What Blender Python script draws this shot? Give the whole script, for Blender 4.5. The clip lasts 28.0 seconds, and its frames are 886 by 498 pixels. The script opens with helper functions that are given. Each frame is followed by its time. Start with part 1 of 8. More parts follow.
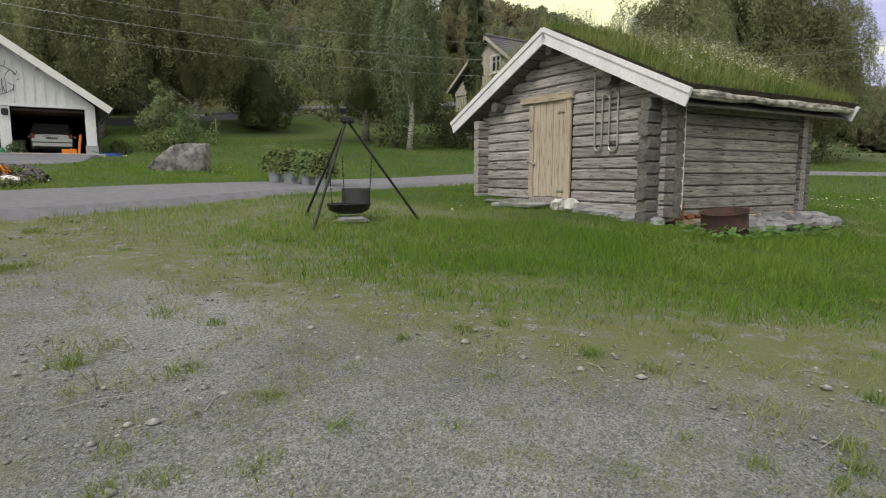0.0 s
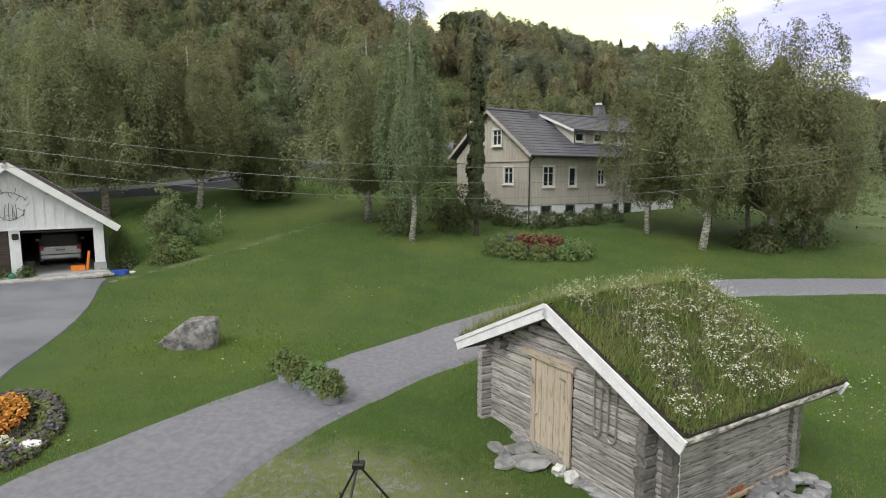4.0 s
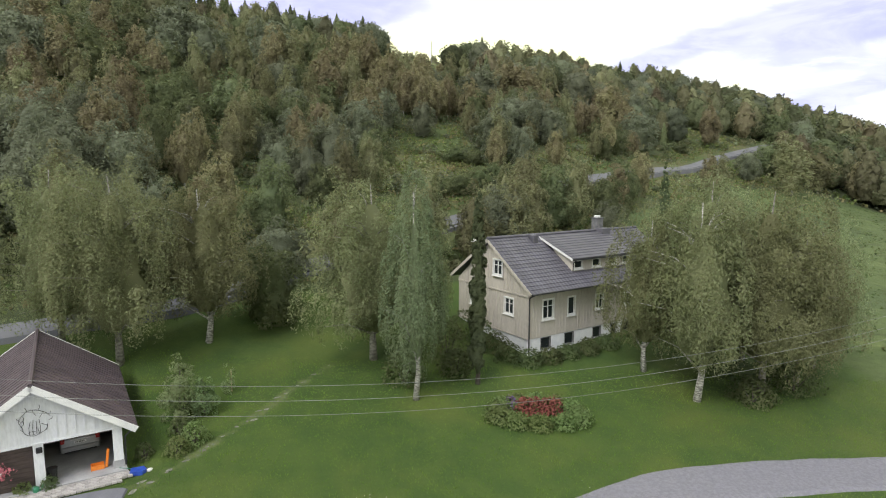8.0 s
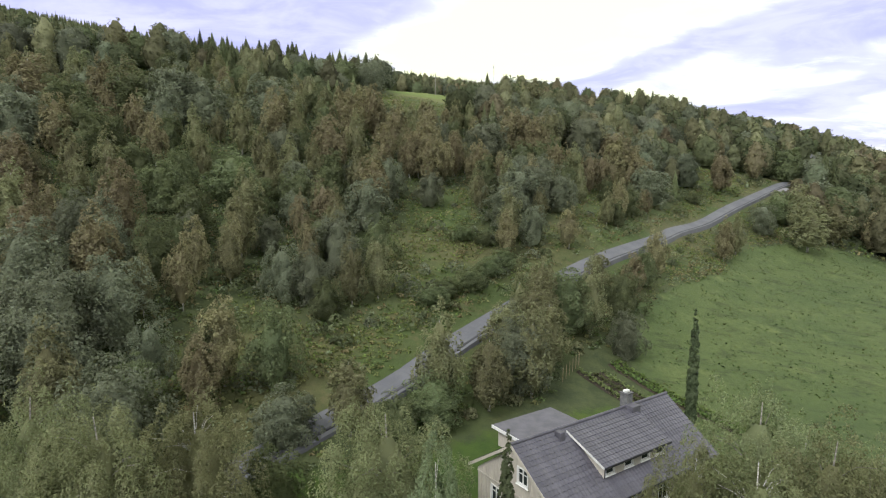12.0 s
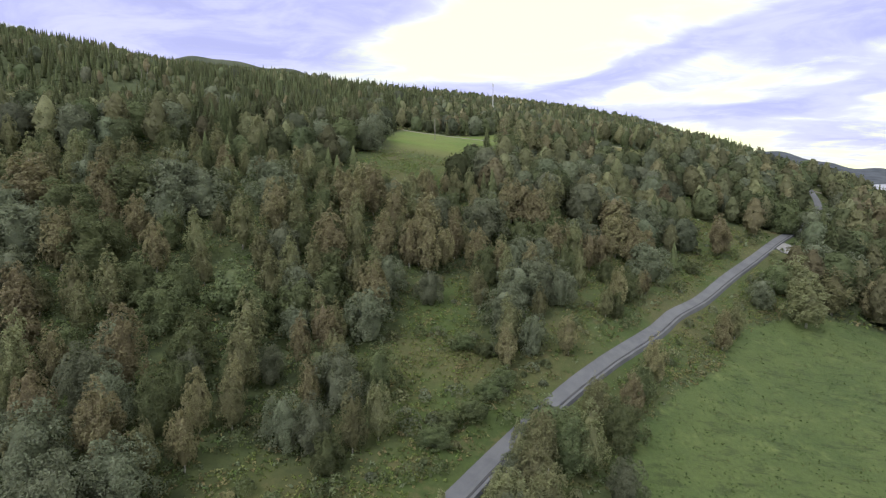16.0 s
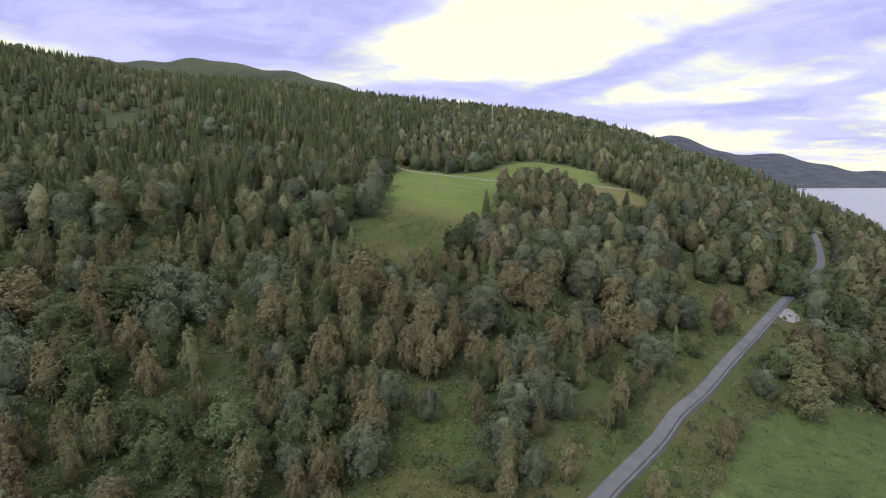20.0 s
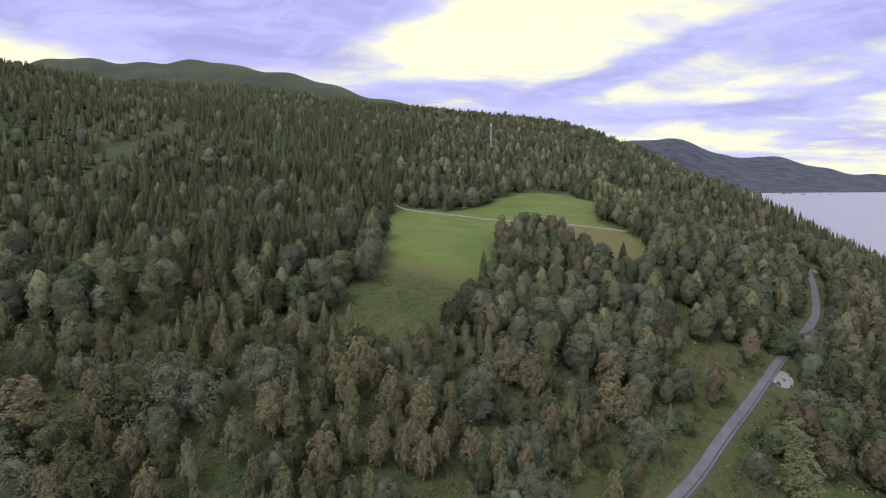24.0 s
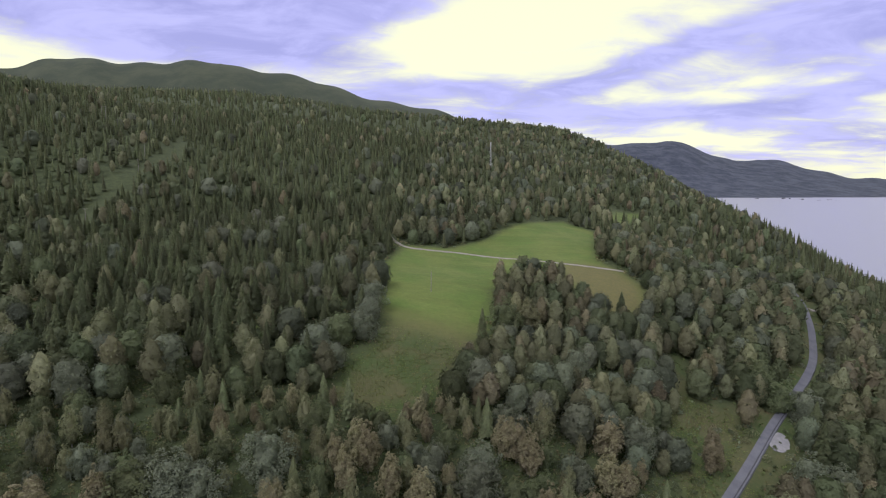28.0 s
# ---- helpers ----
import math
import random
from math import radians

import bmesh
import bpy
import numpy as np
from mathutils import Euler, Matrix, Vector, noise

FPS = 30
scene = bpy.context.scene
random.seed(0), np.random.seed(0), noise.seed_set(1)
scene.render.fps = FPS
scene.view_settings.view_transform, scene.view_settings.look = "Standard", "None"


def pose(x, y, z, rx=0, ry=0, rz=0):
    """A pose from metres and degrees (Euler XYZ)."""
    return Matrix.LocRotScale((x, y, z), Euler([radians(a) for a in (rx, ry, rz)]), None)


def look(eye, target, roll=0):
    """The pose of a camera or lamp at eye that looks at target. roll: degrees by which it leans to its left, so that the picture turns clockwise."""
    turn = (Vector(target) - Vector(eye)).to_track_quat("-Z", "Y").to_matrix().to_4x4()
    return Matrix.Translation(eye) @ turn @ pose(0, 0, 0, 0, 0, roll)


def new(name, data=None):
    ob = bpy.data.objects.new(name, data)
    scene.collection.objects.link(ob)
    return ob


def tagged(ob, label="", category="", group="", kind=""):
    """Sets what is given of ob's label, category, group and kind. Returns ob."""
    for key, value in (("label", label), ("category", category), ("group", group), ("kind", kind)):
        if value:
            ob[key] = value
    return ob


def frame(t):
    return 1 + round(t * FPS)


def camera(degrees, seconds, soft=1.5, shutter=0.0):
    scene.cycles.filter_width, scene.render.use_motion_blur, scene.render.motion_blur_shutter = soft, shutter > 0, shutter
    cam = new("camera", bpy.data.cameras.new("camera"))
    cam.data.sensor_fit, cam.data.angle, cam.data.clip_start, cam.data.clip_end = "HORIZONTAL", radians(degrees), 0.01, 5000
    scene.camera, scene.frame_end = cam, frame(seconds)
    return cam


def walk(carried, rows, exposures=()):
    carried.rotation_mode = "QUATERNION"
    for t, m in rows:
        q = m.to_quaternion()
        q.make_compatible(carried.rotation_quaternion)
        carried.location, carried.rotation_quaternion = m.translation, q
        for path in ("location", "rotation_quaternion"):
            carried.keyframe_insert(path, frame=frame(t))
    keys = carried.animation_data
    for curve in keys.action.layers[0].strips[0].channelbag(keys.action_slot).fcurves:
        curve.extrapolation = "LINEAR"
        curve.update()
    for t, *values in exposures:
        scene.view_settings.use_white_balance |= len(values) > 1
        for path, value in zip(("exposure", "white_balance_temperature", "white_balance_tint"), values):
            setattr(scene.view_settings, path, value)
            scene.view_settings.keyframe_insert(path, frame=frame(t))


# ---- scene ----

# ---- camera: a drone that rises from beside the storehouse ----
cam = camera(74.0, 28.0, soft=1.1)
PATH = [
    (0.0, 0.000, 0.000, 1.300, -7.146, 0.055, 0.026),
    (0.5, -0.016, 0.053, 1.594, -7.168, 0.034, 0.028),
    (1.0, -0.019, 0.100, 1.923, -7.185, 0.007, 0.022),
    (1.5, -0.025, 0.132, 2.319, -7.213, -0.004, 0.010),
    (2.0, -0.037, 0.182, 2.834, -7.220, -0.010, 0.031),
    (2.5, -0.051, 0.213, 3.500, -7.220, -0.025, 0.044),
    (3.0, -0.065, 0.234, 4.399, -7.219, -0.043, 0.047),
    (3.5, -0.075, 0.219, 5.253, -7.231, -0.047, 0.050),
    (4.0, -0.099, 0.199, 6.179, -7.250, -0.061, 0.042),
    (4.5, -0.212, 0.187, 7.047, -7.244, -0.044, 0.029),
    (6.5, -0.179, 0.100, 11.247, -7.257, -0.038, 0.069),
    (7.0, -0.133, 0.040, 12.472, -7.272, -0.020, 0.078),
    (7.5, -0.158, 0.031, 13.653, -7.269, -0.016, 0.070),
    (8.0, -0.268, 0.193, 14.940, -7.257, -0.018, 0.038),
    (8.5, -0.456, 0.591, 16.122, -7.266, -0.024, 0.008),
    (9.0, -0.638, 1.238, 17.489, -7.267, -0.030, -0.017),
    (9.5, -0.782, 1.946, 18.899, -7.254, -0.014, -0.014),
    (10.0, -0.928, 2.712, 20.577, -7.233, -0.018, 0.020),
    (10.5, -1.056, 3.423, 22.204, -7.236, -0.003, 0.057),
    (11.0, -1.173, 4.094, 23.942, -7.230, 0.024, 0.100),
    (11.5, -1.295, 4.665, 25.640, -7.243, 0.039, 0.129),
    (12.0, -1.434, 5.212, 27.495, -7.256, 0.046, 0.145),
    (12.5, -1.559, 5.640, 29.244, -7.285, 0.051, 0.139),
    (14.5, -1.498, 6.413, 37.427, -7.284, 0.069, 0.117),
    (15.0, -1.485, 6.481, 39.782, -7.273, 0.067, 0.086),
    (15.5, -1.475, 6.669, 42.162, -7.282, 0.087, 0.085),
    (16.0, -1.469, 7.004, 44.681, -7.255, 0.113, 0.092),
    (16.5, -1.518, 7.393, 47.140, -7.246, 0.109, 0.091),
    (17.0, -1.587, 7.878, 49.656, -7.240, 0.089, 0.082),
    (17.5, -1.652, 8.364, 52.118, -7.262, 0.050, 0.081),
    (18.0, -1.700, 8.939, 54.669, -7.272, 0.022, 0.083),
    (18.5, -1.709, 9.556, 57.203, -7.306, 0.018, 0.066),
    (19.0, -1.710, 10.206, 59.695, -7.313, 0.021, 0.057),
    (19.5, -1.597, 10.821, 62.129, -7.331, 0.040, 0.046),
    (20.0, -1.431, 11.389, 64.595, -7.329, 0.070, 0.018),
    (20.5, -1.265, 11.842, 67.035, -7.343, 0.072, 0.019),
    (21.0, -1.086, 12.171, 69.479, -7.350, 0.068, 0.028),
    (21.5, -0.891, 12.412, 71.883, -7.368, 0.046, 0.006),
    (23.5, -0.776, 12.368, 81.691, -7.388, -0.005, -0.043),
    (24.0, -0.893, 12.605, 84.152, -7.384, -0.053, -0.059),
    (24.5, -0.958, 12.855, 86.551, -7.404, -0.088, -0.075),
    (25.0, -1.003, 13.075, 88.988, -7.409, -0.111, -0.089),
    (25.5, -1.036, 13.270, 91.385, -7.435, -0.136, -0.085),
    (26.0, -1.028, 13.467, 93.832, -7.434, -0.179, -0.100),
    (26.5, -1.005, 13.629, 96.227, -7.462, -0.227, -0.102),
    (27.0, -1.001, 13.795, 98.613, -7.459, -0.270, -0.101),
    (27.5, -0.988, 13.962, 100.971, -7.473, -0.300, -0.097),
    (28.0, -0.986, 14.138, 103.301, -7.472, -0.325, -0.102),
]
EXPOSURE = [(0.0, 0.10, 6400, 10), (2.0, 0.44, 6300, 10), (4.0, 0.38, 6200, 10), (8.0, 0.54, 6150, 10), (14.0, 0.34, 6000, 10), (20.0, 0.08, 5850, 18), (28.0, -0.13, 5680, 22)]
walk(cam, [(t, pose(x, y, z, 90 + pitch, roll, yaw)) for t, x, y, z, pitch, roll, yaw in PATH], EXPOSURE)

# ---- sky and sun: an overcast evening ----
SUN_EL, SUN_AZ = radians(48), radians(215)
world = bpy.data.worlds.new("overcast_sky")
scene.world = world
world.use_nodes = True
wt = world.node_tree
wt.nodes.clear()


def wnode(kind, **values):
    n = wt.nodes.new(kind)
    for key, value in values.items():
        n.inputs[key].default_value = value
    return n


def wmath(op, a, b=None):
    n = wt.nodes.new("ShaderNodeMath")
    n.operation = op
    for i, v in enumerate((a, b)):
        if v is None:
            continue
        if isinstance(v, (int, float)):
            n.inputs[i].default_value = v
        else:
            wt.links.new(v, n.inputs[i])
    return n.outputs[0]


def wmix(fac, a, b):
    n = wt.nodes.new("ShaderNodeMix")
    n.data_type = "RGBA"
    for socket, v in ((n.inputs[0], fac), (n.inputs[6], a), (n.inputs[7], b)):
        if isinstance(v, tuple):
            socket.default_value = (*v, 1)
        else:
            wt.links.new(v, socket)
    return n.outputs[2]


def wramp(fac, stops):
    n = wt.nodes.new("ShaderNodeValToRGB")
    n.color_ramp.interpolation = "EASE"
    while len(n.color_ramp.elements) < len(stops):
        n.color_ramp.elements.new(0.5)
    for e, (p, v) in zip(n.color_ramp.elements, stops):
        e.position, e.color = p, (v, v, v, 1)
    wt.links.new(fac, n.inputs[0])
    return n.outputs[0]


where = wt.nodes.new("ShaderNodeTexCoord")
sep = wt.nodes.new("ShaderNodeSeparateXYZ")
wt.links.new(where.outputs["Generated"], sep.inputs[0])
up = wmath("MAXIMUM", wmath("ADD", sep.outputs[2], 0.16), 0.03)
flat = wt.nodes.new("ShaderNodeCombineXYZ")
wt.links.new(wmath("DIVIDE", sep.outputs[0], up), flat.inputs[0])
wt.links.new(wmath("DIVIDE", sep.outputs[1], up), flat.inputs[1])
turned = wt.nodes.new("ShaderNodeMapping")
turned.inputs["Rotation"].default_value = (0, 0, 0.35)
turned.inputs["Scale"].default_value = (0.9, 1.1, 1)
turned.inputs["Location"].default_value = (3.48, 1.05, 0)
wt.links.new(flat.outputs[0], turned.inputs["Vector"])
banks = wnode("ShaderNodeTexNoise", Scale=0.9, Detail=7.0, Roughness=0.5, Distortion=0.35)
wt.links.new(turned.outputs[0], banks.inputs["Vector"])
wisps = wnode("ShaderNodeTexNoise", Scale=2.4, Detail=6.0, Roughness=0.6, Distortion=0.6)
wt.links.new(turned.outputs[0], wisps.inputs["Vector"])
cover = wmath("ADD", wmath("ADD", wmath("MULTIPLY", banks.outputs["Fac"], 0.70), wmath("MULTIPLY", wisps.outputs["Fac"], 0.48)), -0.09)
# banks and gaps of the evening sky: bearing and height (tangents), length, thickness, tilt, how dense
ahead = wmath("MAXIMUM", sep.outputs[1], 0.08)
vault = wt.nodes.new("ShaderNodeCombineXYZ")
wt.links.new(wmath("DIVIDE", sep.outputs[0], ahead), vault.inputs[0])
wt.links.new(wmath("DIVIDE", sep.outputs[2], ahead), vault.inputs[1])
for u, v, long_, thick, tilt, dense in ((-0.52, 0.27, 0.42, 0.065, -4, 0.24), (-0.18, 0.19, 0.26, 0.032, -12, 0.14), (-0.08, 0.265, 0.14, 0.035, 4, 0.16), (0.06, 0.135, 0.26, 0.024, 3, 0.16), (0.36, 0.195, 0.26, 0.026, 20, 0.22), (0.70, 0.250, 0.34, 0.042, 13, 0.24), (0.74, 0.155, 0.22, 0.022, 10, 0.12), (0.40, 0.100, 0.30, 0.016, 2, 0.14), (0.70, 0.070, 0.30, 0.020, 0, 0.12),
                                        (0.10, 0.250, 0.20, 0.055, 8, -0.20), (0.52, 0.135, 0.30, 0.022, 8, -0.16), (-0.45, 0.155, 0.30, 0.020, -4, -0.10), (0.00, 0.170, 0.20, 0.02, 6, -0.08)):
    spot = wt.nodes.new("ShaderNodeMapping")
    spot.vector_type = "TEXTURE"
    spot.inputs["Location"].default_value = (u, v, 0)
    spot.inputs["Rotation"].default_value = (0, 0, radians(tilt))
    spot.inputs["Scale"].default_value = (long_, thick, 1)
    wt.links.new(vault.outputs[0], spot.inputs["Vector"])
    reach = wt.nodes.new("ShaderNodeVectorMath")
    reach.operation = "LENGTH"
    wt.links.new(spot.outputs[0], reach.inputs[0])
    fade = wt.nodes.new("ShaderNodeMapRange")
    fade.interpolation_type = "SMOOTHSTEP"
    fade.inputs[1].default_value, fade.inputs[2].default_value, fade.inputs[3].default_value, fade.inputs[4].default_value = 0.1, 1.45, dense * 0.8, 0.0
    wt.links.new(reach.outputs["Value"], fade.inputs[0])
    cover = wmath("ADD", cover, fade.outputs[0])
sky = wt.nodes.new("ShaderNodeTexSky")
sky.sky_type, sky.sun_disc = "NISHITA", False
sky.sun_elevation, sky.sun_rotation = SUN_EL, SUN_AZ
veil = wmix(wramp(wisps.outputs["Fac"], [(0.35, 0.0), (0.65, 1.0)]), (0.44, 0.43, 0.68), (0.62, 0.60, 0.86))
glow = wmix(wramp(cover, [(0.40, 1.0), (0.63, 0.0)]), veil, (1.10, 1.08, 0.60))
pale = wt.nodes.new("ShaderNodeMix")
pale.data_type, pale.blend_type = "RGBA", "ADD"
pale.inputs[0].default_value = 0.012
wt.links.new(glow, pale.inputs[6])
wt.links.new(sky.outputs[0], pale.inputs[7])
back = wt.nodes.new("ShaderNodeBackground")
SKY_LIGHT = 1.0
back.inputs["Strength"].default_value = SKY_LIGHT
wt.links.new(pale.outputs[2], back.inputs["Color"])
wout = wt.nodes.new("ShaderNodeOutputWorld")
wt.links.new(back.outputs[0], wout.inputs["Surface"])

sun = new("sun", bpy.data.lights.new("sun", "SUN"))
sun.data.energy, sun.data.angle, sun.data.color = 1.8, radians(24), (1.0, 0.95, 0.88)
sun.matrix_basis = look((0, 0, 300), (300 * math.sin(SUN_AZ + math.pi) , 300 * math.cos(SUN_AZ + math.pi), 300 - 300 * math.tan(SUN_EL)))

# ---- the lie of the land ----
# s runs up the valley side: along y and to the left of x
RISE_S = [-400, -60, -20, 0, 5, 10, 16, 25, 33, 45, 60, 77, 91, 98, 124, 143, 187, 220, 240, 265, 380, 460, 560, 1260, 2000, 3000, 9000]
RISE_Z = [-6, -3, -1.0, 0.12, 0.4, 0.72, 1.05, 1.75, 2.7, 4.2, 7.2, 13.2, 18.6, 21.5, 27, 34.5, 47, 54, 58, 61.5, 74, 84, 105, 206, 280, 340, 600]
# the far skyline: bearing x / y and height over the lake at 4.3 km
FAR_K = [-3, -0.725, -0.642, -0.559, -0.457, -0.365, -0.282, -0.208, -0.134, -0.059, 0.049, 0.148, 0.205, 0.262, 0.328, 0.375, 0.433, 0.49, 0.528, 0.586, 0.635, 0.748, 3]
FAR_Z = [700, 865, 874, 880, 851, 865, 805, 725, 652, 575, 475, 434, 383, 340, 322, 335, 280, 213, 226, 174, 131, 101, 90]
# snowy mountains behind it, at 4.9 km
SNOW_K = [0.4, 0.52, 0.557, 0.614, 0.661, 0.70, 0.745, 0.9, 3]
SNOW_Z = [100, 205, 234, 263, 269, 258, 254, 280, 250]
LAKE = -9.0
ROAD = [(-60.0, 22.0), (-40.0, 31.0), (-25.0, 39.6), (-18.0, 44.5), (-6.4, 57.8), (0.0, 68.0), (10.5, 82.9), (23.7, 98.4), (37.6, 114.4), (46.8, 126.8), (56.6, 137.4), (67.6, 150.0), (81.0, 164.6), (87.0, 171.4), (92.8, 178.1), (107.0, 194.5), (121.8, 210.8), (137.6, 228.2), (150.6, 245.5), (167.5, 273.8), (176.0, 290.5), (183.5, 308.5), (187.0, 326.5), (178.0, 335.5), (160.0, 344.3)]
# how far the ground lies under (-) or over (+) the even slope: x, y, metres
DIPS = [(-17.5, 94, -6.5), (-6, 94, -7.0), (-1, 113, -3.2), (-17, 72, -6.5), (-1, 81, -3.6), (-30, 95, -7.5), (-44, 87, -6.5), (-45, 109, -6.2), (-54, 106, -5.5), (-35, 125, -3.5), (-25, 143, -2.2), (0, 137, -3.5), (-55, 91, -7.5), (-60, 109, -6.5), (-54, 121, -3.8), (-12, 137, -2.4), (-43, 121, -5.0), (-34, 164, -3.2), (-70, 90, -7.0), (-32, 70, -6.5), (-75, 120, -6.0), (-50, 70, -6.0)]
SWELLS = [(69, 266, 6.5), (-16, 189, 1.8), (81, 300, 1.5), (-5, 236, 1.4), (-87, 252, -6.0), (-26, 287, -2.0), (-5, 337, -1.0), (-182, 314, -12.0), (-195, 334, -12.0), (-144, 264, -13.0), (-199, 413, -4.0), (24, 158, 1.5), (-130, 320, -9.0), (-110, 190, -7.0), (172, 339, -5.0), (232, 400, -14.0), (265, 450, -16.0), (205, 400, -11.0), (245, 350, -9.0), (-240, 330, -12.0), (44, 130, -1.0), (24, 140, 0.0), (32, 137, 0.0), (16, 116, 0.0), (47, 106, 0.0)]


def smooth01(v, a, b):
    t = np.clip((v - a) / (b - a), 0.0, 1.0)
    return t * t * (3 - 2 * t)


def soft_interp(v, xs, ys, reach=0.12):
    """Interpolation with rounded corners."""
    v = np.asarray(v, float)
    w = np.maximum(np.abs(v) * reach, 1.5)
    return sum(np.interp(v + k * w, xs, ys) * c for k, c in ((-1, 0.17), (-0.5, 0.21), (0, 0.24), (0.5, 0.21), (1, 0.17)))


def land(x, y):
    """Height of the ground."""
    x, y = np.asarray(x, float), np.asarray(y, float)
    yard = smooth01(y, 11, 22) * (1 - smooth01(y, 42, 66))
    s = y - (0.85 - 0.53 * yard) * x
    z = soft_interp(s, RISE_S, RISE_Z)
    near = np.exp(-((x - 5.2) ** 2 + (y - 10.2) ** 2) / 18)
    z = z + 0.12 * near
    wu, wv = (x - 5.35) * 0.857 + (y - 9.55) * 0.515, -(x - 5.35) * 0.515 + (y - 9.55) * 0.857
    z = z - 0.17 * np.exp(-(wu / 1.7) ** 4 - (wv / 0.62) ** 2)
    out = np.clip((np.hypot(x, y) - 45) / 200, 0, 1)
    z = z + out * (2.2 * np.sin(x * 0.021 + 1.3) * np.sin(y * 0.017 + 0.4) + 1.1 * np.sin(x * 0.05 + y * 0.031))
    # the road's own line: a dip, then a rise
    z = z - 2.4 * np.exp(-((x - 56) ** 2 + (y - 140) ** 2) / 700) + 2.2 * np.exp(-((x - 104) ** 2 + (y - 190) ** 2) / 800)
    # hollows and swells of the hillside
    push, weight = np.zeros(np.shape(z)), np.full(np.shape(z), 0.12)
    for px, py, d in DIPS + SWELLS + [(a, b, 0.0) for a, b in ROAD[3:-2]]:
        w = np.exp(-((x - px) ** 2 + (y - py) ** 2) / (9.0 + 0.065 * math.hypot(px, py)) ** 2)
        push, weight = push + w * d, weight + w
    z = z + push / weight * smooth01(y, 46, 60)
    # a low bank between the lawn and the road
    across, along = (x + 18) * 0.794 - (y - 44.5) * 0.608, (x + 18) * 0.608 + (y - 44.5) * 0.794
    z = z + 0.6 * np.exp(-((across - 4.2) / 1.7) ** 2) * smooth01(along, -10, -3) * (1 - smooth01(along, 8, 14))
    # towards the lake
    r = (x - 230) * 0.94 - (y - 200) * 0.342
    z = z + 22 * smooth01(-x, 150, 600) * smooth01(y, 250, 600)
    z = z + (LAKE - 5 - z) * smooth01(r, -66 - 0.32 * np.maximum(0, y - 420), 46 + 50 * (1 - smooth01(y, 450, 850)))
    # a level pad for the garage
    gu, gv = (x + 14.0) * 0.8387 + (y - 24.85) * 0.5446, -(x + 14.0) * 0.5446 + (y - 24.85) * 0.8387
    pad = smooth01(gu, -8.2, -7.0) * (1 - smooth01(gu, 0.1, 1.3)) * smooth01(gv, -2.2, -0.6) * (1 - smooth01(gv, 9.4, 11.5))
    z = z + (1.98 - z) * pad
    # far hills
    k = x / np.maximum(y, 1.0)
    wob = 14 * np.sin(k * 31 + y * 0.002) + 9 * np.sin(k * 77 + 2)
    far = LAKE - 12 + (np.interp(k, FAR_K, FAR_Z) + wob * smooth01(y, 2600, 3600) - LAKE) * smooth01(y, 2450, 4300) ** 1.2
    far = far + (np.interp(k, SNOW_K, SNOW_Z) + 0.5 * wob - far) * smooth01(y, 4450, 4820) * smooth01(k, 0.4, 0.52)
    z = z - 27 * smooth01(y, 650, 850) * smooth01(-k, 0.22, 0.6)
    w = smooth01(y, 1500, 2600) * smooth01(k, -9, -8)
    z = z + (far - z) * w
    return z


# ---- materials ----
class Nodes:
    """A short hand for building node trees."""

    def __init__(self, name):
        self.mat = bpy.data.materials.new(name)
        self.mat.use_nodes = True
        self.t = self.mat.node_tree
        self.t.nodes.clear()

    def add(self, kind, **values):
        n = self.t.nodes.new(kind)
        for key, v in values.items():
            self.put(n.inputs[key.replace("_", " ")], v)
        return n

    def put(self, socket, v):
        if isinstance(v, bpy.types.NodeSocket):
            self.t.links.new(v, socket)
        elif isinstance(v, tuple) and socket.type == "RGBA":
            socket.default_value = (*v[:3], 1)
        else:
            socket.default_value = v

    def coords(self, kind="Object", scale=(1, 1, 1)):
        n = self.add("ShaderNodeMapping", Scale=scale)
        self.t.links.new(self.add("ShaderNodeTexCoord").outputs[kind], n.inputs["Vector"])
        return n.outputs[0]

    def noise(self, vec, scale, detail=4.0, rough=0.55, warp=0.0):
        return self.add("ShaderNodeTexNoise", Vector=vec, Scale=scale, Detail=detail, Roughness=rough, Distortion=warp).outputs["Fac"]

    def math(self, op, a, b=0.0):
        n = self.t.nodes.new("ShaderNodeMath")
        n.operation = op
        self.put(n.inputs[0], a)
        self.put(n.inputs[1], b)
        return n.outputs[0]

    def ramp(self, fac, a, b):
        n = self.add("ShaderNodeMapRange", Value=fac)
        n.inputs[1].default_value, n.inputs[2].default_value = a, b
        n.interpolation_type = "SMOOTHSTEP"
        return n.outputs[0]

    def mix(self, fac, a, b, blend="MIX"):
        n = self.t.nodes.new("ShaderNodeMix")
        n.data_type, n.blend_type = "RGBA", blend
        self.put(n.inputs[0], fac)
        self.put(n.inputs[6], a)
        self.put(n.inputs[7], b)
        return n.outputs[2]

    def vary(self, colour, fac, amount, hue=0.0):
        n = self.add("ShaderNodeHueSaturation", Color=colour)
        self.put(n.inputs["Value"], self.math("ADD", self.math("MULTIPLY", fac, amount), 1 - amount / 2))
        if hue:
            self.put(n.inputs["Hue"], self.math("ADD", self.math("MULTIPLY", fac, hue), 0.5 - hue / 2))
        return n.outputs[0]

    def attr(self, name):
        n = self.t.nodes.new("ShaderNodeAttribute")
        n.attribute_name = name
        return n

    def bump(self, height, strength, distance):
        return self.add("ShaderNodeBump", Height=height, Strength=strength, Distance=distance).outputs[0]

    def done(self, **values):
        self.bsdf = self.add("ShaderNodeBsdfPrincipled", **values)
        out = self.t.nodes.new("ShaderNodeOutputMaterial")
        self.t.links.new(self.bsdf.outputs[0], out.inputs["Surface"])
        return self.mat


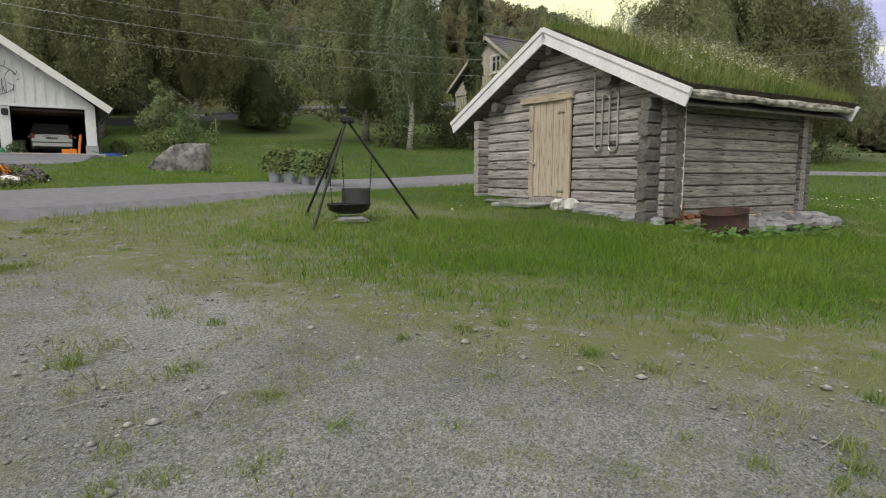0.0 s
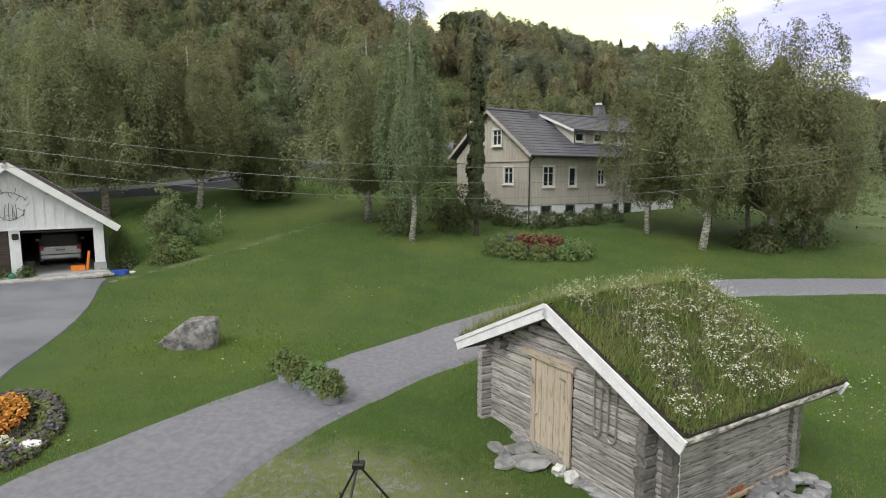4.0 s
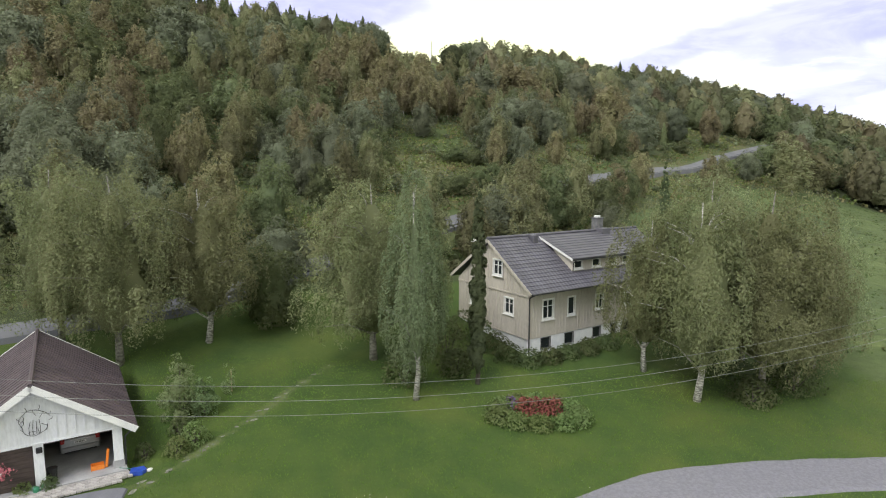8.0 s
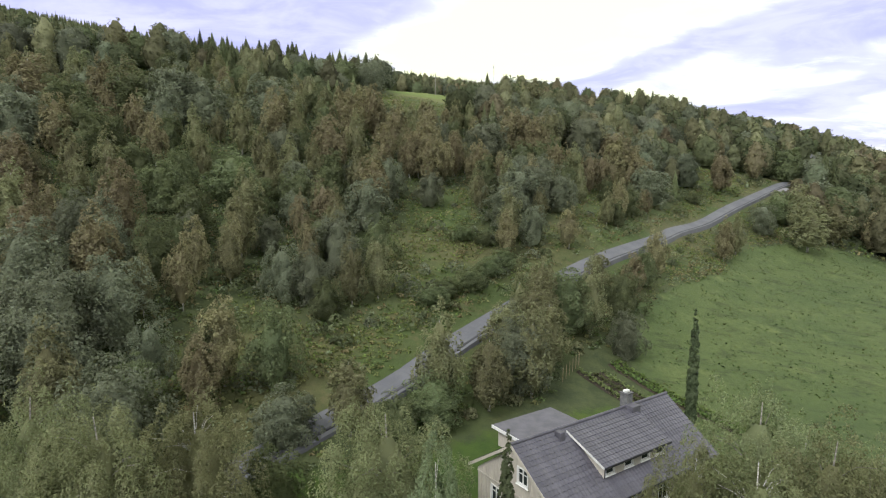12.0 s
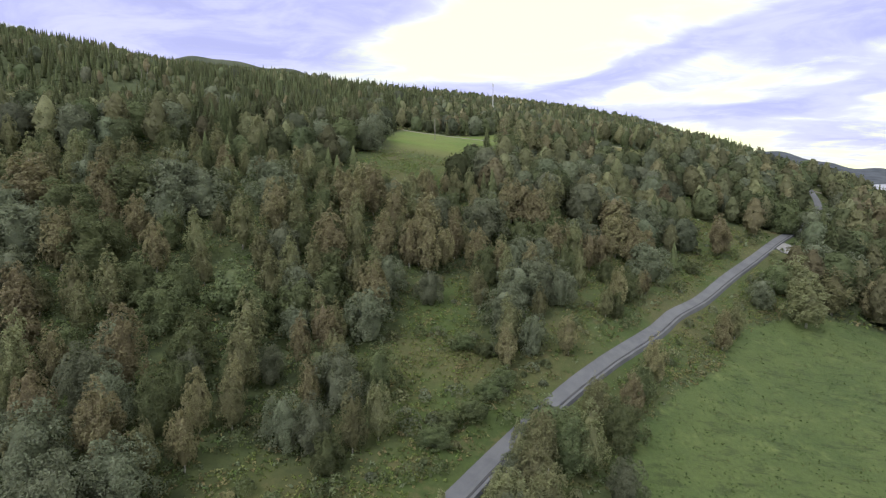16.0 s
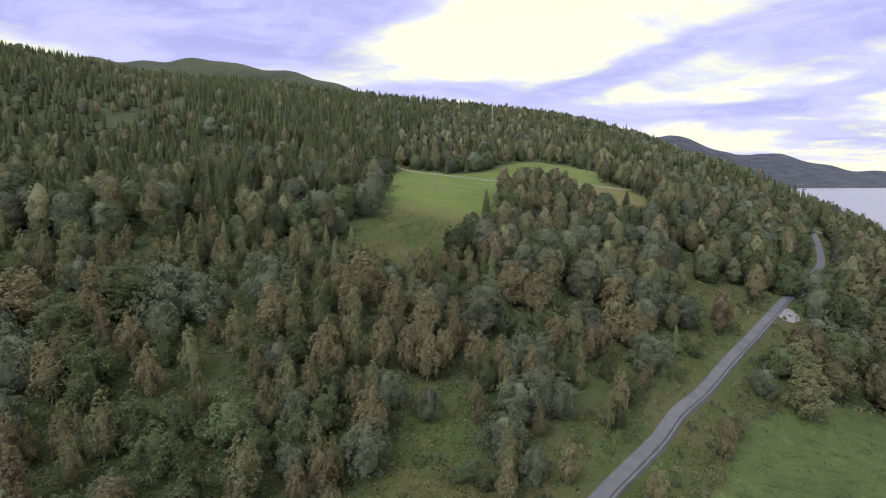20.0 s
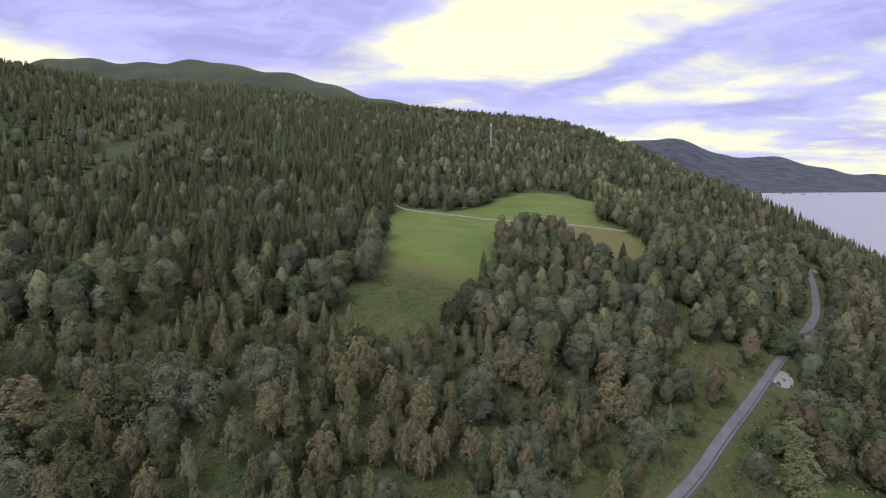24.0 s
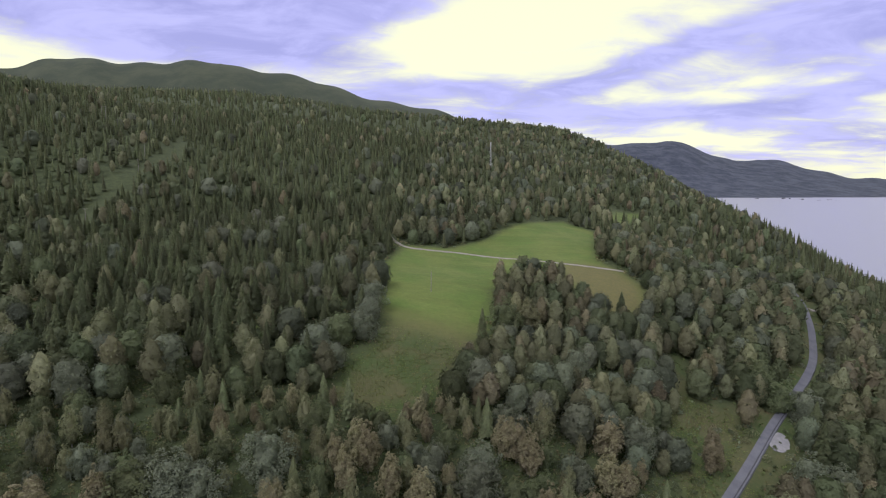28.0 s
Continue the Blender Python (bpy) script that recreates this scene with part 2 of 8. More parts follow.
def stuff(name, a, b, scale=6.0, rough=0.8, bump=0.3, depth=0.01, stretch=(1, 1, 1), spread=0.25, metal=0.0, kind="Object", fine=9.0):
    """A mottled surface: two colours, coarse stains and fine grain, a shade of its own for each object."""
    n = Nodes(name)
    vec = n.coords(kind, stretch)
    coarse, grain = n.noise(vec, scale, 5.0, 0.6), n.noise(vec, scale * fine, 4.0, 0.6)
    col = n.mix(n.ramp(coarse, 0.32, 0.68), a, b)
    col = n.vary(col, grain, 0.5)
    col = n.vary(col, n.add("ShaderNodeObjectInfo").outputs["Random"], spread)
    return n.done(Base_Color=col, Roughness=rough, Metallic=metal, Normal=n.bump(n.math("ADD", coarse, grain), bump, depth))


def foliage(name, a, b, light=0.48, spread=0.35, hue=0.05, tinted=False, size=0.5, mottle=0.3, relief=0.0):
    n = Nodes(name)
    vec = n.coords("Object")
    col = n.mix(n.ramp(n.noise(vec, size, 3.0), 0.35, 0.65), a, b)
    if tinted:
        col = n.mix(1.0, col, n.attr("tint").outputs["Color"], "MULTIPLY")
    else:
        col = n.vary(col, n.add("ShaderNodeObjectInfo").outputs["Random"], spread, hue)
    col = n.vary(col, n.t.nodes.new("ShaderNodeNewGeometry").outputs["Random Per Island"], mottle, 0.02)
    if relief:
        wave = n.noise(vec, relief, 3.0, 0.7)
        col = n.vary(col, wave, 0.5)
        rough_skin = n.bump(wave, 0.8, 1.0 / relief)
    skin = n.add("ShaderNodeBsdfPrincipled", Base_Color=col, Roughness=0.6)
    skin.inputs["Specular IOR Level"].default_value = 0.12
    thin = n.add("ShaderNodeBsdfTranslucent", Color=col)
    if relief:
        n.put(skin.inputs["Normal"], rough_skin)
    both = n.t.nodes.new("ShaderNodeMixShader")
    both.inputs[0].default_value = light
    n.t.links.new(skin.outputs[0], both.inputs[1])
    n.t.links.new(thin.outputs[0], both.inputs[2])
    out = n.t.nodes.new("ShaderNodeOutputMaterial")
    n.t.links.new(both.outputs[0], out.inputs["Surface"])
    return n.mat


def ground_material():
    """Gravel, lawn, field, meadow and forest floor, by the ground's own zones."""
    n = Nodes("ground")
    vec = n.coords("Object")
    far, mid, near, grit = n.noise(vec, 0.06, 5.0), n.noise(vec, 0.7, 5.0, 0.62), n.noise(vec, 6.0, 5.0, 0.65), n.noise(vec, 42.0, 4.0, 0.7)
    stones = n.add("ShaderNodeTexVoronoi", Vector=vec, Scale=120.0)
    peb = n.math("MULTIPLY", stones.outputs["Distance"], 1.0)
    # grass in its kinds
    lawn = n.mix(n.ramp(mid, 0.3, 0.7), (0.034, 0.069, 0.008), (0.053, 0.090, 0.012))
    lawn = n.mix(n.ramp(n.noise(vec, 0.16, 5.0, 0.6), 0.45, 0.7), lawn, (0.074, 0.104, 0.015))
    lawn = n.vary(lawn, near, 0.5)
    lawn = n.vary(lawn, grit, 0.45)
    field = n.mix(n.ramp(far, 0.3, 0.65), (0.044, 0.068, 0.018), (0.062, 0.086, 0.024))
    field = n.mix(n.ramp(n.noise(vec, 0.22, 6.0, 0.7), 0.5, 0.75), field, (0.092, 0.116, 0.036))
    field = n.vary(field, n.noise(vec, 1.6, 5.0, 0.7), 0.9)
    field = n.vary(field, n.ramp(n.noise(n.coords("Object", (0.35, 1.0, 1.0)), 0.5, 6.0, 0.75), 0.35, 0.5), 0.45)
    meadow = n.mix(n.ramp(n.noise(vec, 0.05, 4.0), 0.4, 0.62), (0.052, 0.078, 0.018), (0.082, 0.084, 0.030))
    meadow = n.vary(meadow, n.noise(vec, 1.2, 6.0, 0.75), 1.1)
    meadow = n.mix(n.ramp(n.noise(vec, 0.3, 6.0, 0.75), 0.52, 0.66), meadow, (0.100, 0.094, 0.038))
    meadow = n.vary(meadow, n.noise(vec, 9.0, 4.0, 0.8), 0.8)
    floor = n.mix(n.ramp(n.noise(vec, 0.35, 5.0, 0.7), 0.35, 0.65), (0.036, 0.050, 0.017), (0.064, 0.080, 0.028))
    floor = n.vary(floor, n.noise(vec, 2.5, 5.0, 0.75), 0.9)
    gravel = n.mix(n.ramp(mid, 0.3, 0.7), (0.140, 0.143, 0.147), (0.226, 0.229, 0.231))
    gravel = n.vary(gravel, stones.outputs["Color"], 1.35)
    gravel = n.vary(gravel, grit, 1.1)
    chips = n.add("ShaderNodeTexVoronoi", Vector=vec, Scale=38.0)
    gravel = n.mix(n.ramp(n.math("SUBTRACT", 0.16, chips.outputs["Distance"]), 0.0, 0.03), gravel, n.vary((0.30, 0.29, 0.30), chips.outputs["Color"], 1.2))
    moss = n.ramp(n.math("ADD", n.math("MULTIPLY", near, 0.6), n.math("MULTIPLY", n.noise(vec, 2.2, 5.0, 0.7), 0.5)), 0.53, 0.70)
    gravel = n.mix(n.math("MULTIPLY", moss, 0.55), gravel, (0.128, 0.140, 0.066))
    dry = n.mix(n.ramp(near, 0.30, 0.54), gravel, (0.130, 0.144, 0.056))
    dry = n.vary(dry, grit, 0.5)
    moor = n.mix(n.ramp(n.noise(vec, 0.004, 6.0, 0.7), 0.35, 0.65), (0.034, 0.046, 0.028), (0.062, 0.072, 0.042))

    def zone(name, edge=0.35):
        v = n.attr(name).outputs["Fac"]
        jitter = n.math("MULTIPLY", n.math("SUBTRACT", n.math("ADD", n.math("MULTIPLY", mid, 0.6), n.math("MULTIPLY", near, 0.4)), 0.5), 1.5)
        wob = n.math("ADD", v, jitter)
        inside = n.math("MULTIPLY", n.ramp(wob, 0.5 - edge, 0.5 + edge), n.ramp(v, 0.0, 0.08))
        return n.math("MAXIMUM", inside, n.ramp(v, 0.92, 1.0))

    # far wooded hills: the blue of distance haze is painted into their base colour
    hazy_woods = n.mix(n.ramp(n.noise(vec, 0.012, 6.0, 0.75), 0.35, 0.65), (0.022, 0.030, 0.052), (0.072, 0.082, 0.112))
    col = n.mix(n.attr("hazy_woods").outputs["Fac"], floor, hazy_woods)
    col = n.mix(zone("moor"), col, moor)
    col = n.mix(zone("meadow", 0.5), col, meadow)
    pasture = n.mix(n.ramp(far, 0.35, 0.65), (0.092, 0.142, 0.022), (0.124, 0.160, 0.032))
    pasture = n.vary(pasture, n.noise(vec, 0.5, 6.0, 0.75), 0.7)
    pasture = n.vary(pasture, n.noise(n.coords("Object", (0.25, 1.0, 1.0)), 0.16, 6.0, 0.7), 0.7, 0.03)
    col = n.mix(zone("pasture", 0.4), col, pasture)
    col = n.mix(zone("ochre", 0.5), col, n.vary(n.mix(n.ramp(mid, 0.3, 0.7), (0.150, 0.125, 0.045), (0.115, 0.112, 0.038)), n.noise(vec, 0.8, 6.0, 0.75), 0.7))
    col = n.mix(zone("field", 0.2), col, field)
    col = n.mix(zone("lawn", 0.2), col, lawn)
    col = n.mix(zone("dry", 0.3), col, dry)
    col = n.mix(zone("gravel", 0.3), col, gravel)
    snow = n.math("MULTIPLY", n.attr("snow").outputs["Fac"], n.ramp(n.noise(vec, 0.006, 5.0, 0.7), 0.52, 0.58))
    col = n.mix(snow, col, (0.7, 0.72, 0.75))
    height = n.math("ADD", n.math("MULTIPLY", grit, 0.5), n.math("ADD", near, n.math("MULTIPLY", peb, 0.25)))
    return n.done(Base_Color=col, Roughness=0.95, Normal=n.bump(height, 0.8, 0.035))


def weathered(name, a, b, dark=(0.05, 0.045, 0.04), along=1.2, across=16.0, spread=0.3, rough=0.85):
    """Old wood with its grain along the object's x axis, cracks and dark stains."""
    n = Nodes(name)
    vec = n.coords("Object", (along, across, across))
    shift = n.add("ShaderNodeVectorMath", )
    shift.operation = "ADD"
    n.put(shift.inputs[0], vec)
    n.put(shift.inputs[1], n.add("ShaderNodeCombineXYZ", X=n.math("MULTIPLY", n.add("ShaderNodeObjectInfo").outputs["Random"], 37.0)).outputs[0])
    v = shift.outputs[0]
    grain, cracks, stain = n.noise(v, 1.6, 6.0, 0.65, 0.4), n.noise(v, 3.4, 3.0, 0.5, 0.2), n.noise(n.coords("Object", (1, 2, 2)), 1.3, 4.0, 0.6)
    col = n.mix(n.ramp(grain, 0.3, 0.7), a, b)
    col = n.mix(n.math("MULTIPLY", n.ramp(cracks, 0.58, 0.66), 0.9), col, dark)
    col = n.mix(n.math("MULTIPLY", n.ramp(stain, 0.55, 0.8), 0.45), col, dark)
    col = n.vary(col, n.add("ShaderNodeObjectInfo").outputs["Random"], spread)
    return n.done(Base_Color=col, Roughness=rough, Normal=n.bump(n.math("SUBTRACT", grain, n.ramp(cracks, 0.6, 0.72)), 0.6, 0.015))


M = {}
M["ground"] = ground_material()
M["grass"] = foliage("grass_blade", (0.118, 0.214, 0.026), (0.168, 0.252, 0.044), 0.35, 0.2, 0.02, size=0.4)
M["roof_grass"] = foliage("roof_grass_blade", (0.135, 0.200, 0.050), (0.215, 0.245, 0.085), 0.35, 0.2, 0.02, size=1.2, mottle=0.5)
M["dry_grass"] = foliage("dry_grass_blade", (0.285, 0.295, 0.130), (0.215, 0.248, 0.080), 0.35, 0.2, 0.02, size=0.6)
M["flower"] = stuff("white_flower", (0.56, 0.56, 0.44), (0.68, 0.67, 0.56), 30, 0.7, 0.0)
M["yellow_flower"] = stuff("yellow_flower", (0.56, 0.30, 0.03), (0.42, 0.13, 0.03), 9, 0.7, 0.0)
M["red_flower"] = stuff("red_flower", (0.17, 0.035, 0.035), (0.24, 0.080, 0.055), 6, 0.7, 0.0)
M["purple_flower"] = stuff("purple_flower", (0.10, 0.075, 0.20), (0.17, 0.10, 0.15), 6, 0.7, 0.0)
M["pink_flower"] = stuff("pink_flower", (0.45, 0.12, 0.17), (0.55, 0.2, 0.22), 9, 0.7, 0.0)
M["pebble"] = stuff("pebble", (0.15, 0.150, 0.148), (0.44, 0.44, 0.43), 14, 0.9, 0.2, 0.003)
M["drive"] = stuff("drive_gravel", (0.180, 0.177, 0.210), (0.232, 0.227, 0.264), 7.0, 0.95, 0.6, 0.02, fine=34)
M["apron"] = stuff("apron_gravel", (0.120, 0.122, 0.146), (0.176, 0.178, 0.206), 0.45, 0.95, 0.5, 0.02, fine=60)
M["asphalt"] = stuff("asphalt", (0.135, 0.138, 0.158), (0.175, 0.178, 0.198), 0.3, 0.9, 0.4, 0.01, fine=80)
M["tar"] = stuff("fresh_tar", (0.045, 0.045, 0.052), (0.075, 0.075, 0.085), 0.8, 0.85, 0.3, 0.01, fine=40)
M["track"] = stuff("track_gravel", (0.24, 0.22, 0.19), (0.3, 0.28, 0.24), 0.3, 0.95, 0.4, 0.02, fine=40)
M["pale_gravel"] = stuff("pale_gravel", (0.25, 0.245, 0.25), (0.35, 0.34, 0.34), 0.5, 0.95, 0.5, 0.03, fine=30)
M["stone"] = stuff("grey_stone", (0.17, 0.17, 0.175), (0.32, 0.32, 0.325), 3.0, 0.85, 0.6, 0.03, spread=0.5)
M["boulder"] = stuff("lichen_boulder", (0.085, 0.080, 0.080), (0.30, 0.29, 0.285), 5.0, 0.9, 0.8, 0.05, fine=7)
M["white_stone"] = stuff("white_stone", (0.6, 0.6, 0.58), (0.72, 0.72, 0.7), 5, 0.8, 0.3)
M["log"] = weathered("weathered_log", (0.192, 0.180, 0.174), (0.430, 0.402, 0.390), (0.040, 0.034, 0.030), spread=0.45)
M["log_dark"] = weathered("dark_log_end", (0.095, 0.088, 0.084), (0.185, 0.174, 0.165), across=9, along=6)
M["sill"] = weathered("sill_board", (0.42, 0.31, 0.20), (0.52, 0.42, 0.30), (0.12, 0.07, 0.04))
M["rot"] = weathered("rotten_wood", (0.30, 0.10, 0.035), (0.20, 0.085, 0.045), (0.06, 0.03, 0.02), 3, 8)
M["door_wood"] = weathered("pine_board", (0.40, 0.335, 0.270), (0.50, 0.425, 0.345), (0.24, 0.17, 0.10), 1.0, 14.0, 0.16)
M["verge"] = stuff("white_verge_board", (0.70, 0.69, 0.74), (0.80, 0.79, 0.83), 3, 0.6, 0.2, spread=0.05)
M["turf_soil"] = stuff("turf_soil", (0.03, 0.026, 0.02), (0.07, 0.055, 0.035), 6, 0.95, 0.9, 0.05)
M["birch_bark"] = stuff("birch_bark", (0.10, 0.09, 0.08), (0.62, 0.60, 0.56), 5, 0.8, 0.4, 0.01, stretch=(1, 1, 2.6))
M["pale_bark"] = stuff("pale_grey_bark", (0.12, 0.11, 0.095), (0.36, 0.34, 0.30), 4, 0.85, 0.5, 0.015, stretch=(1, 1, 1.6))
M["bark"] = stuff("dark_bark", (0.06, 0.05, 0.042), (0.13, 0.115, 0.10), 6, 0.9, 0.6, 0.02, stretch=(1, 1, 0.4))
M["iron"] = stuff("black_iron", (0.02, 0.02, 0.022), (0.04, 0.04, 0.04), 8, 0.5, 0.2, 0.004, metal=0.6)
M["zinc"] = stuff("zinc_tub", (0.34, 0.37, 0.40), (0.44, 0.46, 0.49), 7, 0.5, 0.15, 0.004, metal=0.4)
M["rust"] = stuff("rusty_drum", (0.035, 0.022, 0.020), (0.085, 0.040, 0.030), 5, 0.85, 0.5, 0.01)
M["tube"] = stuff("galvanised_tube", (0.36, 0.35, 0.33), (0.46, 0.45, 0.43), 9, 0.4, 0.1, 0.002, metal=0.75)
M["pipe"] = stuff("pale_pipe", (0.52, 0.52, 0.5), (0.62, 0.62, 0.6), 6, 0.6, 0.1, 0.002)
M["clad"] = stuff("beige_cladding", (0.45, 0.415, 0.375), (0.51, 0.47, 0.425), 1.4, 0.65, 0.2, 0.004, stretch=(1, 1, 0.3), spread=0.08)
M["white_clad"] = stuff("white_cladding", (0.66, 0.67, 0.70), (0.74, 0.75, 0.77), 1.2, 0.6, 0.15, 0.004, stretch=(1, 1, 0.3), spread=0.06)
M["white"] = stuff("white_paint", (0.70, 0.70, 0.70), (0.78, 0.78, 0.77), 3, 0.5, 0.1, 0.003, spread=0.04)
M["plinth"] = stuff("white_plaster", (0.64, 0.65, 0.69), (0.73, 0.74, 0.76), 1.8, 0.8, 0.3, 0.006)
M["roof"] = stuff("dark_roof_tile", (0.074, 0.072, 0.090), (0.112, 0.108, 0.130), 1.2, 0.5, 0.2, 0.005, spread=0.25)
M["brown_roof"] = stuff("brown_sheet_roof", (0.080, 0.062, 0.074), (0.112, 0.086, 0.098), 0.8, 0.5, 0.15, 0.004, spread=0.08)
M["gutter"] = stuff("dark_gutter", (0.03, 0.03, 0.034), (0.05, 0.05, 0.055), 5, 0.45, 0.1, 0.002)
M["brick"] = stuff("grey_chimney", (0.10, 0.10, 0.11), (0.16, 0.16, 0.165), 4, 0.8, 0.5, 0.01)
M["concrete"] = stuff("concrete", (0.30, 0.30, 0.31), (0.40, 0.40, 0.405), 1.0, 0.9, 0.3, 0.008, fine=25)
M["concrete_worn"] = stuff("worn_slab", (0.12, 0.125, 0.10), (0.20, 0.20, 0.17), 6.0, 0.9, 0.4, 0.01, spread=0.6)
M["paver"] = stuff("pale_paver", (0.36, 0.34, 0.33), (0.50, 0.47, 0.45), 4, 0.9, 0.3, 0.006, spread=0.4)
M["dark_inside"] = stuff("garage_lining", (0.10, 0.085, 0.07), (0.15, 0.13, 0.11), 1.5, 0.9, 0.2)
M["dark_door"] = stuff("dark_stained_door", (0.045, 0.032, 0.028), (0.075, 0.055, 0.048), 2, 0.7, 0.3, stretch=(1, 1, 5))
M["car_paint"] = stuff("silver_car_paint", (0.42, 0.43, 0.44), (0.46, 0.47, 0.48), 1, 0.28, 0.0, metal=0.75, spread=0.0)
M["rubber"] = stuff("black_rubber", (0.02, 0.02, 0.02), (0.03, 0.03, 0.03), 8, 0.8, 0.1)
M["lamp_red"] = stuff("red_tail_lamp", (0.30, 0.015, 0.015), (0.38, 0.02, 0.02), 6, 0.25, 0.0)
M["orange"] = stuff("orange_plastic", (0.75, 0.20, 0.02), (0.82, 0.26, 0.03), 4, 0.45, 0.05)
M["blue"] = stuff("blue_plastic", (0.02, 0.05, 0.32), (0.03, 0.08, 0.4), 4, 0.45, 0.05)
M["green_plastic"] = stuff("green_plastic", (0.03, 0.17, 0.09), (0.05, 0.22, 0.12), 4, 0.45, 0.05)
M["pole_wood"] = stuff("grey_pole", (0.20, 0.185, 0.165), (0.32, 0.30, 0.27), 3, 0.85, 0.3, stretch=(1, 1, 0.2))
M["mast"] = stuff("pale_steel_mast", (0.55, 0.55, 0.55), (0.65, 0.65, 0.65), 1, 0.5, 0.0)
M["wire"] = stuff("power_wire", (0.20, 0.21, 0.20), (0.28, 0.29, 0.28), 0.2, 0.5, 0.0, metal=0.3)
M["birch_leaf"] = foliage("birch_leaf", (0.217, 0.240, 0.122), (0.258, 0.276, 0.146), 0.46, mottle=0.5)
M["poplar_leaf"] = foliage("poplar_leaf", (0.125, 0.165, 0.088), (0.160, 0.200, 0.108))
M["weep_leaf"] = foliage("weeping_birch_leaf", (0.198, 0.238, 0.134), (0.236, 0.274, 0.158), 0.46, mottle=0.5)
M["pale_leaf"] = foliage("pale_shrub_leaf", (0.215, 0.275, 0.130), (0.250, 0.315, 0.160), size=1.5)
M["dark_leaf"] = foliage("dark_leaf", (0.120, 0.150, 0.068), (0.155, 0.180, 0.085))
M["shrub_leaf"] = foliage("shrub_leaf", (0.185, 0.245, 0.095), (0.235, 0.300, 0.125), size=1.5)
M["forest_leaf"] = foliage("forest_leaf", (0.86, 0.86, 0.86), (1.0, 1.0, 1.0), 0.42, tinted=True, size=0.6, mottle=0.45, relief=4.5)
M["herb_leaf"] = foliage("herb_leaf", (0.86, 0.86, 0.86), (1.0, 1.0, 1.0), 0.42, tinted=True, size=0.6, mottle=0.3)
M["rhubarb"] = foliage("broad_leaf", (0.15, 0.24, 0.07), (0.20, 0.29, 0.10), size=2.0)


def glass_material():
    n = Nodes("window_glass")
    return n.done(Base_Color=(0.025, 0.03, 0.035), Roughness=0.05)


M["glass"] = glass_material()


def water_material():
    n = Nodes("lake_water")
    vec = n.coords("Object")
    h = n.math("ADD", n.noise(vec, 0.02, 4.0), n.math("MULTIPLY", n.noise(vec, 0.3, 4.0), 0.5))
    return n.done(Base_Color=(0.30, 0.30, 0.37), Roughness=0.32, Normal=n.bump(h, 0.45, 1.2))


M["water"] = water_material()


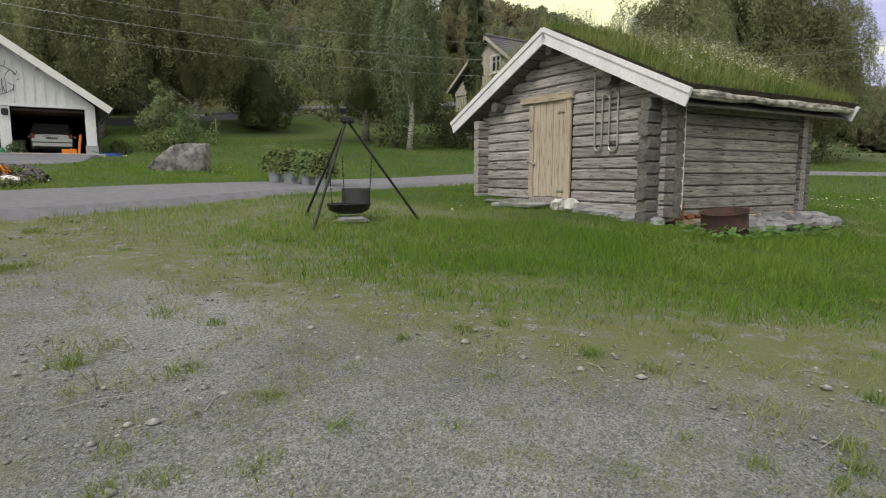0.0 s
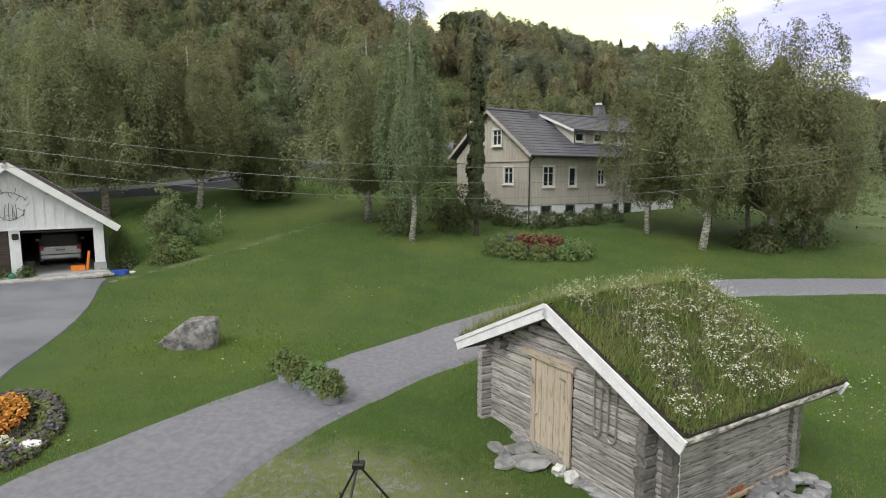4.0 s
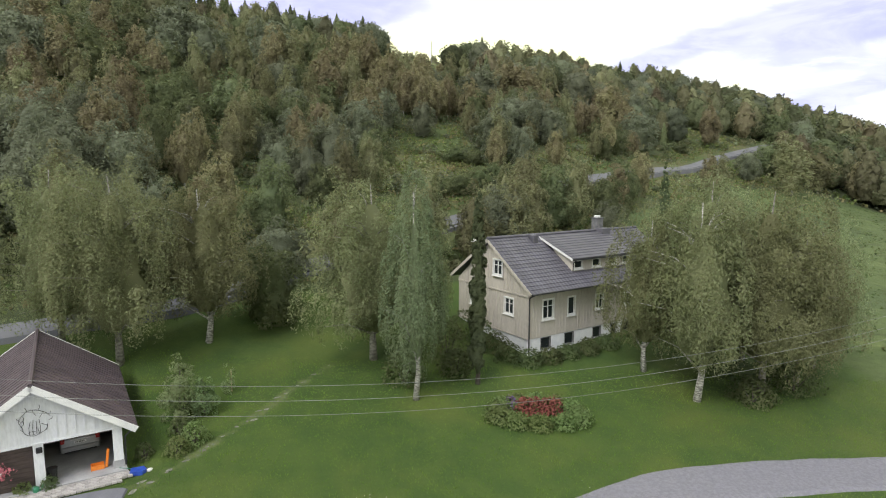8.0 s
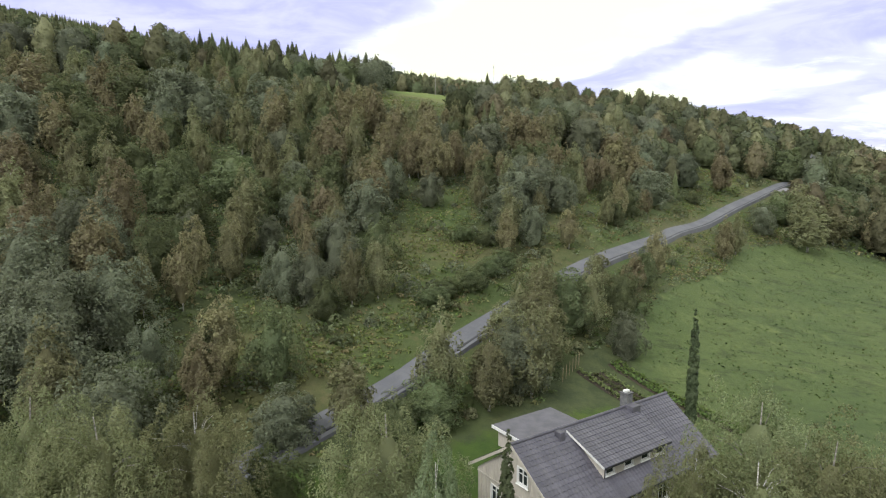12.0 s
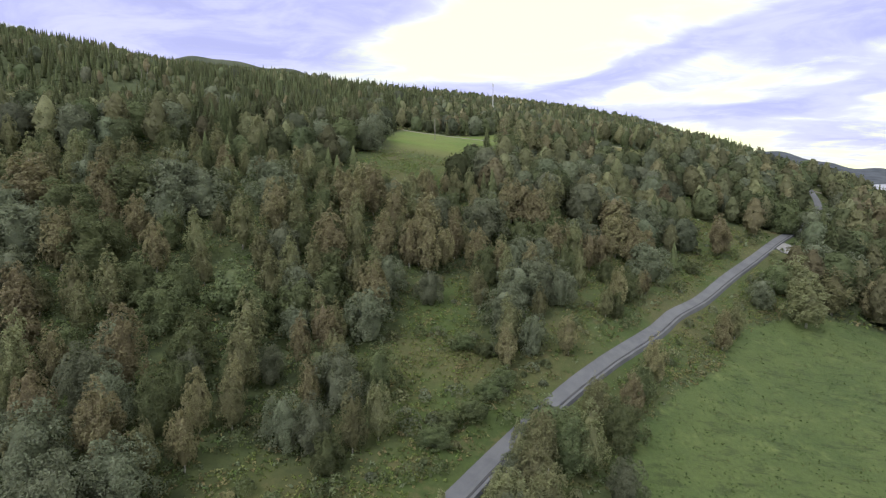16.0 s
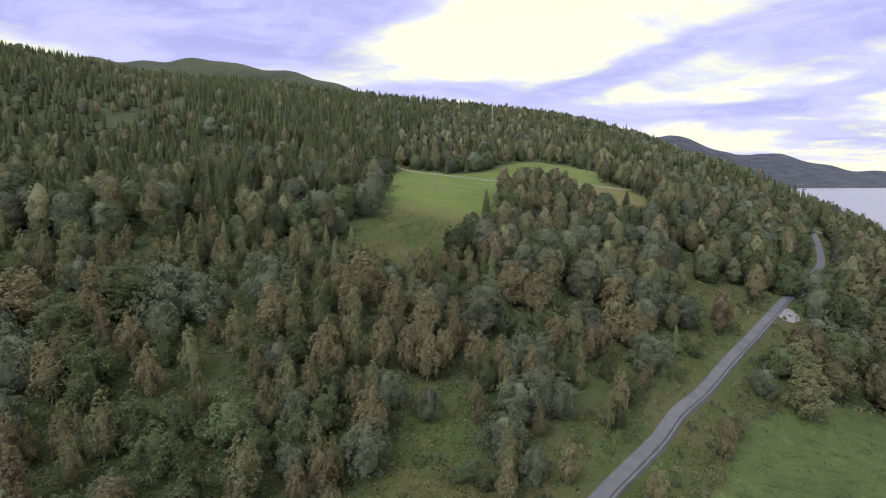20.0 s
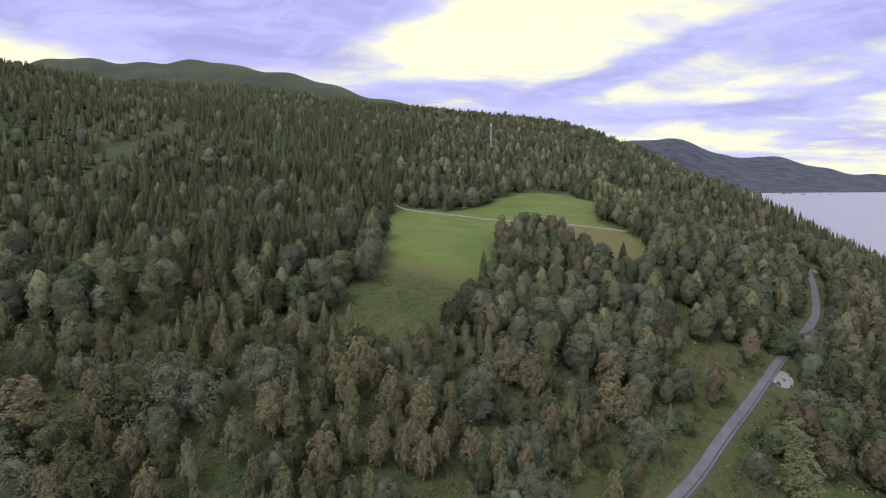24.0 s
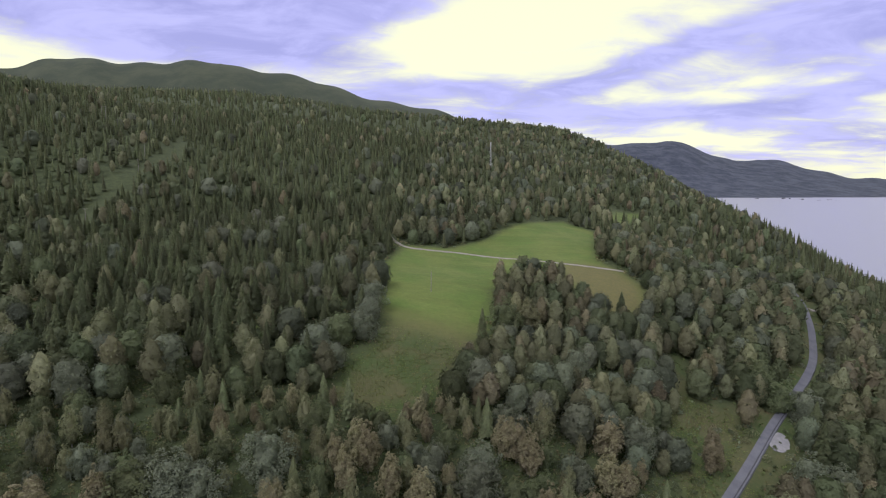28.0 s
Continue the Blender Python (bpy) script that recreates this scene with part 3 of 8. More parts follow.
# ---- mesh helpers ----
class Shape:
    """Vertices and faces gathered piece by piece, then made into one mesh."""

    def __init__(self):
        self.v, self.f = [], []

    def add(self, verts, faces):
        k = len(self.v)
        self.v.extend([tuple(p) for p in verts])
        self.f.extend([tuple(i + k for i in f) for f in faces])
        return self

    def box(self, x0, y0, z0, x1, y1, z1, bevel=0.0, m=None):
        """A box, its edges chamfered."""
        if bevel <= 0:
            vs = [(x, y, z) for z in (z0, z1) for y in (y0, y1) for x in (x0, x1)]
            fs = [(0, 2, 3, 1), (4, 5, 7, 6), (0, 1, 5, 4), (2, 6, 7, 3), (0, 4, 6, 2), (1, 3, 7, 5)]
        else:
            b = bevel
            vs, fs = [], []
            idx = {}
            for sx in (0, 1):
                for sy in (0, 1):
                    for sz in (0, 1):
                        X, Y, Z = (x0, x1)[sx], (y0, y1)[sy], (z0, z1)[sz]
                        dx, dy, dz = (b, -b)[sx], (b, -b)[sy], (b, -b)[sz]
                        for a, p in (("x", (X, Y + dy, Z + dz)), ("y", (X + dx, Y, Z + dz)), ("z", (X + dx, Y + dy, Z))):
                            idx[sx, sy, sz, a] = len(vs)
                            vs.append(p)
            for a in (0, 1):
                fs.append(tuple(idx[a, p, q, "x"] for p, q in ((0, 0), (1, 0), (1, 1), (0, 1))))
                fs.append(tuple(idx[p, a, q, "y"] for p, q in ((0, 0), (1, 0), (1, 1), (0, 1))))
                fs.append(tuple(idx[p, q, a, "z"] for p, q in ((0, 0), (1, 0), (1, 1), (0, 1))))
            for p in (0, 1):
                for q in (0, 1):
                    fs.append((idx[p, q, 0, "x"], idx[p, q, 1, "x"], idx[p, q, 1, "y"], idx[p, q, 0, "y"]))
                    fs.append((idx[p, 0, q, "x"], idx[p, 1, q, "x"], idx[p, 1, q, "z"], idx[p, 0, q, "z"]))
                    fs.append((idx[0, p, q, "y"], idx[1, p, q, "y"], idx[1, p, q, "z"], idx[0, p, q, "z"]))
                    for r in (0, 1):
                        fs.append((idx[p, q, r, "x"], idx[p, q, r, "y"], idx[p, q, r, "z"]))
        if m is not None:
            vs = [m @ Vector(p) for p in vs]
        return self.add(vs, fs)

    def tube(self, points, radii, sides=8, caps=True):
        """A round bar along a line of points."""
        pts = [Vector(p) for p in points]
        if not hasattr(radii, "__len__"):
            radii = [radii] * len(pts)
        rings = []
        side = None
        for i, p in enumerate(pts):
            d = (pts[min(i + 1, len(pts) - 1)] - pts[max(i - 1, 0)]).normalized()
            if side is None or abs(side.dot(d)) > 0.95:
                side = d.orthogonal().normalized()
            side = (side - d * side.dot(d)).normalized()
            other = d.cross(side)
            rings.append([p + (side * math.cos(2 * math.pi * k / sides) + other * math.sin(2 * math.pi * k / sides)) * radii[i] for k in range(sides)])
        vs = [q for ring in rings for q in ring]
        fs = []
        for i in range(len(pts) - 1):
            for k in range(sides):
                a, b = i * sides + k, i * sides + (k + 1) % sides
                fs.append((a, b, b + sides, a + sides))
        if caps:
            fs.append(tuple(range(sides))[::-1])
            fs.append(tuple((len(pts) - 1) * sides + k for k in range(sides)))
        return self.add(vs, fs)

    def plate(self, outline, z0, z1, m=None):
        """A flat outline (x, y) given thickness."""
        n = len(outline)
        vs = [(x, y, z0) for x, y in outline] + [(x, y, z1) for x, y in outline]
        fs = [tuple(range(n))[::-1], tuple(range(n, 2 * n))] + [(k, (k + 1) % n, n + (k + 1) % n, n + k) for k in range(n)]
        if m is not None:
            vs = [m @ Vector(p) for p in vs]
        return self.add(vs, fs)

    def welded(self):
        """One skin: corners that meet are joined, and faces between touching blocks go."""
        seen, v, f = {}, [], {}
        for face in self.f:
            idx = []
            for i in face:
                key = tuple(round(c, 4) for c in self.v[i])
                if key not in seen:
                    seen[key] = len(v)
                    v.append(self.v[i])
                idx.append(seen[key])
            f.setdefault(tuple(sorted(idx)), []).append(tuple(idx))
        self.v, self.f = v, [k[0] for k in f.values() if len(k) == 1]
        return self

    def lump(self, centre, size, rough=0.25, seed=0, rings=6, sides=9, flat=0.0):
        """A stone or clod."""
        c = Vector(centre)
        vs, fs = [], []
        for i in range(rings + 1):
            a = math.pi * i / rings - math.pi / 2
            for k in range(sides):
                b = 2 * math.pi * k / sides
                p = Vector((math.cos(a) * math.cos(b), math.cos(a) * math.sin(b), math.sin(a)))
                q = 1 + rough * noise.noise(p * 1.6 + Vector((seed * 3.1, seed, 0))) * 1.6
                if flat and p.z > 1 - flat:
                    p.z = 1 - flat + (p.z - 1 + flat) * 0.25
                vs.append(c + Vector((p.x * size[0], p.y * size[1], p.z * size[2])) * q)
        for i in range(rings):
            for k in range(sides):
                a, b = i * sides + k, i * sides + (k + 1) % sides
                fs.append((a, b, b + sides, a + sides))
        return self.add(vs, fs)

    def lathe(self, profile, sides=16, centre=(0, 0, 0)):
        """Turned from a profile of (radius, height)."""
        vs, fs = [], []
        for r, h in profile:
            for k in range(sides):
                a = 2 * math.pi * k / sides
                vs.append((centre[0] + r * math.cos(a), centre[1] + r * math.sin(a), centre[2] + h))
        for i in range(len(profile) - 1):
            for k in range(sides):
                a, b = i * sides + k, i * sides + (k + 1) % sides
                fs.append((a, b, b + sides, a + sides))
        return self.add(vs, fs)

    def mesh(self, name, material=None, round_it=False):
        me = bpy.data.meshes.new(name)
        me.from_pydata(self.v, [], self.f)
        if material:
            me.materials.append(M[material])
        if round_it:
            me.polygons.foreach_set("use_smooth", [True] * len(me.polygons))
        return me


def part(name, shape, material, parent=None, label="", m=None, round_it=False):
    """Links a shape as one mesh object under a thing or a part."""
    ob = new(name, shape.mesh(name, material, round_it) if isinstance(shape, Shape) else shape)
    if m is not None:
        ob.matrix_basis = m
    if parent is not None:
        ob.parent = parent
    if label:
        ob["label"] = label
    return ob


def thing(name, m, label, category, group="", kind=""):
    ob = new(name)
    ob.matrix_basis = m
    ob.empty_display_size = 0.2
    return tagged(ob, label, category, group, kind)


def fast_mesh(name, V, F, material, tint=None, round_it=False, normals=None):
    """A mesh from arrays of vertices and of faces with one number of corners."""
    V, F = np.ascontiguousarray(V, np.float32), np.ascontiguousarray(F, np.int32)
    me = bpy.data.meshes.new(name)
    me.vertices.add(len(V))
    me.vertices.foreach_set("co", V.ravel())
    me.loops.add(F.size)
    me.loops.foreach_set("vertex_index", F.ravel())
    me.polygons.add(len(F))
    me.polygons.foreach_set("loop_start", np.arange(0, F.size, F.shape[1], dtype=np.int32))
    me.update(calc_edges=True)
    me.materials.append(M[material])
    if tint is not None:
        layer = me.attributes.new("tint", "FLOAT_COLOR", "POINT")
        layer.data.foreach_set("color", np.ascontiguousarray(np.c_[tint, np.ones(len(tint))], np.float32).ravel())
    if round_it or normals is not None:
        me.polygons.foreach_set("use_smooth", [True] * len(F))
    if normals is not None:
        me.normals_split_custom_set_from_vertices(np.ascontiguousarray(normals, np.float32))
    return me


def lift(x, y):
    return float(land(x, y))


# ---- ground: one sheet to the horizon ----
def inside(x, y, outline, soft):
    """How far within an outline: 0 outside, 1 inside, with a soft edge."""
    px, py = np.array([p[0] for p in outline], float), np.array([p[1] for p in outline], float)
    qx, qy = np.roll(px, -1), np.roll(py, -1)
    x, y = np.asarray(x, float), np.asarray(y, float)
    odd = np.zeros(x.shape, bool)
    best = np.full(x.shape, 1e9)
    for a, b, c, d in zip(px, py, qx, qy):
        if b != d:
            odd ^= ((b > y) != (d > y)) & (x < (c - a) * (y - b) / (d - b) + a)
        t = np.clip(((x - a) * (c - a) + (y - b) * (d - b)) / ((c - a) ** 2 + (d - b) ** 2), 0, 1)
        best = np.minimum(best, np.hypot(x - a - t * (c - a), y - b - t * (d - b)))
    return np.clip(0.5 + np.where(odd, best, -best) / (2 * soft), 0, 1)


def beside(x, y, line):
    """The distance from a line of points."""
    best = np.full(np.shape(x), 1e9)
    for (a, b), (c, d) in zip(line[:-1], line[1:]):
        t = np.clip(((x - a) * (c - a) + (y - b) * (d - b)) / ((c - a) ** 2 + (d - b) ** 2), 0, 1)
        best = np.minimum(best, np.hypot(x - a - t * (c - a), y - b - t * (d - b)))
    return best


FIELD = [(17, 47), (20, 66), (21, 76), (25, 86), (37, 99), (48, 109), (56, 122), (64, 131), (79, 140), (96, 146), (140, 141), (180, 90), (160, 0), (90, -60), (50, -10), (34, 20), (26, 30)]
MEADOW = [(-13, 159), (-21, 159), (-30, 164), (-28, 179), (-21, 193), (-20, 207), (-24, 240), (-27, 270), (-19, 308), (2, 315), (26, 344), (42, 372), (82, 417), (99, 392), (84, 340), (77, 305), (84, 290), (88, 271), (84, 249), (71, 237), (59, 237), (55, 259), (46, 268), (30, 271), (19, 247), (17, 221), (10, 195), (3, 182), (5, 175), (-4, 166)]
UPPER = [(118, 440), (120, 464), (141, 494), (176, 506), (132, 433)]
ACCESS = [(184, 303), (194, 302), (203, 306), (214, 312)]
CLEARING = [(-18, 91), (-8, 101), (-6, 116), (3, 121), (4, 101), (8, 94), (4, 87), (-1, 75), (-6, 62), (-16, 57), (-27, 52), (-30, 58), (-24, 71), (-13, 67), (-9, 76), (-9, 86), (-17, 85)]
VERGE = [(46, 140), (57, 149), (64, 169), (72, 205), (91, 232), (83, 206), (89, 200), (101, 200), (87, 177), (70, 158), (52, 138)]
HAMLET = [(168, 346), (177, 380), (186, 366), (204, 360), (196, 346), (180, 340)]
GARDEN = [(8, 58), (10.5, 67), (15, 72.5), (20, 73), (33, 52), (24, 46)]
BANK = [(24, 97), (46, 123), (62, 143.5), (80, 163), (90, 161), (79, 143), (64, 133), (56, 124), (48, 111), (37, 101)]
GLADE = [(9, 96), (27, 112), (46, 140), (50, 150), (42, 152), (36, 146), (27, 128), (24, 118), (13, 104)]
YARD = [(-40, -30), (-34, 20), (-30, 38), (-24, 44), (-6, 47), (1, 52), (14, 60), (20, 60), (32, 20), (60, -30)]
TRODDEN = [(-13.4, 22.7), (-12.2, 24.3), (-10.8, 27.2), (-9.8, 29.3), (-8.9, 31.9), (-7.2, 35.3)]
DRIVE = [(-16.5, -4), (-9.8, 3.4), (-6.9, 7.2), (-5.6, 9.4), (-4.5, 11.5), (-3.3, 13.3), (-1.6, 15.5), (1.0, 18.3), (4.2, 21.2), (7.6, 23.2), (10.4, 24.4), (16.2, 25.4), (22, 25.9), (30, 26), (60, 22)]
TRACK = [(-34, 336), (-27, 318), (-19, 306), (-7, 306), (10, 308.5), (28, 305), (48, 297), (69, 293), (86, 291)]

rings = np.concatenate([[0.0], np.geomspace(0.5, 4900, 380)])
turn = np.radians(np.concatenate([np.linspace(-44, 44, 280), np.linspace(44, 316, 70)[1:-1]]))
RR, TT = np.meshgrid(rings, turn, indexing="ij")
GX, GY = RR * np.sin(TT), RR * np.cos(TT)
GZ = land(GX, GY)
# the road runs on a bench in the slope
near_road = beside(GX, GY, ROAD)
bumps = np.array([noise.noise(Vector((x * 0.6, y * 0.6, 0))) for x, y in zip(GX.ravel(), GY.ravel())]).reshape(GX.shape)
flat_here = smooth01(beside(GX, GY, DRIVE), 1.2, 2.6) * smooth01(near_road, 2.5, 5.0)
GZ = GZ + 0.035 * bumps * flat_here * (RR > 1) + 0.4 * np.clip((RR - 60) / 60, 0, 1) * flat_here * bumps * 0.5
na = len(turn)
F = []
ii, kk = np.meshgrid(np.arange(len(rings) - 1), np.arange(na), indexing="ij")
a, b = ii * na + kk, ii * na + (kk + 1) % na
quads = np.stack([a, a + na, b + na, b], -1).reshape(-1, 4)
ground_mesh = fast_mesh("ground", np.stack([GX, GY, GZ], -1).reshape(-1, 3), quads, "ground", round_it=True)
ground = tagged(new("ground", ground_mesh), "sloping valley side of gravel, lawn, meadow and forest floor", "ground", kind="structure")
s_near = GY - np.where(GX < 0, 4.5 - 0.43 * GX, 4.5 - 0.32 * GX)
zones = {
    "lawn": inside(GX, GY, YARD, 2.0),
    "gravel": (1 - smooth01(s_near, -2.3, 0.1)) * (GY < 17.6 + 1.43 * GX),
    "dry": (1 - smooth01(s_near, 0.0, 2.4 + 0.9 * np.clip(-GX, 0, 5))) * 0.86 * (GY < 17.6 + 1.43 * GX) + 0.60 * np.exp(-((GX + 0.1) ** 2 / 2.2 + (GY - 9.6) ** 2 / 4)) * (s_near > 0) + 0.85 * np.exp(-((GX - 6.5) ** 2 / 0.9 + (GY - 8.9) ** 2 / 1.6)) + 0.66 * smooth01(-GX, -0.2, 1.6) * (1 - smooth01(GY + 0.3 * GX, 9.4, 12.0)) * (s_near > 0) * (GY < 17.6 + 1.43 * GX) + 0.5 * (1 - smooth01(beside(GX, GY, TRODDEN), 0.1, 0.6)),
    "field": inside(GX, GY, FIELD, 1.5),
    "pasture": np.maximum.reduce([0.7 * inside(GX, GY, UPPER, 6.0), 0.8 * inside(GX, GY, HAMLET, 4.0), 0.95 * inside(GX, GY, MEADOW, 5.0) * smooth01(GY + 0.15 * GX, 190, 215)]),
    "ochre": 0.85 * inside(GX, GY, MEADOW, 5.0) * np.maximum(smooth01(GX, 44, 62) * (1 - smooth01(GY, 290, 304)), 0.55 * (1 - smooth01(np.abs(GY + 0.15 * GX - 205), 3, 16))),
    "meadow": np.maximum.reduce([inside(GX, GY, MEADOW, 4.0), 0.9 * inside(GX, GY, CLEARING, 3.0), 0.9 * inside(GX, GY, VERGE, 3.0), 0.9 * inside(GX, GY, GLADE, 3.0), 0.8 * inside(GX, GY, BANK, 3.0), 0.85 * (1 - smooth01(near_road, 5, 14)) * (RR > 52)]),
    "moor": smooth01(GZ, 360, 520) * (GY > 1500),
    # beyond about 2.3 km the haze-blue base colour takes over
    "hazy_woods": smooth01(np.hypot(GX, GY), 2300, 2600),
    "snow": smooth01(GX / np.maximum(GY, 1), 0.50, 0.56) * smooth01(GZ, 190, 240) * (GY > 4500),
}
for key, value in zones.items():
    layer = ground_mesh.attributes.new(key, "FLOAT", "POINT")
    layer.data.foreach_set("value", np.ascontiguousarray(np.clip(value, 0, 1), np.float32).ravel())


def ribbon(line, width, step, rise, name, material, edge=0.25, skirt=0.25, grade_over=0.0, aside=0.0):
    """A strip of road laid along a line, cambered, with ragged edges and sides that go into the ground."""
    pts = [Vector((x, y, 0)) for x, y in line]
    fine = []
    for i in range(len(pts) - 1):
        p0, p1, p2, p3 = pts[max(i - 1, 0)], pts[i], pts[i + 1], pts[min(i + 2, len(pts) - 1)]
        n = max(2, int((p2 - p1).length / step))
        for k in range(n):
            t = k / n
            fine.append(0.5 * ((2 * p1) + (p2 - p0) * t + (2 * p0 - 5 * p1 + 4 * p2 - p3) * t * t + (3 * p1 - p0 - 3 * p2 + p3) * t ** 3))
    fine.append(pts[-1])
    across = [-1, -0.99, -0.6, -0.2, 0.2, 0.6, 0.99, 1]
    # an even grade along the line
    grade = np.array([lift(p.x, p.y) for p in fine])
    k = max(1, int(grade_over / step / 2))
    padded = np.concatenate([np.full(k, grade[0]), grade, np.full(k, grade[-1])])
    grade = np.convolve(padded, np.ones(2 * k + 1) / (2 * k + 1), "valid") if grade_over else grade
    vs = []
    for i, p in enumerate(fine):
        d = (fine[min(i + 1, len(fine) - 1)] - fine[max(i - 1, 0)]).normalized()
        n = Vector((d.y, -d.x, 0))
        w = width(p) if callable(width) else width
        for k, c in enumerate(across):
            wob = edge * noise.noise(Vector((p.x * 0.9, p.y * 0.9, 5 if c > 0 else 9))) if abs(c) > 0.9 else 0
            q = p + n * (aside + c * (w / 2 + wob + (min(0.25, w) if k in (0, 7) else 0)))
            z = lift(q.x, q.y)
            z = (max(z, float(grade[i]) * 0.85 + z * 0.15) + rise + 0.03 * (1 - c * c)) if k not in (0, 7) else z - skirt
            vs.append((q.x, q.y, z))
    nw = len(across)
    fs = [(i * nw + k, i * nw + k + 1, (i + 1) * nw + k + 1, (i + 1) * nw + k) for i in range(len(fine) - 1) for k in range(nw - 1)]
    sh = Shape().add(vs, fs)
    return part(name, sh, material)


tagged(ribbon(ROAD, 2.9, 2.5, 0.14, "road", "asphalt", 0.07, 0.8, 22.0), "narrow grey asphalt road up the valley side", "road", kind="structure")
tagged(ribbon(ROAD[3:17], 0.34, 2.5, 0.185, "tar_strip", "tar", 0.12, 0.3, 22.0, 0.86), "dark tarred strip along one side of the road", "road", kind="structure")
tagged(ribbon(DRIVE, lambda p: 2.35 + 0.75 * float(1 - smooth01(p.y, 8.5, 13.5)), 0.6, 0.012, "drive", "drive", 0.10, 0.03), "pale grey gravel drive across the lawn", "drive", kind="structure")
tagged(ribbon(TRACK, 2.1, 4, 0.15, "track", "track", 0.3, 0.5), "pale gravel farm track across the meadow", "track", kind="structure")
tagged(ribbon(ACCESS, 3.0, 3, 0.15, "farm_access", "track", 0.3, 0.5), "pale gravel access off the road to a farm", "track", kind="structure")
layby = Shape()
spots = [(102.2 + 5.6 * math.cos(a) * 0.66 - 2.7 * math.sin(a) * 0.75, 184.0 + 5.6 * math.cos(a) * 0.75 + 2.7 * math.sin(a) * 0.66) for a in np.linspace(0, 2 * math.pi, 28, endpoint=False)]
spots = [(x + 0.7 * noise.noise(Vector((x, y, 3))), y + 0.7 * noise.noise(Vector((x, y, 8)))) for x, y in spots]
layby.add([(102.5, 184.0, lift(102.5, 184.0) + 0.35)] + [(x, y, lift(x, y) + 0.22) for x, y in spots] + [(x * 1.004, y * 1.004, lift(x, y) - 0.6) for x, y in spots], [(0, 1 + k, 1 + (k + 1) % 28) for k in range(28)] + [(1 + k, 29 + k, 29 + (k + 1) % 28, 1 + (k + 1) % 28) for k in range(28)])
tagged(part("lay_by", layby, "pale_gravel"), "pale gravel lay-by beside the road", "lay-by", kind="structure")
water = Shape().add([(-200, -600, LAKE), (4800, -600, LAKE), (4800, 4000, LAKE), (-200, 4000, LAKE)], [(0, 1, 2, 3)])
tagged(part("water", water, "water"), "pale grey-blue calm lake below the hills", "lake", kind="structure")


# ---- trees ----
rng = np.random.default_rng(7)


def cards(P, size, rng, droop=0.0, spread=0.5, outward=None):
    """Small bent leaf cards round points: each one a quad."""
    n = len(P)
    a = rng.normal(size=(n, 3))
    if outward is not None:
        a = a * 0.42 + outward
    a /= np.linalg.norm(a, axis=1)[:, None] + 1e-9
    b = rng.normal(size=(n, 3))
    b[:, 2] -= droop
    b -= a * (a * b).sum(1)[:, None]
    b /= np.linalg.norm(b, axis=1)[:, None] + 1e-9
    c = np.cross(a, b)
    s = (size * rng.uniform(0.6, 1.35, n))[:, None]
    V = np.stack([P - b * s, P - c * s * spread, P + b * s, P + c * s * spread], 1)
    return V.reshape(-1, 3), np.arange(4 * n).reshape(-1, 4)


def crown_radius(kind, u):
    """The crown's outline by height, from its foot (0) to its tip (1), as a share of its half width."""
    u = np.asarray(u, float)
    if kind == "column":
        return np.minimum(1, u / 0.08) ** 0.5 * (1 - u ** 3) ** 0.7
    if kind in ("round", "other"):
        at = 0.40 if kind == "round" else 0.34
        v = np.where(u < at, (at - u) / (at + 0.06), (u - at) / (1 - at))
        return np.sqrt(np.clip(1 - v ** 2, 0.0, 1)) ** 0.9
    at, foot, top = {"birch": (0.36, 0.5, 0.62), "broad": (0.32, 0.45, 0.58), "weep": (0.28, 0.5, 0.60)}.get(kind, (0.38, 0.40, 0.54))
    return np.where(u < at, (np.maximum(u, 0.03) / at) ** foot, (np.maximum(1 - u, 0) / (1 - at)) ** top)


FOOT = {"weep": 0.14, "column": 0.07, "round": 0.03, "birch": 0.22, "broad": 0.18, "other": 0.05}


def tips(P, size, rng, outward, narrow=1.0, droop=0.5):
    """Small pointed leaf tufts round points: each one a triangle."""
    n = len(P)
    a = rng.normal(size=(n, 3)) * 0.5 + outward
    a /= np.linalg.norm(a, axis=1)[:, None] + 1e-9
    b = rng.normal(size=(n, 3))
    b[:, 2] -= droop
    b -= a * (a * b).sum(1)[:, None]
    b /= np.linalg.norm(b, axis=1)[:, None] + 1e-9
    c = np.cross(a, b) * narrow
    s = (size * rng.uniform(0.55, 1.4, n))[:, None]
    V = np.stack([P - b * s * 0.7 + c * s * 0.75, P - b * s * 0.7 - c * s * 0.75, P + b * s * 1.2], 1)
    return V.reshape(-1, 3), np.arange(3 * n).reshape(-1, 3)


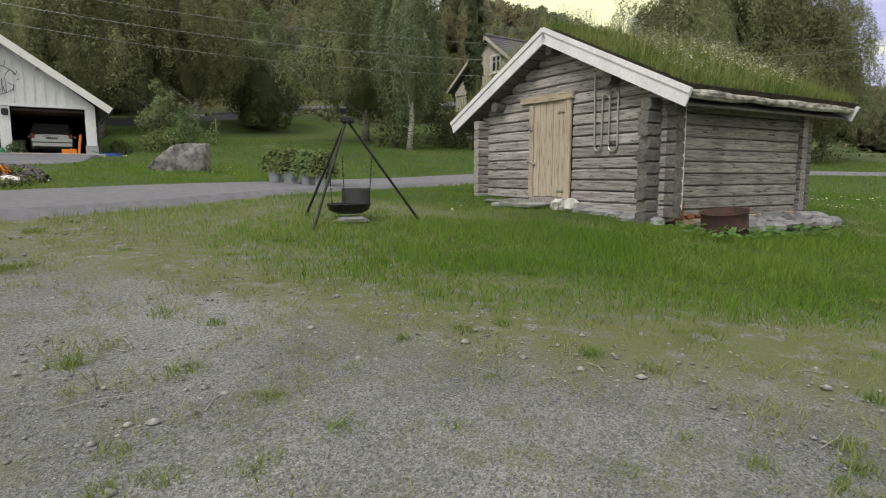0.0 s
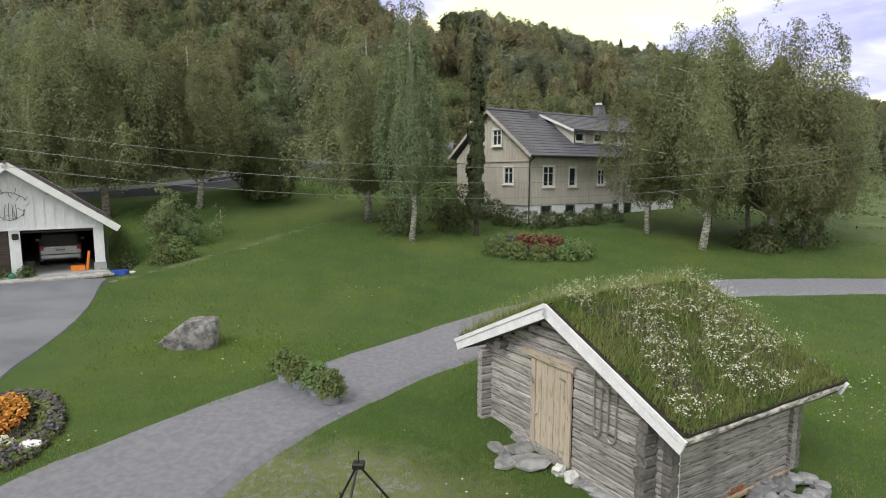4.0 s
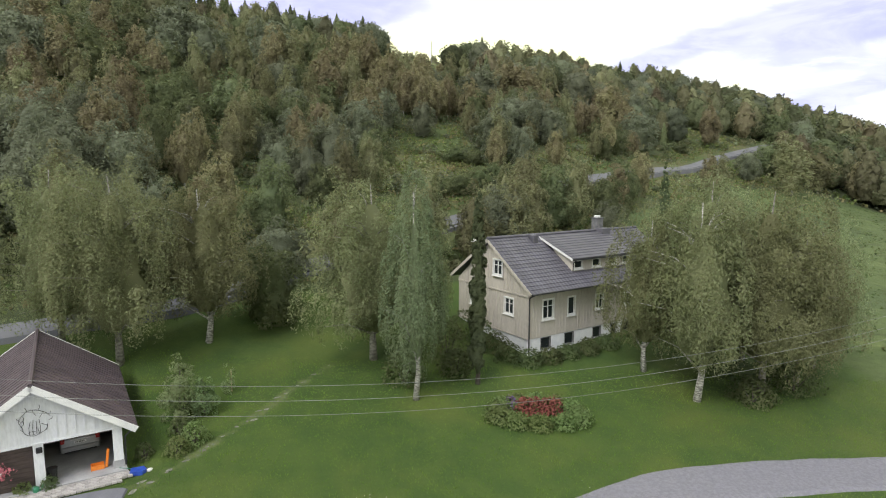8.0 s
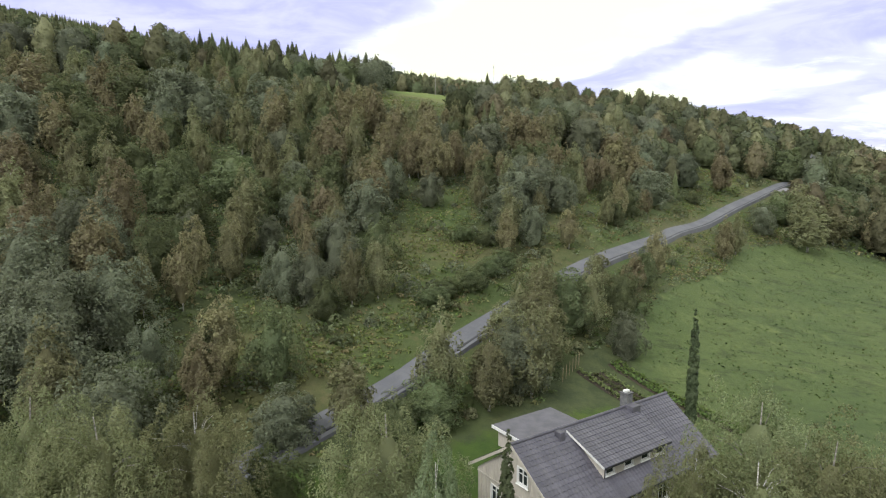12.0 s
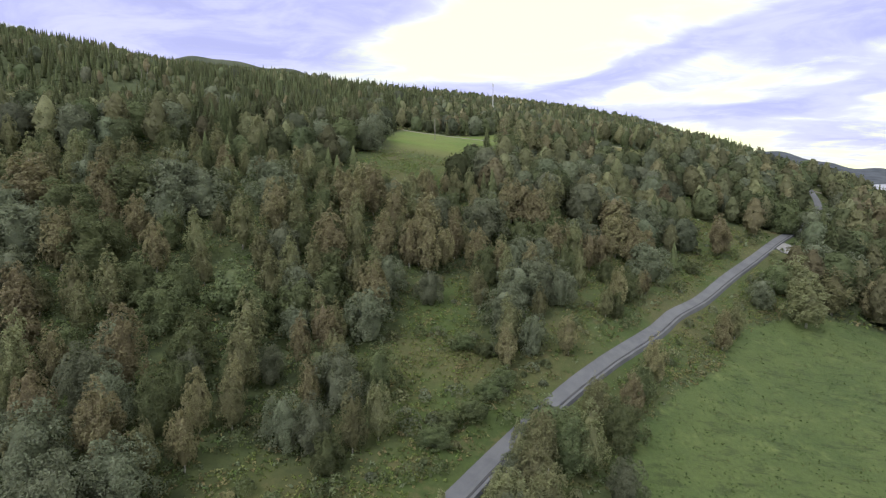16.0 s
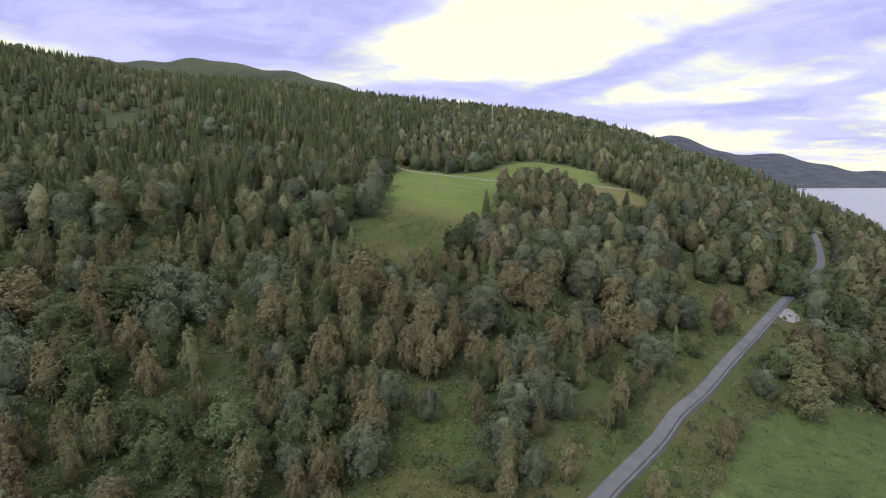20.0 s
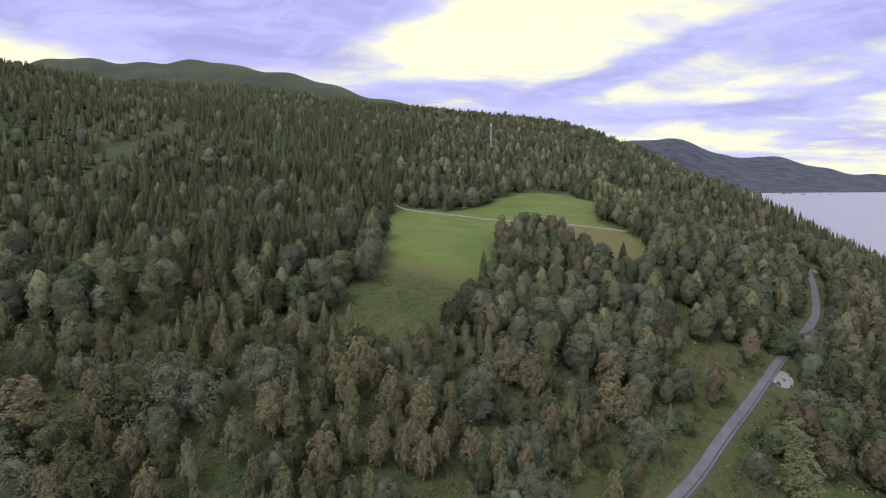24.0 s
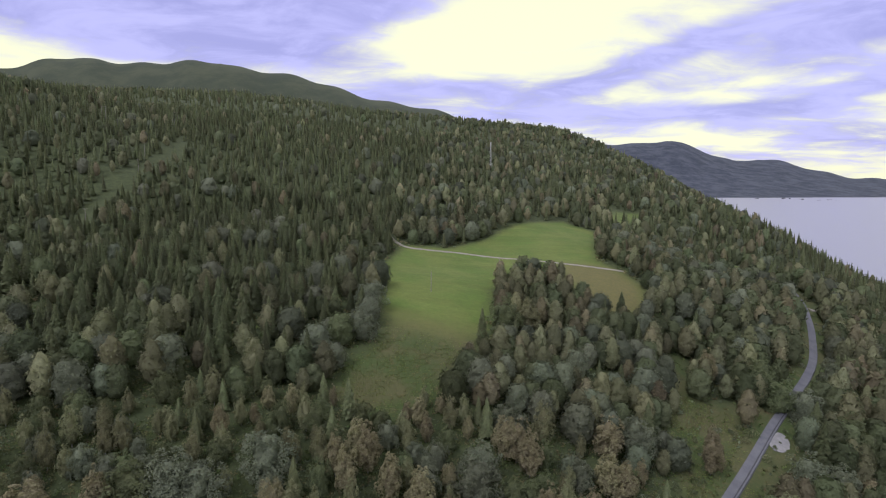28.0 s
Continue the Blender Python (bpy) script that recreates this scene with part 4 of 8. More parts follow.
def crown_core(h, w, kind, rng, rings_=8, sides=11, full=0.72, lumps=0.5):
    """The leafy body of a crown: puffs and hollows round its outline. Gives corners, faces and normals."""
    lo = FOOT.get(kind, 0.12)
    V, F = [], []
    seed = rng.uniform(0, 50)
    for i in range(rings_):
        u = (i + 0.15) / (rings_ - 0.7)
        for k in range(sides):
            a = 2 * math.pi * (k + 0.5 * (i % 2)) / sides
            r = float(crown_radius(kind, min(max(u, 0.0), 0.985)))
            p = Vector((r * math.cos(a) * 1.7, r * math.sin(a) * 1.7, u * (2.2 if kind in ("round", "other") else 3.0) + seed))
            puff = 1 - 2 * abs(noise.noise(p * 1.25)) + 0.5 * noise.noise(p * 3.1)
            r = r * full * (1 - lumps * 0.55 + lumps * puff) + rng.uniform(-0.05, 0.05) * r
            V.append((r * math.cos(a) * w / 2, r * math.sin(a) * w / 2, (lo + (0.985 - lo) * min(u, 1.0)) * h + (0 if i in (0, rings_ - 1) else rng.uniform(-0.3, 0.3) * h * 0.8 / rings_)))
    for i in range(rings_ - 1):
        for k in range(sides):
            p, q, s, t = i * sides + k, i * sides + (k + 1) % sides, (i + 1) * sides + (k + 1) % sides, (i + 1) * sides + k
            F += [(p, q, s), (p, s, t)]
    V, F = np.array(V), np.array(F)
    flat = np.cross(V[F[:, 1]] - V[F[:, 0]], V[F[:, 2]] - V[F[:, 0]])
    N = np.zeros_like(V)
    for c in range(3):
        np.add.at(N, F[:, c], flat)
    N = N / (np.linalg.norm(N, axis=1)[:, None] + 1e-9) * 0.75 + crown_normals(V, h, w) * 0.45
    return V, F, N / (np.linalg.norm(N, axis=1)[:, None] + 1e-9)


def leaves_on(V, F, N, n, out_by, rng):
    """Places spread over a crown's body, a little off it, and their ways out."""
    size = np.linalg.norm(np.cross(V[F[:, 1]] - V[F[:, 0]], V[F[:, 2]] - V[F[:, 0]]), axis=1)
    f = F[rng.choice(len(F), n, p=size / size.sum())]
    a, b = rng.uniform(size=(2, n))
    a, b = np.where(a + b > 1, 1 - a, a)[:, None], np.where(a + b > 1, 1 - b, b)[:, None]
    P = V[f[:, 0]] * (1 - a - b) + V[f[:, 1]] * a + V[f[:, 2]] * b
    out = N[f[:, 0]] * (1 - a - b) + N[f[:, 1]] * a + N[f[:, 2]] * b
    return P + out * (rng.uniform(-0.2, 1.0, n) ** 1.0 * out_by)[:, None], out


def crown_points(n, h, w, kind, rng, lobes=60):
    """Leaf places of a crown built of lobes: each lobe a small dome of leaves. Gives places, ways out, and lobe middles."""
    lo = FOOT.get(kind, 0.12)
    u = np.sort(rng.uniform(0, 1, lobes * 6))
    keep = rng.uniform(size=len(u)) < crown_radius(kind, u) * 0.85 + 0.15
    u = rng.permutation(u[keep])[:lobes]
    m = len(u)
    a = np.arange(m) * 2.39996 + rng.uniform(-0.5, 0.5, m)
    r = crown_radius(kind, u) * rng.uniform(0.55, 0.95, m) * (1 + 0.13 * np.sin(3 * a + rng.uniform(0, 6) + 3 * u))
    # side leaders round the main one, each with a crown of its own
    many, off, slim_by = {"birch": (4, 0.22, 0.58), "broad": (5, 0.25, 0.54), "slim": (3, 0.15, 0.70), "round": (6, 0.24, 0.56), "other": (5, 0.22, 0.60)}.get(kind, (1, 0.0, 1.0))
    bear = np.arange(many) * 2.39996 + rng.uniform(0, 6)
    far_off, tall_by = off * rng.uniform(0.6, 1.15, many), rng.uniform(0.74, 0.95, many)
    far_off[0], tall_by[0] = 0.02, 1.0
    which = rng.integers(0, many, m)
    C = np.stack([r * np.cos(a) * w / 2 * slim_by + far_off[which] * w * np.cos(bear[which]), r * np.sin(a) * w / 2 * slim_by + far_off[which] * w * np.sin(bear[which]), (lo + (0.985 - lo) * u * tall_by[which]) * h], 1)
    ball = w * 0.5 * {"round": 0.30, "other": 0.30, "column": 0.55, "weep": 0.30}.get(kind, 0.26) * (60 / lobes) ** 0.38 * rng.uniform(0.7, 1.25, m) * (0.45 + 0.55 * crown_radius(kind, u))
    tall = {"weep": 3.6, "birch": 2.6, "broad": 2.5, "slim": 2.0, "column": 1.8}.get(kind, 1.25)
    way = crown_normals(C, h, w)
    share = ball ** 2 / (ball ** 2).sum()
    pick = rng.choice(m, n, p=share)
    d = rng.normal(size=(n, 3))
    d /= np.linalg.norm(d, axis=1)[:, None]
    d = d + way[pick] * 0.75
    d /= np.linalg.norm(d, axis=1)[:, None] + 1e-6
    b = ball[pick][:, None] * rng.uniform(0.72, 1.12, n)[:, None] ** 0.8
    off = d * b * np.array([1, 1, tall])
    off[:, 2] -= ball[pick] * (tall - 0.95) * 0.6
    P = C[pick] + off
    P[:, 2] = np.clip(P[:, 2], 0.03 * h, h * 1.01)
    out = d * 0.62 + way[pick] * 0.45 + np.array([0, 0, 0.22])
    return P, out / np.linalg.norm(out, axis=1)[:, None], C


def crown_normals(P, h, w, up=0.35):
    """The crown's own roundness, for its leaves to take the light by."""
    out = P - np.stack([0 * P[:, 2], 0 * P[:, 2], np.minimum(P[:, 2] * 0.55 + 0.12 * h, 0.55 * h)], 1)
    out = out / np.array([w / 2, w / 2, h / 2])
    out /= np.linalg.norm(out, axis=1)[:, None] + 0.02
    out[:, 2] += up
    return out / (np.linalg.norm(out, axis=1)[:, None] + 1e-6)


def leaf_normals(out, g, loose=0.16, corners=4):
    n = out + g.normal(size=out.shape) * loose
    n /= np.linalg.norm(n, axis=1)[:, None] + 1e-9
    return np.repeat(n, corners, 0)


def trunk_shape(h, r, ends, rng, bend=0.03, limbs=10, top=0.85):
    sh = Shape()
    line = [Vector((0, 0, -0.3))]
    for k in range(1, 8):
        t = k / 7
        line.append(Vector((bend * h * noise.noise(Vector((t * 2.1, h, 1))), bend * h * noise.noise(Vector((t * 2.1, h, 7))), top * h * t)))
    sh.tube(line, [r * (1.25 if k == 0 else 1 - 0.88 * k / 7) for k in range(8)], 8)
    if len(ends):
        for k in rng.choice(len(ends), min(limbs, len(ends)), replace=False):
            e = Vector(ends[k])
            t = min(0.95, max(0.15, (e.z / h - 0.12) / top))
            i = min(6, int(t * 7))
            o = line[i].lerp(line[i + 1], t * 7 - i)
            mid = o.lerp(e, 0.55) + Vector((0, 0, 0.03 * h))
            j = len(sh.v)
            sh.f.append((i * 8, i * 8 + 3, j))
            sh.tube([o, mid, e], [r * 0.42 * (1 - t * 0.6), r * 0.24 * (1 - t * 0.6), r * 0.07], 5, False)
    return sh


def near_tree(kind, h, w, leaves, size, leaf, bark, seed, r=None, lobes=80, limbs=14, full=0.5):
    """A tree near the camera's way: tapered trunk with limbs, and a crown of small leaves. Returns its two meshes."""
    g = np.random.default_rng(seed)
    P, out, C = crown_points(leaves, h, w, kind, g, lobes)
    hanging = kind in ("birch", "weep", "broad")
    V, F = tips(P, size, g, out, 0.62 if hanging else 0.8, 1.6 if hanging else 0.5)
    N = leaf_normals(out, g, 0.30, 3)
    if full:
        W, G, K = crown_core(h * 0.78, w, kind, g, 10, 12, full)
        V, F, N = np.concatenate([V, W]), np.concatenate([F, G + len(V)]), np.concatenate([N, K])
    crown = fast_mesh("crown", V, F, leaf, normals=N)
    trunk = trunk_shape(h, r or h * 0.014, C, g, limbs=limbs).mesh("trunk", bark, True)
    return trunk, crown


def stand(name, meshes, x, y, label, category="tree", group="", turn_by=0.0, size=1.0, sink=0.05, fat=1.0):
    t = thing(name, pose(0, 0, 0), label, category, group)
    t.matrix_basis = pose(x, y, lift(x, y) - sink, 0, 0, turn_by) @ Matrix.Diagonal((size * fat, size * fat, size, 1))
    part("trunk", meshes[0], None, t)
    part("crown", meshes[1], None, t)
    return t


birch_a = near_tree("broad", 13.0, 8.6, 58000, 0.066, "birch_leaf", "pale_bark", 11, 0.19, 420, 34, 0.40)
birch_b = near_tree("birch", 11.5, 6.8, 46000, 0.064, "birch_leaf", "birch_bark", 12, 0.17, 340, 30, 0.38)
weeping = near_tree("weep", 13.5, 3.8, 34000, 0.060, "weep_leaf", "birch_bark", 13, 0.15, 260, 14, 0.26)
column = near_tree("column", 12.3, 0.88, 14000, 0.078, "poplar_leaf", "bark", 14, 0.13, 220, 14, 0.6)
orchard = near_tree("other", 5.8, 5.0, 8000, 0.100, "dark_leaf", "bark", 15, 0.17, 60, 14, 0.5)

BIRCHES = "birches in the garden"
stand("weeping_birch", weeping, -1.81, 31.4, "tall weeping birch with white trunk and hanging grey-green twigs")
stand("columnar_poplar", column, 1.75, 33.5, "dark slim columnar poplar beside the house", group="columnar poplars")
stand("columnar_poplar", column, 20.1, 54.5, "dark slim columnar poplar behind the house", group="columnar poplars", turn_by=80)
stand("birch", birch_b, 12.4, 36.1, "garden birch with white forked trunk by the house", group=BIRCHES, turn_by=40, size=0.98)
stand("birch", birch_b, 14.2, 32.5, "broad garden birch with white trunk on the lawn", group=BIRCHES, turn_by=140, size=1.16)
stand("birch", birch_a, 18.6, 33.8, "broad olive-green birch on the lawn", group=BIRCHES, turn_by=200, size=1.08)
stand("birch", birch_a, 16.8, 37.6, "broad olive-green birch on the lawn", group=BIRCHES, turn_by=300, size=1.08)
stand("birch", birch_a, -4.7, 36.3, "large olive-green birch on the lawn", group=BIRCHES, turn_by=20, fat=1.2)
stand("birch", birch_a, -19.8, 34.6, "large olive-green birch behind the garage", group=BIRCHES, turn_by=120, size=1.02, fat=1.1)
stand("birch", birch_b, -15.6, 37.5, "olive-green birch behind the garage", group=BIRCHES, turn_by=220, size=1.02, fat=1.2)
stand("birch", birch_a, 21.4, 35.0, "broad olive-green birch at the edge of the lawn", group=BIRCHES, turn_by=70, size=0.86)
stand("birch", birch_a, -24.5, 36.5, "large olive-green birch behind the garage", group=BIRCHES, turn_by=270, size=1.0)
stand("birch", birch_b, 19.8, 38.4, "olive-green birch at the edge of the lawn", group=BIRCHES, turn_by=10, size=0.98)
stand("birch", birch_a, 24.0, 37.6, "broad olive-green birch at the edge of the lawn", group=BIRCHES, turn_by=160, size=0.82)
stand("apple_tree", orchard, -12.6, 41.0, "dark low apple tree on the lawn")


# ---- forest ----
HOUSE_SPOT = (12.0, 45.0)
OLIVE, GREEN, GREY, BROWN, SPRUCE = (0.240, 0.246, 0.138), (0.152, 0.178, 0.094), (0.190, 0.212, 0.142), (0.272, 0.248, 0.150), (0.156, 0.178, 0.090)
M["olive_leaf"] = foliage("olive_forest_leaf", OLIVE, (0.276, 0.280, 0.150), 0.42, 0.4, 0.03, mottle=0.4, relief=6.0)
M["green_leaf"] = foliage("green_forest_leaf", GREEN, (0.186, 0.216, 0.106), 0.42, 0.45, 0.03, mottle=0.4, relief=6.0)
M["grey_leaf"] = foliage("grey_willow_leaf", GREY, (0.222, 0.244, 0.164), 0.42, 0.4, 0.03, mottle=0.4, relief=6.0)
M["brown_leaf"] = foliage("brown_forest_leaf", BROWN, (0.310, 0.284, 0.162), 0.42, 0.35, 0.03, mottle=0.4, relief=6.0)
M["spruce_leaf"] = foliage("spruce_needles", SPRUCE, (0.184, 0.206, 0.100), 0.28, 0.4, 0.03, mottle=0.4, relief=6.0)
FULL = {"slim": 1.0, "other": 1.5, "round": 1.8}      # leaves for a crown's surface


def spruce_cards(h, w, layers, arms, rng, twigs=3):
    """Whorls of hanging boughs set with twigs, narrowing to a leading shoot."""
    V, F = [], []
    for i in range(layers):
        u = (i + 0.5) / layers
        z, r = h * (0.05 + 0.91 * u), 0.5 * w * ((1 - u) ** 0.82 + 0.05)
        for k in range(arms):
            a = 2 * math.pi * (k + rng.uniform(-0.35, 0.35)) / arms + i * 1.3
            rr = r * rng.uniform(0.72, 1.2)
            c, s = math.cos(a), math.sin(a)
            for q in range(twigs):
                t0, t1 = 0.25 + 0.62 * q / twigs, 0.55 + 0.6 * (q + 1) / twigs * 0.75
                wide = rr * (0.36 if twigs > 1 else 0.5) * (1.1 - 0.55 * q / twigs) * rng.uniform(0.7, 1.3)
                zi, zo = z + h * 0.03 * (1 - t0), z - h * (0.010 + 0.026 * t1) * rng.uniform(0.6, 1.5)
                j = len(V)
                V += [(t0 * rr * c - wide * s, t0 * rr * s + wide * c, zi), (t0 * rr * c + wide * s, t0 * rr * s - wide * c, zi), (t1 * rr * c, t1 * rr * s, zo)]
                F.append((j, j + 1, j + 2))
    j = len(V)
    V += [(0.012 * h, 0, 0.9 * h), (-0.008 * h, 0.012 * h, 0.9 * h), (0, 0, h * 1.03)]
    F.append((j, j + 1, j + 2))
    n = 7
    base = len(V)
    for z, q in ((0.06, 0.52), (0.35, 0.37), (0.7, 0.16), (0.95, 0.01)):
        V += [(0.5 * w * q * math.cos(6.2832 * k / n), 0.5 * w * q * math.sin(6.2832 * k / n), z * h) for k in range(n)]
    for i in range(3):
        for k in range(n):
            p, q = base + i * n + k, base + i * n + (k + 1) % n
            F += [(p, q, q + n), (p, q + n, p + n)]
    return np.array(V), np.array(F)


def crown_cards(kind, h, w, n, size, seed, lobes):
    g = np.random.default_rng(seed)
    if kind == "spruce":
        twigs = 3 if n > 400 else 2 if n > 100 else 1
        layers = max(4, int(math.sqrt(n / twigs) * 1.25))
        V, F = spruce_cards(h, w, layers, max(4, int(n / twigs / layers)), g, twigs)
        N = V * np.array([1, 1, 0.0])
        N = N / (np.linalg.norm(N, axis=1)[:, None] + 0.02 * h) + np.array([0, 0, 0.55]) + g.normal(size=V.shape) * 0.12
        return V, F, N / np.linalg.norm(N, axis=1)[:, None]
    count = int(n * FULL[kind])
    if n > 1000:
        P, out, C = crown_points(count, h, w, kind, g, lobes)
        W, G, K = crown_core(h * 0.80, w, kind, g, 10, 12, 0.42)
    else:
        W, G, K = crown_core(h, w, kind, g, *((9, 11) if n > 300 else (7, 8) if n > 100 else (5, 6) if n > 12 else (4, 5)), 0.74 if n > 100 else 0.86)
        P, out = leaves_on(W, G, K, count, 0.25 * w / 2 if n > 100 else 0.5, g)
    V, F = tips(P, size, g, out, 0.75, 0.9)
    return np.concatenate([V, W]), np.concatenate([F, G + len(V)]), np.concatenate([leaf_normals(out, g, 0.34, 3), K])


def wild(x, y):
    """Where trees grow, from 0 to 1."""
    d = np.ones(np.shape(x))
    d = d * (1 - inside(x, y, YARD, 1.5)) * (1 - inside(x, y, FIELD, 2.5)) * (1 - np.clip(2 * inside(x, y, MEADOW, 3.0), 0, 1)) * (1 - inside(x, y, UPPER, 3.0))
    d = d * (1 - 0.97 * inside(x, y, CLEARING, 2.0)) * (1 - 0.96 * inside(x, y, VERGE, 1.5)) * (1 - 0.95 * inside(x, y, BANK, 1.5)) * (1 - inside(x, y, GARDEN, 2.0)) * (1 - inside(x, y, HAMLET, 2.0)) * smooth01(np.hypot(x - 101, y - 180), 9, 12) * (1 - 0.93 * inside(x, y, GLADE, 2.0))
    d = d * smooth01(beside(x, y, ROAD), 4.0, 6.0) * np.where(np.hypot(x, y) > 120, smooth01(beside(x * (1 + 7 / (np.hypot(x, y) + 1)), y * (1 + 7 / (np.hypot(x, y) + 1)), ROAD), 6, 8), 1.0) * smooth01(beside(x, y, TRACK), 2, 4)
    d = d * (land(x, y) > LAKE + 0.5)
    d = d * smooth01(np.hypot(x - HOUSE_SPOT[0], y - HOUSE_SPOT[1]), 15, 18)
    gap = np.sin(x * 0.071 + 1) * np.sin(y * 0.063 + 2) + 0.5 * np.sin(x * 0.17 + y * 0.11)
    strip = beside(x, y, LINE)
    return d * np.clip(1.32 + 0.50 * gap, 0, 1) * smooth01(strip, 5, 8)


LINE = [(-200, 240), (-186, 314), (-199, 413), (-215, 520)]     # a strip cleared for the power line


def scatter(r0, r1, gap, rng, margin=16.0):
    """Jittered spots in the part of the valley side that comes into view."""
    xs, ys = np.meshgrid(np.arange(-0.86 * r1 - 20, 0.86 * r1 + 20, gap), np.arange(20, r1, gap))
    x, y = xs.ravel() + rng.uniform(-0.42, 0.42, xs.size) * gap, ys.ravel() + rng.uniform(-0.42, 0.42, xs.size) * gap
    d = np.hypot(x, y)
    keep = (d >= r0) & (d < r1) & (np.abs(x) < 0.80 * y + margin)
    x, y = x[keep], y[keep]
    ok = rng.uniform(size=len(x)) < wild(x, y)
    return x[ok], y[ok]


def spruce_share(x, y):
    left = np.maximum(smooth01(-x, 22, 50) * smooth01(y, 135, 180), smooth01(-x, 5, 35) * smooth01(y, 170, 215))
    deep = smooth01(y, 300, 420)
    shore = smooth01((x - 230) * 0.94 - (y - 200) * 0.342, -75, -35)
    return np.clip(0.012 + 0.05 * smooth01(y, 120, 170) + 0.74 * left + 0.55 * deep + 0.5 * shore, 0, 0.9)


KINDS = {
    "birch": ("olive_leaf", "slim"), "brown_birch": ("brown_leaf", "slim"), "alder": ("green_leaf", "other"),
    "willow": ("grey_leaf", "round"), "spruce": ("spruce_leaf", "spruce"),
}
LABELS = {
    "birch": "olive-green forest birch on the hillside", "brown_birch": "birch with brownish early autumn leaves on the hillside",
    "alder": "dark green broad-leaved tree on the hillside", "willow": "rounded grey-green willow on the hillside", "spruce": "dark slim spruce on the hillside",
}
SIZE = {"birch": 10.0, "brown_birch": 9.5, "alder": 8.5, "willow": 9.0, "spruce": 10.5}
WIDE = {"birch": 5.0, "brown_birch": 4.6, "alder": 5.8, "willow": 6.6, "spruce": 4.3}


def pick_kind(x, y, g):
    if g.uniform() < float(spruce_share(x, y)):
        return "spruce"
    u = g.uniform() + 0.12 * math.sin(x * 0.05) * math.sin(y * 0.043 + 1)
    brown = 0.07 + 0.17 * float(smooth01(x, -35, -10) * (1 - smooth01(x, 70, 110)) * smooth01(y, 78, 100) * (1 - smooth01(y, 240, 300)))
    return "brown_birch" if u < brown else "birch" if u < brown + 0.36 else "alder" if u < 0.82 else "willow"


trunks = {h: trunk_shape(h, h * 0.012, [], np.random.default_rng(3), top=0.8).mesh("trunk", "bark" if h in (8.5, 10.5) else "birch_bark", True) for h in set(SIZE.values())}
near_crowns, close_crowns = {}, {}
for k, (kind, (leaf, form)) in enumerate(KINDS.items()):
    near_crowns[kind], close_crowns[kind] = [], []
    for v in range(3):
        V, F, N = crown_cards(form, SIZE[kind], WIDE[kind], 6200 if kind != "spruce" else 1500, 0.120, 60 + 10 * k + v, 150)
        close_crowns[kind].append(fast_mesh("crown", V, F, leaf, normals=N))
    for v in range(5):
        V, F, N = crown_cards(form, SIZE[kind], WIDE[kind], 3900 if kind != "spruce" else 900, 0.155, 100 + 10 * k + v, 95 + 12 * v)
        near_crowns[kind].append(fast_mesh("crown", V, F, leaf, normals=N))
forest_rng = np.random.default_rng(21)
planted = []


def plant(kind, x, y, high, wide, rng_):
    t = thing(kind if kind != "brown_birch" else "birch", pose(0, 0, 0), LABELS[kind], "tree", "forest " + kind.replace("_", " ") + " trees")
    fat, tall = wide / WIDE[kind], high / SIZE[kind]
    t.matrix_basis = pose(x, y, lift(x, y) - 0.1, 0, 0, rng_.uniform(0, 360)) @ Matrix.Diagonal((fat, fat, tall, 1))
    part("trunk", trunks[SIZE[kind]], None, t)
    part("crown", close_crowns[kind][int(rng_.integers(0, 3))] if math.hypot(x, y) < 88 else near_crowns[kind][int(rng_.integers(0, 5))], None, t)
    planted.append((x, y, wide))
    return t


